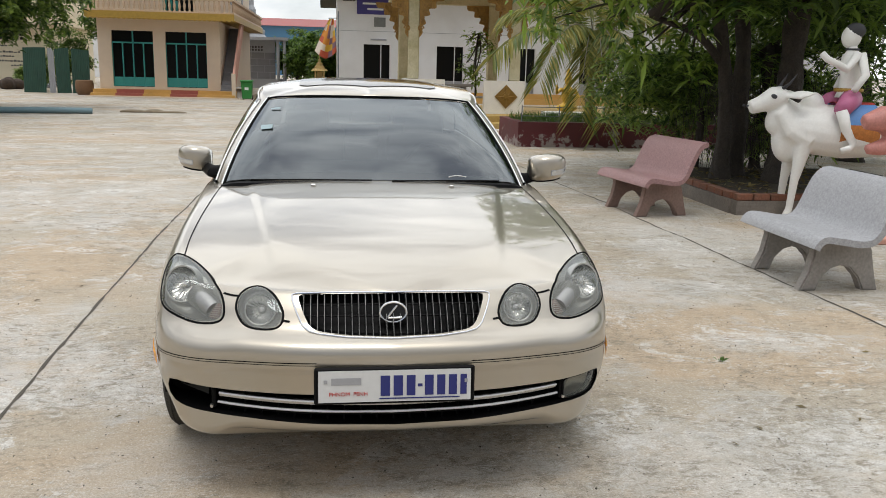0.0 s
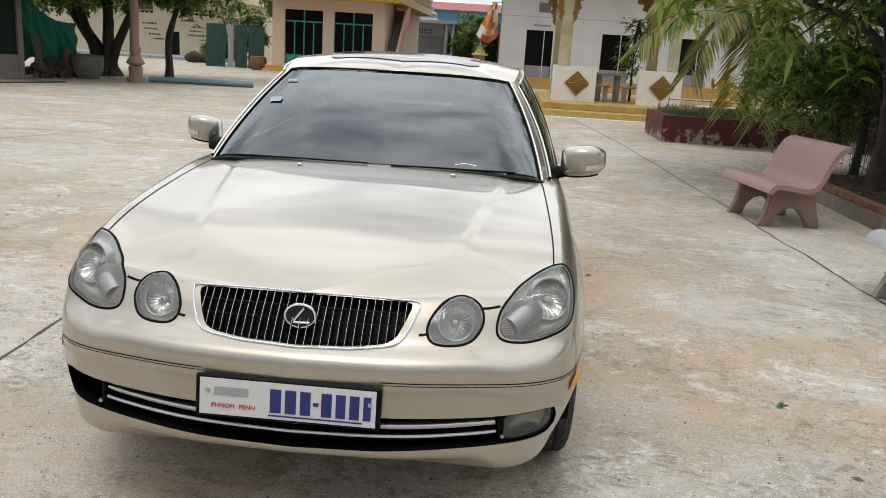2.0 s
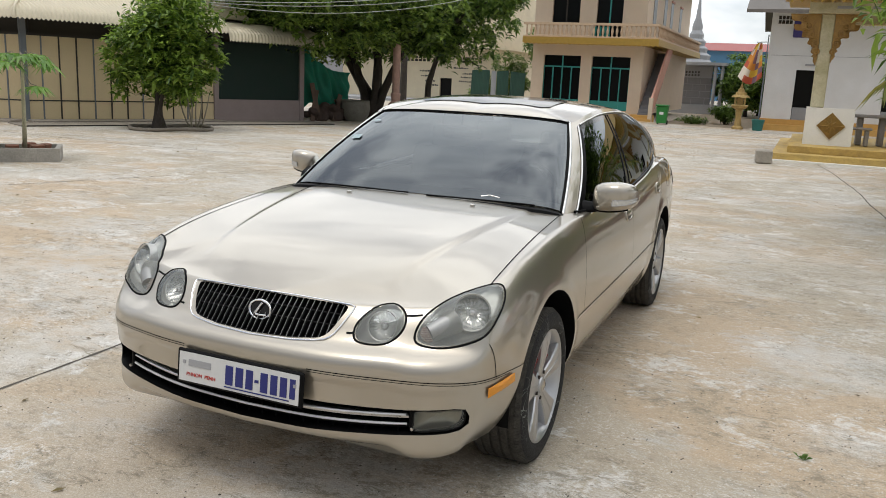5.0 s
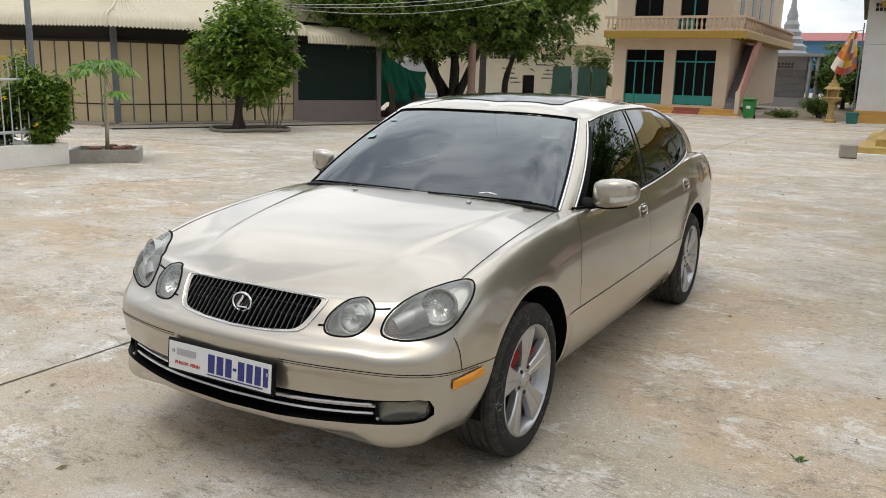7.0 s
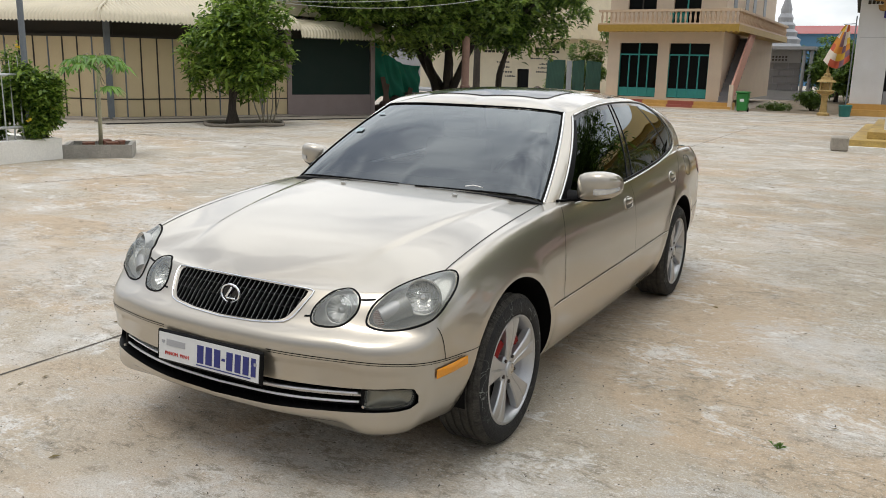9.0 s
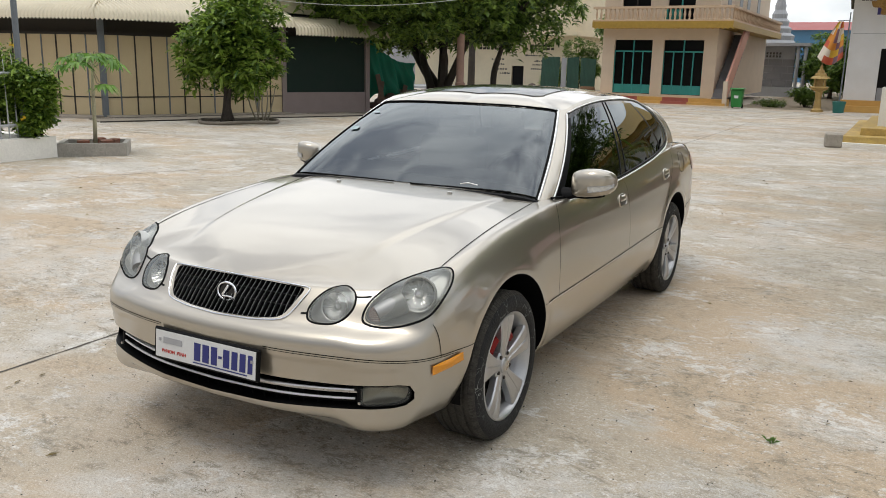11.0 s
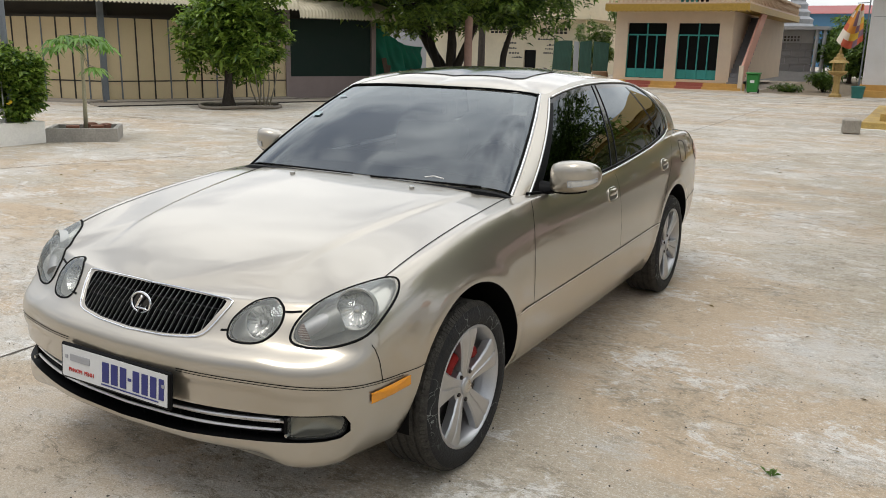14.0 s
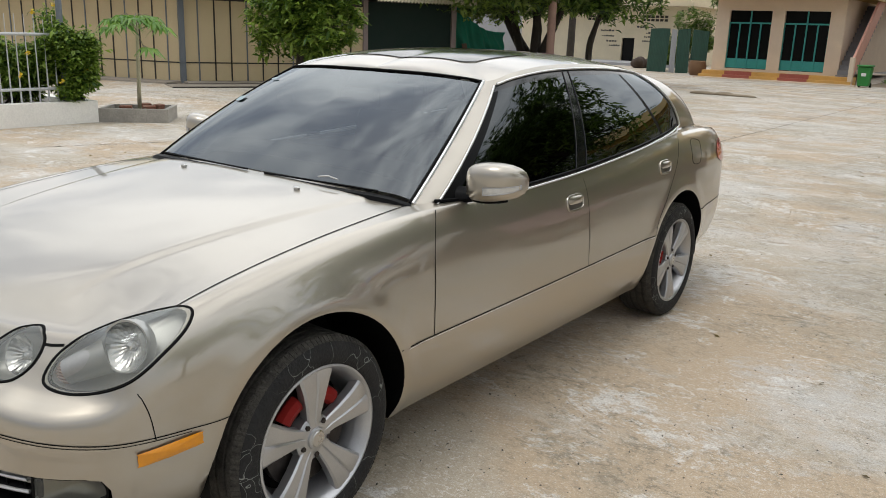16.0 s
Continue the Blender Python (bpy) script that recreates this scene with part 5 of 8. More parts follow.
STAIRGREY = mat("grey stair tile", (0.22, 0.22, 0.23), 0.6, var=0.2)
ORANGE = mat("orange yellow step", (0.62, 0.36, 0.10), 0.7, var=0.25, scale=2.5)
REDSTEP = mat("brick red step", (0.36, 0.10, 0.07), 0.7, var=0.2)
WHITEWASH = mat("whitewashed wall", (0.80, 0.81, 0.82), 0.8, var=0.10, scale=0.9, fine=30, bump=0.1, col2=(0.70, 0.70, 0.69))
DIRTYWHITE = mat("stained white plinth", (0.85, 0.83, 0.77), 0.8, var=0.14, scale=1.5)
YELLOWSTEP = mat("yellow painted step, dirty", (0.62, 0.43, 0.12), 0.75, var=0.35, scale=3.0, col2=(0.34, 0.23, 0.08))
MOSSPILLAR = mat("stained yellow pillar", (0.66, 0.60, 0.42), 0.75, var=0.3, scale=2.6, col2=(0.40, 0.36, 0.20))
GREYBLOCK = mat("grey block wall", (0.20, 0.20, 0.21), 0.8, var=0.2)
PALEGREY = mat("pale grey render", (0.36, 0.37, 0.39), 0.8, var=0.15)
SHEDPANEL = mat("cream sheet panel", (0.62, 0.50, 0.30), 0.6, var=0.10, scale=0.9)
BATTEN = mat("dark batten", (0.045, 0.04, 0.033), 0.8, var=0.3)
STEELPOST = mat("blue grey post", (0.16, 0.18, 0.20), 0.6, var=0.2)
AWNING = mat("cream roof sheet", (0.58, 0.51, 0.37), 0.5, var=0.12, scale=1.5)
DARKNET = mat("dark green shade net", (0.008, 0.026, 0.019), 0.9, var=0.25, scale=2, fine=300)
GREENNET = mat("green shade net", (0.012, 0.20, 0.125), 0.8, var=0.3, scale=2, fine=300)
GREYPINK = mat("grey pink wall", (0.30, 0.24, 0.23), 0.85, var=0.15)
FENCEGREEN = mat("green corrugated sheet", (0.025, 0.085, 0.06), 0.55, var=0.35, scale=2.0)
MURALWALL = mat("aged cream wall", (0.74, 0.65, 0.47), 0.85, var=0.18, scale=0.8)
INK = plain("dark lettering", (0.05, 0.05, 0.055), 0.7)
FARBLUE = mat("blue sheet wall", (0.10, 0.25, 0.42), 0.7, var=0.15, scale=0.3)
FARRED = mat("red sheet roof", (0.33, 0.07, 0.06), 0.6, var=0.15, scale=0.3)
ROOFTILE = mat("grey roof", (0.17, 0.155, 0.14), 0.7, var=0.2)


def rail_mesh():
    return lathe(bmesh.new(), [(0.05, 0.0), (0.05, 0.03), (0.03, 0.06), (0.045, 0.14), (0.058, 0.22), (0.045, 0.32), (0.028, 0.40), (0.045, 0.44), (0.05, 0.47)], 10)


# house with balcony
house = thing("house", pose(-7.5, 33.8, 0), "cream two-storey house with teal doors and balustraded balcony", "house")
HX, HY = 7.5, -33.8


def hpart(name, mat_, x0, x1, y0, y1, z0, z1, label="", parent=None, bevel=0.0):
    return part(name, spanned(x0 + HX, x1 + HX, y0 + HY, y1 + HY, z0, z1, bevel), mat_, parent or house, label)


hpart("front_wall", CREAM, -10.0, -9.45, 33.8, 34.05, 0.3, 3.2)
hpart("front_wall", CREAM, -7.75, -7.25, 33.8, 34.05, 0.3, 3.2)
hpart("front_wall", CREAM, -5.55, -5.0, 33.8, 34.05, 0.3, 3.2)
for x0, x1 in ((-9.45, -7.75), (-7.25, -5.55)):
    hpart("front_wall", CREAM, x0, x1, 33.8, 34.05, 2.72, 3.2)
    hpart("front_wall", CREAM, x0, x1, 33.8, 34.05, 0.3, 0.40)
    d = hpart("folding_door", DARKPANE, x0, x1, 33.95, 33.97, 0.40, 2.72, "dark glazed folding door in a teal frame")
    hpart("door_panel", TEAL, x0 + 0.03, x1 - 0.03, 33.90, 33.95, 0.42, 0.80, parent=d)
    for k in range(5):
        x = x0 + (x1 - x0) * k / 4
        w = 0.045
        hpart("door_stile", TEAL, max(x - w / 2, x0), min(x + w / 2, x1), 33.87, 33.95, 0.40, 2.72 if k == 2 else 2.22, parent=d)
    hpart("door_rail", TEAL, x0, x1, 33.86, 33.94, 2.20, 2.26, parent=d)
hpart("side_wall", CREAM, -10.0, -9.8, 34.05, 47, 0.3, 3.2)
hpart("side_wall", CREAM, -5.2, -5.0, 34.05, 47, 0.3, 3.2)
hpart("back_wall", CREAM, -10, -5, 47, 47.2, 0.3, 6.5)
hpart("terrace", ORANGE, -10.1, -4.35, 33.0, 34.0, 0.0, 0.30, "orange painted terrace")
hpart("terrace_step", ORANGE, -10.15, -4.3, 32.75, 33.0, 0.0, 0.15)
hpart("terrace_kerb", CREAM, -10.3, -4.1, 32.55, 32.75, 0.0, 0.05)
for x in (-8.6, -6.4):
    for k, z in enumerate((0.154, 0.304)):
        hpart("red_tread", REDSTEP, x - 0.55, x + 0.55, 32.744 + k * 0.25, 33.004 + k * 0.25, z - 0.148, z + 0.004)
hpart("balcony_slab", GOLDPAINT, -10.2, -4.25, 32.8, 34.0, 3.2, 3.46, "gold painted balcony edge")
hpart("balcony_slab", GOLDPAINT, -5.0, -4.25, 34.0, 47.2, 3.2, 3.46)
me = None
for k in range(30):
    bm = bmesh.new()
    x = -10.15 + k * 0.2
    prism(bm, [(x + HX, 3.2), (x + 0.19 + HX, 3.2), (x + 0.095 + HX, 3.14)], 0.04, "Y", 32.80 + HY)
    part("fringe", bm, GOLDPAINT, house)
hpart("rail_base", CREAMDARK, -10.2, -4.25, 32.82, 32.98, 3.46, 3.52)
hpart("handrail", CREAMDARK, -10.2, -4.25, 32.82, 32.98, 3.98, 4.08)
hpart("rail_base", CREAMDARK, -4.41, -4.25, 32.98, 47.2, 3.46, 3.52)
hpart("handrail", CREAMDARK, -4.41, -4.25, 32.98, 47.2, 3.98, 4.08)
rm = bpy.data.meshes.new("baluster")
b0 = rail_mesh()
b0.to_mesh(rm)
b0.free()
for k in range(29):
    p = part("baluster", rm.copy() if k in (13, 14, 15, 16) else rm, TEAL if k in (13, 14, 15, 16) else CREAMDARK, house)
    p.location = (-10.05 + k * 0.2 + HX, 32.9 + HY, 3.51)
for k in range(40):
    p = part("baluster", rm, CREAMDARK, house)
    p.location = (-4.33 + HX, 33.2 + k * 0.35 + HY, 3.51)
for k in range(3):
    p = hpart("balcony_pot", TEAL, -7.15 + k * 0.22, -7.0 + k * 0.22, 33.1, 33.25, 3.55, 3.95)
# upper floor
for x0, x1 in ((-10.0, -9.2), (-7.95, -7.2), (-6.05, -5.0)):
    hpart("upper_wall", CREAM, x0, x1, 33.8, 34.05, 3.46, 6.5)
for x0, x1, z0 in ((-9.2, -7.95, 4.1), (-7.2, -6.05, 3.5)):
    hpart("upper_wall", CREAM, x0, x1, 33.8, 34.05, 6.0, 6.5)
    if z0 > 3.6:
        hpart("upper_wall", CREAM, x0, x1, 33.8, 34.05, 3.46, z0)
    w = hpart("window", DARKPANE, x0, x1, 33.95, 33.97, z0, 6.0)
    hpart("window_mullion", TEAL if z0 < 4 else BATTEN, (x0 + x1) / 2 - 0.03, (x0 + x1) / 2 + 0.03, 33.9, 33.95, z0, 6.0, parent=w)
hpart("upper_side_wall", CREAM, -5.2, -5.0, 34.05, 47, 3.46, 6.5)
hpart("upper_side_wall", CREAM, -10.0, -9.8, 34.05, 47, 3.46, 6.5)
for y in (35.2, 38, 40, 43):
    w = hpart("side_window", DARKPANE, -4.995, -4.985, y, y + 0.8, 4.2, 5.6)
    hpart("window_frame", PINK, -4.99, -4.94, y - 0.07, y + 0.87, 5.6, 5.68, parent=w)
hpart("upper_slab", CREAM, -10.3, -4.2, 32.8, 47.3, 6.5, 6.75)
# outside stair
for k in range(17):
    hpart("stair_tread", STAIRGREY, -4.98, -4.42, 33.1 + k * 0.26, 33.36 + k * 0.26, max(0, k * 0.18 - 0.15), 0.18 + k * 0.18)
bm = bmesh.new()
prism(bm, [(33.0 + HY, 0.1), (33.0 + HY, 0.95), (37.5 + HY, 4.1), (37.5 + HY, 3.2)], 0.09, "X", -4.42 + HX)
part("stair_parapet", bm, PINK, house)
hpart("stair_newel", CREAM, -4.44, -4.28, 32.85, 33.05, 0, 1.05)

# white hall
hall = thing("hall", pose(10, 34, 0), "long whitewashed temple hall with dark doorways", "building")


def lpart(name, mat_, x0, x1, y0, y1, z0, z1, label="", parent=None):
    return part(name, spanned(x0 - 10, x1 - 10, y0 - 34, y1 - 34, z0, z1), mat_, parent or hall, label)


edges = [0.0, 1.15, 2.3, 4.4, 5.6, 7.7, 8.9, 11.0, 12.2, 14.4, 15.6, 24.0]
for k in range(0, 12, 2):
    lpart("front_wall", WHITEWASH, edges[k], edges[k + 1], 34.0, 34.25, 0.45, 5.6)
for k in range(1, 10, 2):
    lpart("front_wall", WHITEWASH, edges[k], edges[k + 1], 34.0, 34.25, 2.45, 5.6)
    # a black sheet stands in for the unlit room behind each opening
    d = lpart("doorway", DARKPANE, edges[k], edges[k + 1], 34.2, 34.22, 0.45, 2.45, "open dark doorway with a white leaf")
    lpart("door_leaf", PALEGREY, edges[k] + 0.02, edges[k + 1] - 0.02, 34.12, 34.16, 0.45, 0.95, parent=d)
    lpart("door_post", WHITEWASH, edges[k + 1] - 0.40, edges[k + 1] - 0.365, 34.10, 34.16, 0.45, 2.45, parent=d)
lpart("end_wall", WHITEWASH, 0.0, 0.25, 34.25, 46, 0.45, 5.6)
lpart("plinth", ORANGE, -0.15, 24, 33.2, 34.0, 0.0, 0.24, "orange plinth step")
lpart("plinth", ORANGE, -0.05, 24, 33.6, 46, 0.24, 0.45)
lpart("ceiling_slab", ROOFTILE, -0.1, 24, 33.9, 46, 5.6, 5.7)
bm = bmesh.new()
prism(bm, [(32.4 - 34, 4.55), (32.4 - 34, 4.68), (40 - 34, 8.2), (47 - 34, 4.9), (47 - 34, 4.75), (40 - 34, 7.9)], 25.5, "X", -0.9 - 10)
part("roof", bm, ROOFTILE, hall, "grey overhanging pitched roof")
for x in (0.25, 6.5, 9.6):
    for i in range(4):
        for j in range(2):
            lpart("vent_hole", BATTEN, x + i * 0.14, x + 0.11 + i * 0.14, 33.985, 34.0, 4.25 + j * 0.17, 4.39 + j * 0.17)
lpart("strip_lamp", PALEGREY, 1.45, 2.15, 33.93, 34.0, 2.62, 2.69)
BANNER = mat("purple blue banner", (0.06, 0.05, 0.24), 0.6, var=0.2)
ban = lpart("banner", BANNER, 0.85, 2.25, 33.965, 33.985, 3.72, 4.62, "purple blue banner with pale bars")
for z, x0, x1 in ((4.42, 1.0, 2.1), (4.18, 1.1, 2.0), (3.95, 1.3, 2.0)):
    lpart("banner_bar", WHITEWASH, x0, x1, 33.955, 33.962, z - 0.05, z + 0.03, parent=ban)
lpart("notice_board", mat("grey notice", (0.22, 0.23, 0.22)), 1.6, 2.1, 33.96, 33.985, 3.20, 3.60)
lpart("wall_cable", PALEGREY, 0.1, 24, 33.985, 34.0, 3.0, 3.015)

# gilded porch pavilion
porch = thing("porch", pose(3.5, 19.5, 0), "temple porch with gilded pillars on yellow steps", "pavilion")


def ppart(name, mat_, x0, x1, y0, y1, z0, z1, label="", parent=None, bevel=0.0):
    return part(name, spanned(x0 - 3.5, x1 - 3.5, y0 - 19.5, y1 - 19.5, z0, z1, bevel), mat_, parent or porch, label)


ppart("step", YELLOWSTEP, 1.10, 9.5, 17.45, 24.5, 0.0, 0.17, bevel=0.01)
ppart("step", YELLOWSTEP, 1.42, 9.2, 18.0, 24.2, 0.17, 0.33, bevel=0.01)
ppart("step_curb", DIRTYWHITE, 1.0, 9.7, 17.3, 17.45, 0.0, 0.03)
for x0, x1 in ((1.72, 2.80), (3.88, 5.0)):
    dd = ppart("dado", DIRTYWHITE, x0, x1, 19.0, 19.18, 0.33, 1.22, "white dado panel with a gilt diamond")
    xc = (x0 + x1) / 2 + 0.05
    bm = bmesh.new()
    for sc, dp in ((0.32, 0.03), (0.26, 0.045), (0.17, 0.06), (0.09, 0.075)):
        prism(bm, [(xc - 3.5 - sc, 0.80), (xc - 3.5, 0.80 - sc), (xc - 3.5 + sc, 0.80), (xc - 3.5, 0.80 + sc)], -dp, "Y", 19.0 - 19.5)
    part("gilt_diamond", bm, BRONZE, dd)
    for k in range(8):
        a = math.pi / 4 * k
        tb_ = tube(bmesh.new(), [(xc - 3.5 + 0.06 * math.cos(a), 18.93 - 19.5, 0.80 + 0.06 * math.sin(a)), (xc - 3.5 + (0.27 if k % 2 == 0 else 0.14) * math.cos(a), 18.955 - 19.5, 0.80 + (0.27 if k % 2 == 0 else 0.14) * math.sin(a))], 0.014, 6)
        part("gilt_rib", tb_, BRONZE, dd)
ppart("dado", DIRTYWHITE, 1.72, 1.90, 19.18, 20.2, 0.33, 1.22)
ppart("dado", DIRTYWHITE, 4.82, 5.0, 19.18, 20.2, 0.33, 1.22)
for x, y in ((1.95, 19.1), (4.75, 19.1), (1.95, 22.6), (4.75, 22.6)):
    ppart("pillar", MOSSPILLAR, x - 0.15, x + 0.15, y - 0.15 if y > 20 else 19.2, y + 0.15, 0.33 if y > 20 else 1.22, 3.42, bevel=0.02)
    # carved brackets under the beam
    for s in (1, -1):
        prof = [tuple(p) for p in smooth_curve([(0.0, 2.30), (0.09, 2.44), (0.05, 2.58), (0.17, 2.68), (0.12, 2.84), (0.28, 2.90), (0.25, 3.05), (0.44, 3.08), (0.45, 3.24), (0.64, 3.27), (0.70, 3.42)], 5)] + [(0.0, 3.42)]
        bm = bmesh.new()
        prism(bm, [(x - 3.5 + s * (0.15 + a), z) for a, z in prof], 0.10, "Y", (19.18 if y < 20 else y) - 19.5, 0.015)
        part("gilt_bracket", bm, GILDING, porch, "carved gilt bracket")
        for k in range(5):
            a = ((0.10, 2.46), (0.17, 2.66), (0.27, 2.86), (0.42, 3.06), (0.56, 3.22))[k]
            bm = bmesh.new()
            pts = [(x - 3.5 + s * (0.11 + a[0] * 0.72 + 0.085 * (1 - t / 11) * math.cos(t + k)), (19.16 if y < 20 else y - 0.02) - 19.5, a[1] + 0.08 + 0.085 * (1 - t / 11) * math.sin(t + k)) for t in np.linspace(0, 10, 26)]
            tube(bm, pts, 0.019, 6)
            part("gilt_scroll", bm, GILDING, porch, smooth=True)
ppart("beam", MOSSPILLAR, 1.5, 9.3, 18.9, 19.3, 3.42, 3.66, "beam with grey lettering bars")
for x0, x1 in ((2.1, 2.7), (2.85, 3.4), (3.8, 4.4), (4.5, 5.0)):
    ppart("beam_bar", GREYINK, x0, x1, 18.885, 18.9, 3.52, 3.58)
ppart("beam", MOSSPILLAR, 1.5, 9.3, 22.4, 22.8, 3.42, 3.66)
ppart("beam", MOSSPILLAR, 1.75, 2.15, 19.3, 22.4, 3.42, 3.66)
for k in range(38):
    bm = bmesh.new()
    x = 1.0 + k * 0.22
    prism(bm, [(x - 3.5, 3.92), (x - 3.5, 3.74), (x + 0.105 - 3.5, 3.62), (x + 0.21 - 3.5, 3.74), (x + 0.21 - 3.5, 3.92)], 0.04, "Y", 18.5 - 19.5)
    part("gilt_fringe", bm, GOLDPAINT, porch)
ppart("roof", GOLDPAINT, 0.95, 9.6, 18.5, 23.2, 3.92, 4.1, "gilded porch roof")
bm = bmesh.new()
prism(bm, [(18.3 - 19.5, 4.1), (20.9 - 19.5, 5.6), (23.4 - 19.5, 4.1)], 8.9, "X", 0.8 - 3.5)
part("roof_ridge", bm, GOLDPAINT, porch)

# shed with awning along two wings
su = math.degrees(math.atan2(0.908, 0.418))
shed = thing("shed", pose(-16.1, 11.8, 0, 0, 0, su), "long cream sheet-walled shed under a curved corrugated awning", "shed")


def wing(length, deg, tag):
    """One run of panel wall, with its battens and awning, from the corner post."""
    m = pose(0, 0, 0, 0, 0, deg)
    side = -1 if tag == "right" else 1

    def put(name, x0, x1, y0, y1, z0, z1, mt, label=""):
        bm = spanned(x0, x1, side * y0, side * y1, z0, z1)
        bm.transform(m)
        return part(name, bm, mt, shed, label)
    n = int(length / 0.42)
    for k in range(n):
        x0, x1 = k * length / n, (k + 1) * length / n
        put("wall_panel", x0 + 0.015, x1 - 0.015, -0.02, 0.0, 0.03, 0.50, SHEDPANEL)
        put("wall_panel", x0 + 0.015, x1 - 0.015, -0.02, 0.0, 0.53, 2.10, SHEDPANEL)
        put("batten", x1 - 0.018, x1 + 0.018, -0.03, 0.016, 0.0, 2.12, BATTEN if k % 3 else STEELPOST)
    put("bottom_rail", 0, length, -0.03, 0.014, 0.50, 0.53, BATTEN)
    put("top_rail", 0, length, -0.05, 0.02, 2.10, 2.16, BATTEN)
    # dark sheet: the slats under the awning, with their shade in its colour
    put("header_slat_shade", 0, length, -0.30, -0.26, 2.1, 2.9, BATTEN)
    put("kerb", 0, length, 0.0, 0.7, 0.0, 0.05, mat("shed kerb", (0.36, 0.32, 0.27)))
    # corrugated sheet that curves down at its edge
    bm = bmesh.new()
    nx = int(length / 0.0175)
    sec = [(-1.6, 3.5), (0.0, 2.94), (0.45, 2.84), (0.70, 2.76), (0.84, 2.64), (0.90, 2.46)]
    rows = []
    mitre = math.tan(radians(23.5))
    hip = 0.9 * mitre
    for i in range(nx + 1):
        x = -hip + (length + hip) * i / nx
        lift = 0.022 * math.cos(2 * math.pi * x / 0.105)
        rows.append([bm.verts.new((max(x, -mitre * yy), side * yy, z + lift)) for yy, z in sec])
    for a, b in zip(rows, rows[1:]):
        for j in range(len(sec) - 1):
            bm.faces.new((a[j], b[j], b[j + 1], a[j + 1]))
    bm.transform(m)
    part("awning", bm, AWNING, shed, "cream corrugated awning", smooth="all")


wing(5.1, 0, "right")
wing(9.0, 133, "left")
part("corner_post", spanned(-0.07, 0.07, -0.09, 0.05, 0, 2.75), STEELPOST, shed)
part("hip_ridge", tube(bmesh.new(), [(0.70, 1.6, 3.5), (0.0, 0.0, 2.95), (-0.196, -0.45, 2.85), (-0.304, -0.70, 2.77), (-0.365, -0.84, 2.65), (-0.391, -0.90, 2.46)], 0.035, 8), AWNING, shed, smooth=True)
part("wall_end_post", spanned(5.04, 5.18, -0.06, 0.06, 0, 2.6), GREYPINK, shed)
part("low_wall", spanned(5.18, 8.05, -0.04, 0.10, 0, 0.62), GREYPINK, shed, "grey pink low wall")
# the same dark slats and painted awning shade above the net
part("header_slat_shade", spanned(5.18, 7.9, 0.30, 0.34, 2.2, 2.85), BATTEN, shed)
part("apron", spanned(-0.6, 8.0, -1.75, -0.72, 0, 0.025), mat("damp apron slab", (0.33, 0.29, 0.235), 0.85, var=0.35, scale=1.6, bump=0.4), shed, "damp concrete apron")
for y0, w in ((-0.72, 0.05), (-1.80, 0.06)):
    part("drain_gap", spanned(-0.6, 8.0, y0 - w / 2, y0 + w / 2, 0, 0.03), BATTEN, shed)
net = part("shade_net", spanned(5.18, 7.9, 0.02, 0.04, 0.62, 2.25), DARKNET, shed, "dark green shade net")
part("end_post", spanned(7.9, 8.05, -0.06, 0.06, 0, 2.4), GREYPINK, shed)
bm = bmesh.new()
rows = []
for i in range(200):
    x = 5.1 + 3.15 * i / 199
    lift = 0.022 * math.cos(2 * math.pi * x / 0.105)
    rows.append([bm.verts.new((x, -y, z + lift)) for y, z in ((-1.6, 3.0), (0.0, 2.76), (0.6, 2.62), (0.85, 2.48), (0.92, 2.26))])
for a, b in zip(rows, rows[1:]):
    for j in range(4):
        bm.faces.new((a[j], b[j], b[j + 1], a[j + 1]))
part("awning", bm, AWNING, shed, smooth="all")
bm = bmesh.new()
prism(bm, [(3.4, 3.0), (4.7, 3.95), (6.4, 3.0), (6.4, 2.9)], 6.0, "Y", 0.4)
part("gable", bm, AWNING, shed, "cream sheet gable roof")
part("back_wall", spanned(-4, 8.4, 6.0, 6.1, 0, 3.0), SHEDPANEL, shed)

# green netting past the shed
bm = bmesh.new()
bmesh.ops.create_grid(bm, x_segments=48, y_segments=30, size=0.5)
for v in bm.verts:
    x, z = v.co.x + 0.5, v.co.y + 0.5
    fold = 0.10 * math.sin(x * 19 + z * 2) * (1.15 - z) + 0.05 * math.sin(z * 9 + x * 7) + 0.04 * math.sin(x * 41 + z * 13)
    v.co = Vector((x * 1.75, fold, 0.25 * math.sin(x * 8) ** 2 * (1 - z) + z * (2.0 - 0.75 * x - 0.25 * math.sin(x * 3.1))))
solo("netting", bm, GREENNET, pose(-12.92, 19.35, 0.3, 0, 0, 62), "green shade netting hung beside the shed", "netting", smooth="all")

# broken bricks and boards piled at the foot of the netting
rnd = random.Random(77)
bm = bmesh.new()
for k in range(16):
    blob(bm, (0.1 + k * 0.11, rnd.uniform(-0.22, 0.12), rnd.uniform(0.08, 0.42)), (rnd.uniform(0.12, 0.24), rnd.uniform(0.10, 0.2), rnd.uniform(0.10, 0.26)), (rnd.uniform(-30, 30), rnd.uniform(-30, 30), rnd.uniform(0, 90)), 10)
solo("rubble", fused(bm, 0.035), mat("dark rubble", (0.085, 0.055, 0.042), 0.9, var=0.5, scale=7, bump=0.5), pose(-12.75, 19.25, 0, 0, 0, 62), "dark heap of broken bricks under the netting", "rubble", smooth=30)
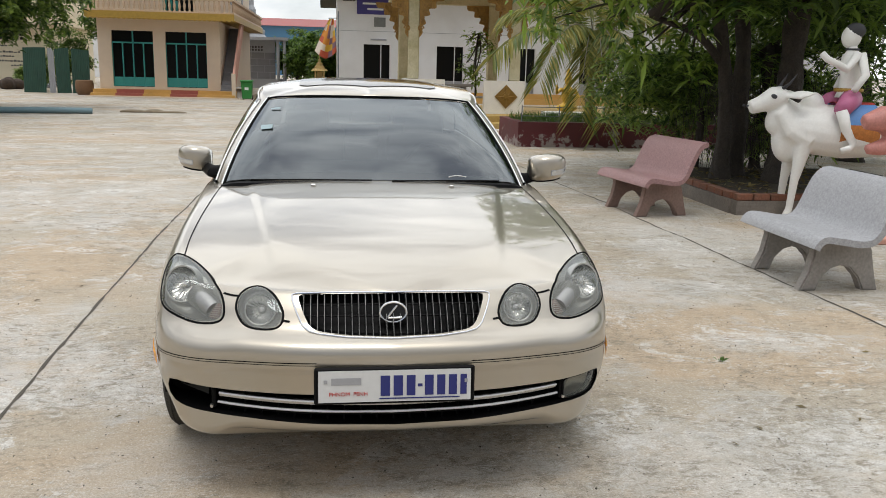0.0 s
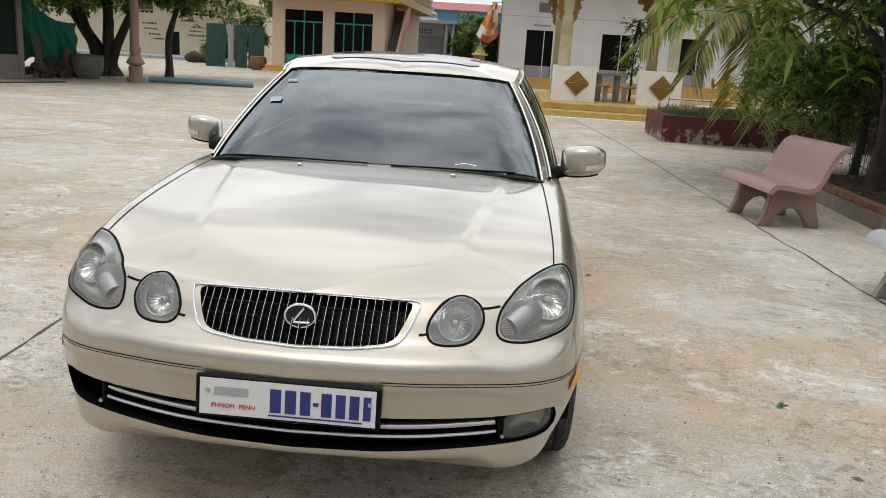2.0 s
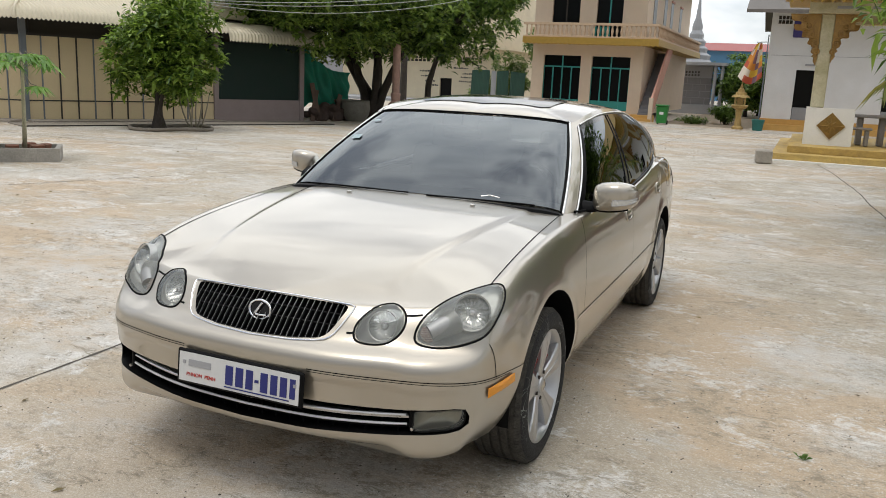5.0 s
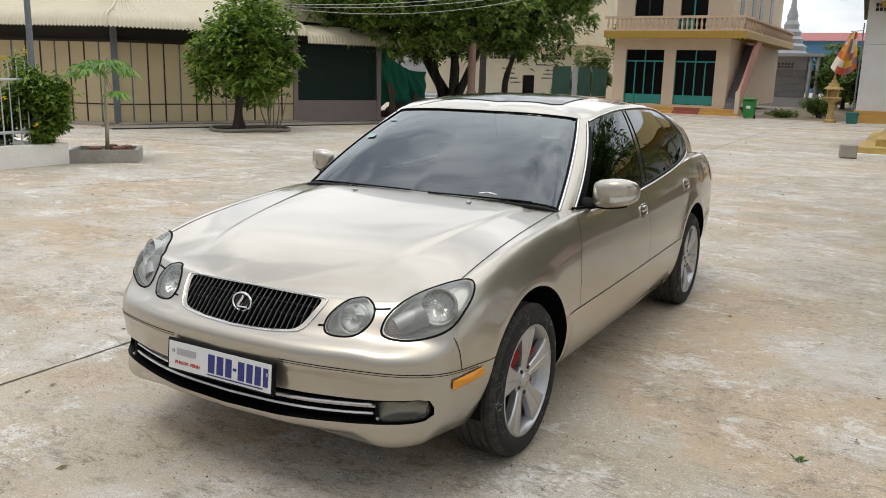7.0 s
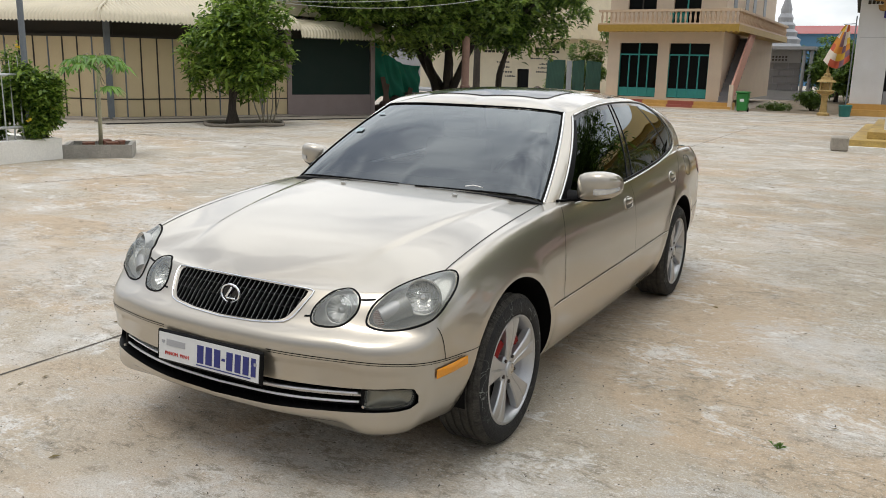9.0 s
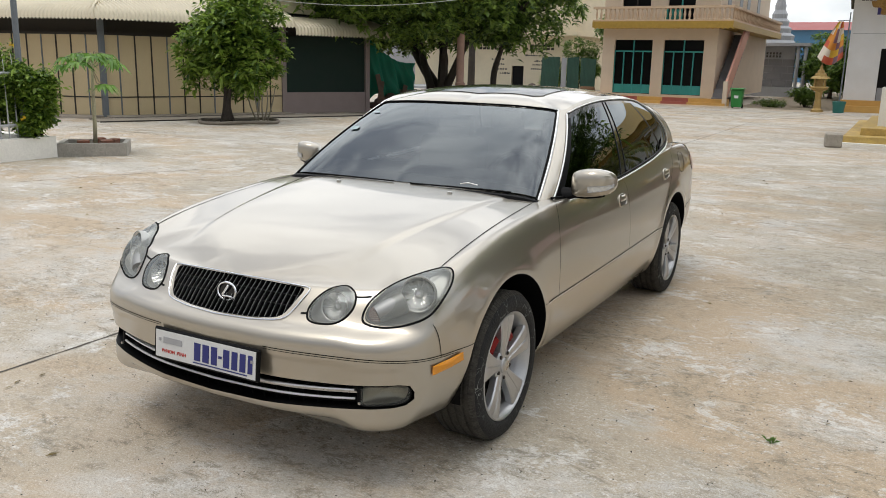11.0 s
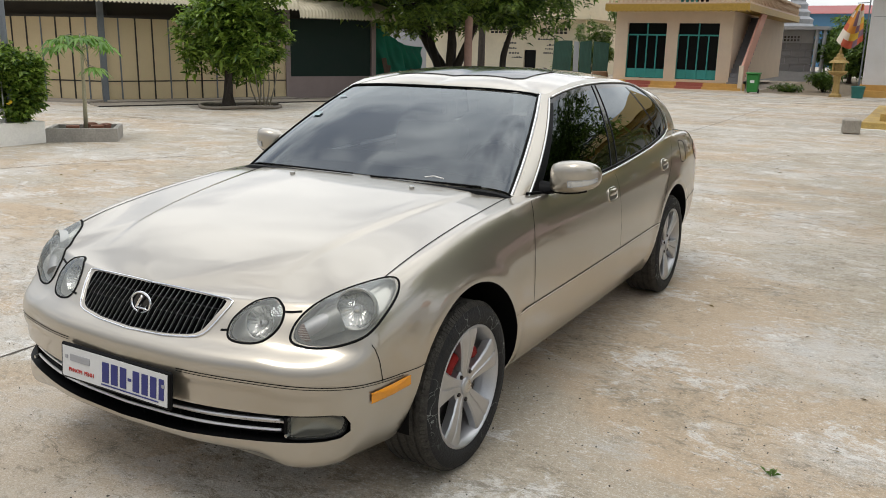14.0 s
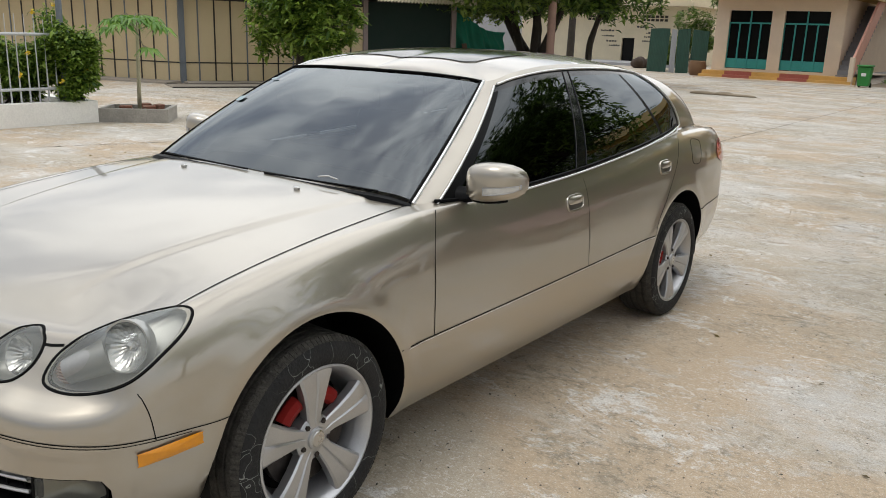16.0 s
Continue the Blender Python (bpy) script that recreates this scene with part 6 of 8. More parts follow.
for k, (dx, ln, tilt) in enumerate(((0.3, 1.0, 14), (0.55, 1.2, -8), (1.1, 0.9, 20))):
    solo("board", boxed((0, 0, ln / 2), (0.16, 0.03, ln), 0.004), mat("weathered board", (0.13, 0.085, 0.06), 0.9, var=0.4, scale=8), pose(-12.62 + dx * 0.47, 19.0 + dx * 0.88, 0, -10, tilt, 62), "weathered board leaning on the rubble", "board", "leaning boards")

# aged cream building with writing bars
mural = thing("corner_building", pose(-19, 45, 0), "aged cream building with overhanging upper floor and wall writing", "building")


def mpart(name, mat_, x0, x1, y0, y1, z0, z1, label="", parent=None):
    return part(name, spanned(x0 + 19, x1 + 19, y0 - 45, y1 - 45, z0, z1), mat_, parent or mural, label)


mpart("wall", MURALWALL, -26.5, -19.5, 45.0, 45.25, 0, 3.25)
mpart("wall", MURALWALL, -18.7, -15.6, 45.0, 45.25, 0, 3.25)
mpart("wall", MURALWALL, -19.5, -18.7, 45.0, 45.25, 1.45, 3.25)
# black sheet in place of the dark inside
mpart("doorway", DARKPANE, -19.5, -18.7, 45.15, 45.2, 0, 1.45)
mpart("side_wall", MURALWALL, -15.85, -15.6, 45.25, 54, 0, 3.25)
mpart("overhang", MURALWALL, -26.8, -14.9, 43.9, 54, 3.25, 3.45)
mpart("upper_wall", MURALWALL, -26.5, -15.1, 44.1, 54, 3.45, 6.6)
mpart("side_window", DARKPANE, -15.595, -15.58, 46.2, 46.8, 0.7, 1.7)
for x in (-21.8, -18.3):
    for i in range(6):
        for j in range(2):
            mpart("vent_block", BATTEN, x + i * 0.27, x + 0.2 + i * 0.27, 44.985, 45.0, 2.42 + j * 0.19, 2.56 + j * 0.19)
for x0, x1, z in ((-18.6, -17.7, 2.05), (-18.0, -17.0, 1.72), (-18.1, -17.3, 1.5), (-18.2, -16.8, 1.25), (-17.5, -16.9, 1.02), (-20.9, -20.1, 1.8), (-20.8, -20.0, 1.5), (-20.5, -19.8, 1.2), (-20.3, -19.7, 0.95)):
    rnd = random.Random(int(-x0 * 100))
    x = x0
    while x < x1:
        w = rnd.uniform(0.06, 0.16)
        mpart("wall_script_bar", INK, x, x + w, 44.985, 44.998, z, z + rnd.uniform(0.05, 0.11))
        x += w + rnd.uniform(0.03, 0.06)
mpart("pavement", PALEGREY, -27, -14.5, 41.0, 45.0, 0, 0.14, "raised pale pavement")
mpart("side_house", PALEGREY, -34, -26.6, 48, 54, 0, 3.4)

# grey pavilion and pale tower behind the house
gp = thing("grey_pavilion", pose(-4.8, 50, 0), "grey block pavilion with flat roof and columns", "building")


def gpart(name, mat_, x0, x1, y0, y1, z0, z1):
    return part(name, spanned(x0 + 4.8, x1 + 4.8, y0 - 50, y1 - 50, z0, z1), mat_, gp)


gpart("block_base", PALEGREY, -7.2, -3.2, 49.8, 53, 0, 0.55)
for j in range(4):
    for i in range(4):
        off = 0.32 if j % 2 else 0.0
        x0, x1 = max(-6.4 + i * 0.78 - off, -6.4), min(-6.4 + (i + 1) * 0.78 - 0.03 - off, -3.75)
        if x1 > x0 + 0.05:
            gpart("block", GREYBLOCK, x0, x1, 49.98, 50.2, 0.58 + j * 0.40, 0.95 + j * 0.40)
gpart("block_backing", PALEGREY, -6.4, -3.75, 50.02, 50.25, 0.5, 2.9)
gpart("vent_panel", PALEGREY, -6.1, -4.4, 49.95, 50.0, 2.20, 2.58)
for i in range(9):
    for j in range(2):
        gpart("vent_hole", INK if (i + j) % 9 == 8 else BATTEN, -6.04 + i * 0.18, -5.93 + i * 0.18, 49.94, 49.95, 2.25 + j * 0.17, 2.37 + j * 0.17)
gpart("roof_slab", PALEGREY, -6.6, -2.95, 49.5, 53, 2.9, 3.08)
for x in (-3.55, -3.15):
    part("column", cyl(bmesh.new(), (x + 4.8, -0.3, 0), (x + 4.8, -0.3, 2.9), 0.10, 0.10, 14), PALEGREY, gp, smooth=True)
tower = lathe(bmesh.new(), [(1.25, 0), (1.25, 3.3), (1.35, 3.35), (1.1, 3.6), (1.15, 3.9), (0.85, 4.1), (0.9, 4.4), (0.65, 4.6), (0.7, 4.9), (0.5, 5.1), (0.52, 5.4), (0.36, 5.7), (0.38, 6.0), (0.2, 6.6), (0.06, 8.0)], 12)
solo("stupa_tower", tower, PALEGREY, pose(-6.4, 62, 0), "pale grey tiered stupa tower", "tower", smooth=20)
far = thing("far_building", pose(-5, 110, 0), "distant blue sheet building with a red roof", "building")
part("wall", spanned(-12, 6, 0, 14, 0, 6.4), FARBLUE, far)
bm = bmesh.new()
prism(bm, [(-0.6, 6.3), (7, 7.6), (14.6, 6.3)], 19, "X", -12.6)
part("roof", bm, FARRED, far)
far2 = thing("far_house", pose(-22, 72, 0), "distant white house with a red roof", "house")
part("wall", spanned(-6, 5, 0, 9, 0, 6.0), WHITEWASH, far2)
bm = bmesh.new()
prism(bm, [(-0.5, 6.0), (4.5, 8.2), (9.5, 6.0)], 12, "X", -6.5)
part("roof", bm, FARRED, far2)
for k in range(4):
    part("window", spanned(-5 + k * 2.5, -3.6 + k * 2.5, -0.02, 0, 3.2, 5.2), DARKPANE, far2)

# green sheet fence
for i, (x0, x1, tilt) in enumerate(((-13.7, -12.75, 2), (-12.62, -12.35, 0), (-12.3, -11.7, -1), (-11.65, -10.9, 1))):
    bm = bmesh.new()
    n = int((x1 - x0) / 0.02)
    rows = []
    for k in range(n + 1):
        x = (x1 - x0) * k / n
        y = 0.012 * math.cos(2 * math.pi * x / 0.076)
        rows.append([bm.verts.new((x, y, 0)), bm.verts.new((x + 0.01 * tilt, y, 1.92 + 0.05 * math.sin(i * 3 + x * 2)))])
    for a, b in zip(rows, rows[1:]):
        bm.faces.new((a[0], b[0], b[1], a[1]))
    solo("fence_sheet", bm, PALEGREY if i == 1 else FENCEGREEN, pose(x0, 35.6, 0, 0, tilt * 0.6, 0), "green corrugated fence sheet standing on the yard" if i != 1 else "grey corrugated fence sheet", "fence", "fence sheets", smooth="all")

# slab joints and cracks
CRACK = mat("crack grime", (0.10, 0.085, 0.065), 0.9, var=0.4, scale=6)


def crack(pts, width, wob, seed):
    rnd = random.Random(seed)
    p = resample(pts, max(12, int(sum(math.dist(a, b) for a, b in zip(pts, pts[1:])) / 0.09)))
    bm = bmesh.new()
    prev = None
    ox = 0.0
    for i, q in enumerate(p):
        t = p[min(i + 1, len(p) - 1)] - p[max(i - 1, 0)]
        n = Vector((-t[1], t[0], 0)).normalized()
        ox = 0.8 * ox + rnd.uniform(-wob, wob)
        w = width * rnd.uniform(0.35, 1.2)
        c = Vector((q[0], q[1], 0.002)) + n * ox
        row = (bm.verts.new(c - n * w / 2), bm.verts.new(c + n * w / 2))
        if prev:
            bm.faces.new((prev[0], prev[1], row[1], row[0]))
        prev = row
    solo("slab_joint", bm, CRACK, Matrix.Identity(4), "dark crack along a concrete slab joint", "crack", kind="structure")


crack([(-1.63, -3.5), (-1.65, 0.3), (-1.70, 1.6), (-1.77, 4.0), (-1.76, 9.0), (-1.8, 24)], 0.022, 0.004, 1)
crack([(3.35, -1.0), (3.28, 1.2), (3.17, 3.1), (3.06, 4.5), (3.06, 5.6), (2.92, 7.3), (2.65, 12.3), (2.3, 15.6), (2.1, 17.2)], 0.024, 0.010, 2)
crack([(-7.5, 3.4), (-6.1, 7.0), (-5.0, 10.0)], 0.02, 0.006, 3)
crack([(-15.5, 9.4), (-10.6, 9.1), (-8.0, 9.3)], 0.03, 0.006, 4)
crack([(-12, 9.15), (-10.4, 11.0), (-9.0, 13.5)], 0.025, 0.006, 5)
crack([(-14, 16.0), (-7, 16.6), (-1.8, 17.0)], 0.03, 0.006, 6)
crack([(-9, 27), (0, 28), (4, 28.4)], 0.07, 0.02, 7)
crack([(-9, 21.8), (0, 22.6), (1, 22.8)], 0.04, 0.01, 8)
crack([(-10, 24.5), (-3, 25.2), (3, 25.9)], 0.06, 0.03, 9)
crack([(-8, 29.6), (-1, 30.0), (3.5, 30.6)], 0.14, 0.05, 10)
crack([(-9, 30.6), (-3, 31.0), (1.5, 31.2)], 0.10, 0.05, 11)
crack([(-5, 26.6), (0, 26.9), (2, 27.3)], 0.12, 0.06, 12)
DIRT = mat("trodden earth", (0.30, 0.24, 0.165), 0.95, var=0.35, scale=1.5)
bm = bmesh.new()
vs = [bm.verts.new((x, y, 0.006)) for x, y in ((-4.0, 33.4), (-2.2, 32.9), (-0.4, 33.2), (-0.2, 36), (0, 60), (-8, 70), (-4.0, 50))]
bm.faces.new(vs)
solo("earth_patch", bm, DIRT, Matrix.Identity(4), "bare brown earth beside the house", "ground", kind="structure")

# ---- plants ----
BARK = mat("dark bark", (0.072, 0.058, 0.046), 0.9, var=0.45, scale=7, fine=40, bump=0.9, depth=0.03, col2=(0.035, 0.029, 0.024))
BARKPALE = mat("pale stem", (0.30, 0.27, 0.20), 0.8, var=0.3, scale=8)
MANGO = leafmat("mango leaves", (0.022, 0.060, 0.013), (0.22, 0.34, 0.06))
MANGOLIGHT = leafmat("young leaves", (0.035, 0.090, 0.012), (0.31, 0.44, 0.07))
DARKLEAF = leafmat("dense dark leaves", (0.03, 0.075, 0.016), (0.30, 0.42, 0.08))
PALMLEAF = leafmat("palm leaflets", (0.08, 0.15, 0.03), (0.40, 0.34, 0.08))
PAPAYALEAF = leafmat("papaya leaves", (0.10, 0.23, 0.04), (0.24, 0.40, 0.08))
GRASS = leafmat("grass blades", (0.05, 0.12, 0.02), (0.13, 0.22, 0.05))
DRYLEAF = leafmat("fallen leaves", (0.10, 0.07, 0.03), (0.28, 0.22, 0.08))


def leaves(base, ways, length, width, rng, droop=0.3):
    """Folded leaf blades from base points along ways: arrays (n, 3)."""
    n = len(base)
    ways = ways / np.linalg.norm(ways, axis=1)[:, None]
    up = np.tile([0.0, 0, 1], (n, 1)) + rng.normal(0, 0.35, (n, 3))
    side = np.cross(ways, up)
    side /= np.linalg.norm(side, axis=1)[:, None] + 1e-9
    nor = np.cross(side, ways)
    L = length * rng.uniform(0.65, 1.15, n)[:, None]
    W = width * rng.uniform(0.75, 1.2, n)[:, None]
    tip = base + ways * L + np.array([0, 0, -1.0]) * L * droop
    mid = base + ways * L * 0.5 + np.array([0, 0, -1.0]) * L * droop * 0.25
    a, b = mid + side * W / 2 + nor * W * 0.15, mid - side * W / 2 + nor * W * 0.15
    v = np.stack([base, a, tip, b, mid], 1).reshape(-1, 3)
    k = np.arange(n)[:, None] * 5
    f = np.concatenate([k + [0, 1, 4], k + [1, 2, 4], k + [2, 3, 4], k + [3, 0, 4]])
    return v, f


def leaf_part(name, v, f, m, parent=None, label="", kind=""):
    me = bpy.data.meshes.new(name)
    me.from_pydata(v.tolist(), [], f.tolist())
    me.materials.append(m)
    ob = new(name, me)
    ob.parent = parent
    return tagged(ob, label, kind=kind)


def whorls(centres, per, length, width, rng, droop=0.35, spread=0.05, flat=0.4):
    """Tufts of leaves round twig ends."""
    n = len(centres)
    base = np.repeat(centres, per, 0) + rng.normal(0, spread, (n * per, 3))
    ways = rng.normal(0, 1, (n * per, 3))
    ways[:, 2] = ways[:, 2] * flat + 0.15
    return leaves(base, ways, length, width, rng, droop)


def crown_points(n, centre, radii, rng, hollow=0.55, lumps=9, low=-1.0):
    """Twig ends in an uneven crown: lumps round a middle."""
    c = rng.normal(0, 1, (lumps, 3))
    c /= np.linalg.norm(c, axis=1)[:, None]
    c *= rng.uniform(0.35, 0.72, lumps)[:, None]
    c[:, 2] = np.maximum(c[:, 2], low * 0.7)
    pick = rng.integers(0, lumps, n)
    d = rng.normal(0, 1, (n, 3))
    d /= np.linalg.norm(d, axis=1)[:, None]
    r = (hollow + (1 - hollow) * rng.uniform(0, 1, n) ** 0.6) * rng.uniform(0.30, 0.46, lumps)[pick]
    p = c[pick] + d * r[:, None]
    p[:, 2] = np.maximum(p[:, 2], low + rng.uniform(0, 0.25, n))
    return np.array(centre) + p * np.array(radii), np.array(centre) + c * np.array(radii)


def limb(bm, a, b, r0, r1, rnd, bend=0.15, n=6):
    a, b = Vector(a), Vector(b)
    L = (b - a).length
    off = Vector((rnd.uniform(-1, 1), rnd.uniform(-1, 1), rnd.uniform(-0.2, 0.6))) * L * bend
    pts = [a + (b - a) * t + off * math.sin(math.pi * t) for t in np.linspace(0, 1, n)]
    tube(bm, pts, [r0 + (r1 - r0) * t for t in np.linspace(0, 1, n)], 8)
    return pts


def k_off(at):
    return at[0] * 3.1 + at[1] * 1.7


def tree(name, at, label, trunks, centre, radii, n, per, leaf, material, seed, lumps=10, low=-1.0, group="", twigs=14):
    """trunks: lists of (x, y, z, radius) relative to the foot."""
    rng, rnd = np.random.default_rng(seed), random.Random(seed)
    t = thing(name, pose(*at), label, "tree", group)
    pts, hubs = crown_points(n, centre, radii, rng, lumps=lumps, low=low)
    tips = []
    for k, tr in enumerate(trunks):
        p = smooth_curve(tr, 14)
        bm = bmesh.new()
        tube(bm, [q[:3] for q in p], [q[3] for q in p], 16)
        for v in bm.verts:
            # gnarled outline: slow bends, knots and ribs
            q = min(p, key=lambda e: abs(e[2] - v.co.z))
            out = v.co - Vector(q[:3])
            a = math.atan2(out.y, out.x)
            k = noise.noise(Vector((math.cos(a) * 0.9 + seed, math.sin(a) * 0.9 + k_off(at), v.co.z * 2.2))) * 0.30 + 0.10 * math.sin(5 * a + v.co.z * 3)
            foot = 0.35 * max(0.0, 1 - v.co.z / 0.35) ** 2
            v.co += Vector((out.x, out.y, 0)) * (k + foot)
            v.co.x += 0.05 * noise.noise(Vector((seed, k_off(at) + 7 * len(tips), v.co.z * 0.9)))
            v.co.y += 0.05 * noise.noise(Vector((seed + 9, k_off(at) + 7 * len(tips), v.co.z * 0.9)))
        part("trunk", bm, BARK, t, smooth="all")
        tips.append(Vector(tr[-1][:3]))
    bm = bmesh.new()
    for h in hubs:
        tip = min(tips, key=lambda q: (q - Vector(h)).length)
        ps = limb(bm, tip, h, 0.05 * min(radii[0], 2.4) / 1.5, 0.015, rnd)
        for _ in range(max(1, twigs // lumps + 1)):
            e = pts[rnd.randrange(n)]
            if (Vector(e) - Vector(h)).length < max(radii) * 0.7:
                limb(bm, h, e, 0.014, 0.005, rnd, 0.1, 4)
    part("branches", bm, BARK, t, smooth="all", kind="stuff")
    v, f = whorls(pts, per, leaf[0], leaf[1], rng)
    leaf_part("crown", v, f, material, t, kind="stuff")
    return t


tree("mango_tree", (-12.6, 12.6, 0), "small round mango tree with light green leaves in a ring bed",
     [[(0, 0, 0, 0.13), (0.02, 0.0, 0.4, 0.10), (0.0, 0.05, 0.9, 0.08), (0.05, 0, 1.5, 0.05)], [(0.05, -0.1, 0, 0.07), (0.2, -0.15, 0.5, 0.05), (0.3, -0.1, 1.2, 0.03)]],
     (0.10, 0, 1.95), (1.50, 1.50, 1.75), 1150, 10, (0.235, 0.088), MANGOLIGHT, 11, lumps=30, low=-0.9)
ring = [(0.75 * math.cos(a) * 1.3, 0.75 * math.sin(a), 0.05 + 0.02 * math.sin(3 * a)) for a in np.linspace(0, 2 * math.pi, 30, endpoint=False)]
solo("ring_bed", tube(bmesh.new(), ring, 0.045, 8, closed=True), mat("dirty kerb", (0.22, 0.19, 0.15), 0.9, var=0.35), pose(-12.3, 12.7, 0, 0, 0, 60), "low concrete ring round a tree foot", "kerb", smooth="all")
rng = np.random.default_rng(5)
rnd = random.Random(5)
st = thing("sapling_clump", pose(-12.0, 13.2, 0), "clump of thin pale saplings beside the mango tree", "shrub")
ends = []
for k in range(6):
    a = rnd.uniform(0, 6.28)
    bm = bmesh.new()
    e = (0.35 * math.cos(a), 0.35 * math.sin(a), rnd.uniform(0.9, 1.4))
    limb(bm, (0.12 * math.cos(a), 0.12 * math.sin(a), 0), e, 0.022, 0.010, rnd, 0.12)
    part("stem", bm, BARKPALE, st, smooth="all")
    ends.append(e)
v, f = whorls(np.array(ends), 16, 0.14, 0.045, rng)
leaf_part("leaves", v, f, MANGOLIGHT, st, kind="stuff")

big_trunks = [[(0, 0, 0, 0.34), (0.02, 0, 0.35, 0.27), (-0.25, 0.05, 0.9, 0.20), (-1.0, 0, 2.0, 0.13), (-1.7, 0, 3.2, 0.08)],
              [(0.1, 0.1, 0, 0.30), (0.12, 0.1, 0.7, 0.20), (0.1, 0.1, 1.6, 0.15), (-0.1, 0.3, 3.2, 0.08)],
              [(0.15, 0, 0, 0.28), (0.3, -0.05, 0.6, 0.17), (0.75, -0.1, 1.5, 0.12), (1.3, -0.1, 2.6, 0.08)],
              [(-0.1, -0.1, 0, 0.26), (-0.15, -0.15, 0.6, 0.16), (-0.55, -0.2, 1.7, 0.11), (-0.8, -0.3, 3.0, 0.07)],
              [(0.05, -0.15, 0, 0.22), (0.2, -0.2, 0.8, 0.13), (0.4, -0.35, 1.8, 0.10), (0.6, -0.6, 3.0, 0.06)]]
tree("old_tree", (-12.2, 22.7, 0), "old spreading tree with many dark stems and dense leaves", big_trunks, (-1.2, -1.9, 3.9), (5.8, 4.9, 2.7), 4800, 11, (0.26, 0.115), DARKLEAF, 21, lumps=34, low=-0.75, twigs=40)
tree("leaning_tree", (-10.35, 23.2, 0), "slim dark-stemmed tree with drooping leaves",
     [[(0, 0, 0, 0.13), (0.02, 0, 0.6, 0.11), (0.05, 0, 1.3, 0.10), (0.25, 0.05, 2.0, 0.08), (0.6, 0, 3.0, 0.05)]], (1.0, 0.2, 3.5), (3.2, 2.5, 1.8), 1500, 11, (0.27, 0.10), MANGO, 31, lumps=16, low=-0.9, twigs=20)
# stump of a dark pole between the trees
solo("dark_post", cyl(bmesh.new(), (0, 0, 0), (0.02, 0, 2.6), 0.16, 0.13, 14), BARK, pose(-13.9, 28.5, 0), "dark round timber post", "post", smooth=True)

# right-hand garden: two mango trunks over a raised bed
tree("shade_tree", (5.15, 7.3, 0.1), "large mango tree shading a raised brick bed",
     [[(0, 0, 0, 0.12), (-0.02, 0.05, 0.7, 0.095), (-0.08, 0.05, 1.5, 0.085), (-0.25, 0.1, 2.4, 0.08), (-0.4, 0.2, 3.4, 0.06)],
      [(0.62, -0.40, 0, 0.19), (0.64, -0.38, 0.8, 0.155), (0.66, -0.36, 1.6, 0.15), (0.75, -0.3, 2.6, 0.13), (0.9, -0.2, 3.8, 0.09)],
      [(0.35, 0.35, 0, 0.13), (0.33, 0.38, 0.9, 0.12), (0.3, 0.4, 1.8, 0.10), (0.2, 0.6, 3.2, 0.06)],
      [(-0.1, 0.1, 1.6, 0.06), (-0.6, -0.1, 1.95, 0.045), (-1.3, -0.3, 2.15, 0.03)]],
     (0.7, 0.2, 4.0), (4.0, 3.8, 2.3), 3900, 10, (0.27, 0.070), MANGO, 41, lumps=44, low=-0.85, twigs=60)
rng = np.random.default_rng(42)
rnd = random.Random(42)
ov = thing("hanging_branch", pose(3.85, 7.2, 2.35), "leafy mango branch hanging over the yard", "branch")
ends = []
bm = bmesh.new()
for k, e in enumerate(((-1.2, 0.3, 0.15), (-0.9, 0.9, 0.35), (-0.6, 0.2, 0.5), (-1.0, -0.3, 0.45), (-0.3, 0.6, -0.1), (-1.35, 0.8, 0.1), (-0.55, -0.5, 0.1), (-0.2, -0.2, -0.35), (-1.5, -0.2, 0.3), (-0.8, -0.8, 0.5), (-0.3, -1.0, 0.3), (0.2, -0.9, 0.0), (-1.2, 0.1, -0.15), (0.1, 0.3, -0.5), (0.4, -0.2, -0.4), (0.8, 0.3, -0.6))):
    limb(bm, (0.75, -0.1, 0.25), e, 0.03, 0.008, rnd, 0.12)
    for _ in range(4):
        ends.append(np.array(e) + rng.normal(0, 0.16, 3))
part("twigs", bm, BARK, ov, smooth="all", kind="stuff")
v, f = whorls(np.array(ends), 12, 0.27, 0.066, rng, 0.5)
leaf_part("leaves", v, f, MANGOLIGHT, ov, kind="stuff")
# understorey behind the bench
tree("understorey", (5.6, 9.2, 0), "dark shrubs and hanging roots under the shade tree", [[(0, 0, 0, 0.06), (0.05, 0, 0.8, 0.05), (0, 0.1, 1.6, 0.03)], [(1.2, 0.3, 0, 0.08), (1.2, 0.3, 1.0, 0.06), (1.3, 0.3, 2.0, 0.04)]],
     (0.9, 0.3, 1.3), (2.8, 1.6, 1.35), 1500, 10, (0.22, 0.05), DARKLEAF, 51, lumps=18, low=-0.95)
tree("garden_tree", (9.5, 11.0, 0), "dense garden tree behind the statues", [[(0, 0, 0, 0.2), (0.05, 0, 1.2, 0.16), (0, 0.1, 2.6, 0.1)]],
     (0, 0, 2.8), (3.4, 2.8, 2.7), 1500, 10, (0.26, 0.07), MANGO, 52, lumps=24, low=-0.95)

tree("garden_tree", (10.6, 1.4, 0), "broad garden tree beside the yard, mirrored in the car windows", [[(0, 0, 0, 0.2), (0.05, 0, 1.2, 0.16), (0, 0.1, 2.6, 0.1)]],
     (-0.2, 0.2, 3.7), (3.6, 4.0, 2.7), 620, 10, (0.30, 0.08), MANGO, 53, lumps=26, low=-0.85)


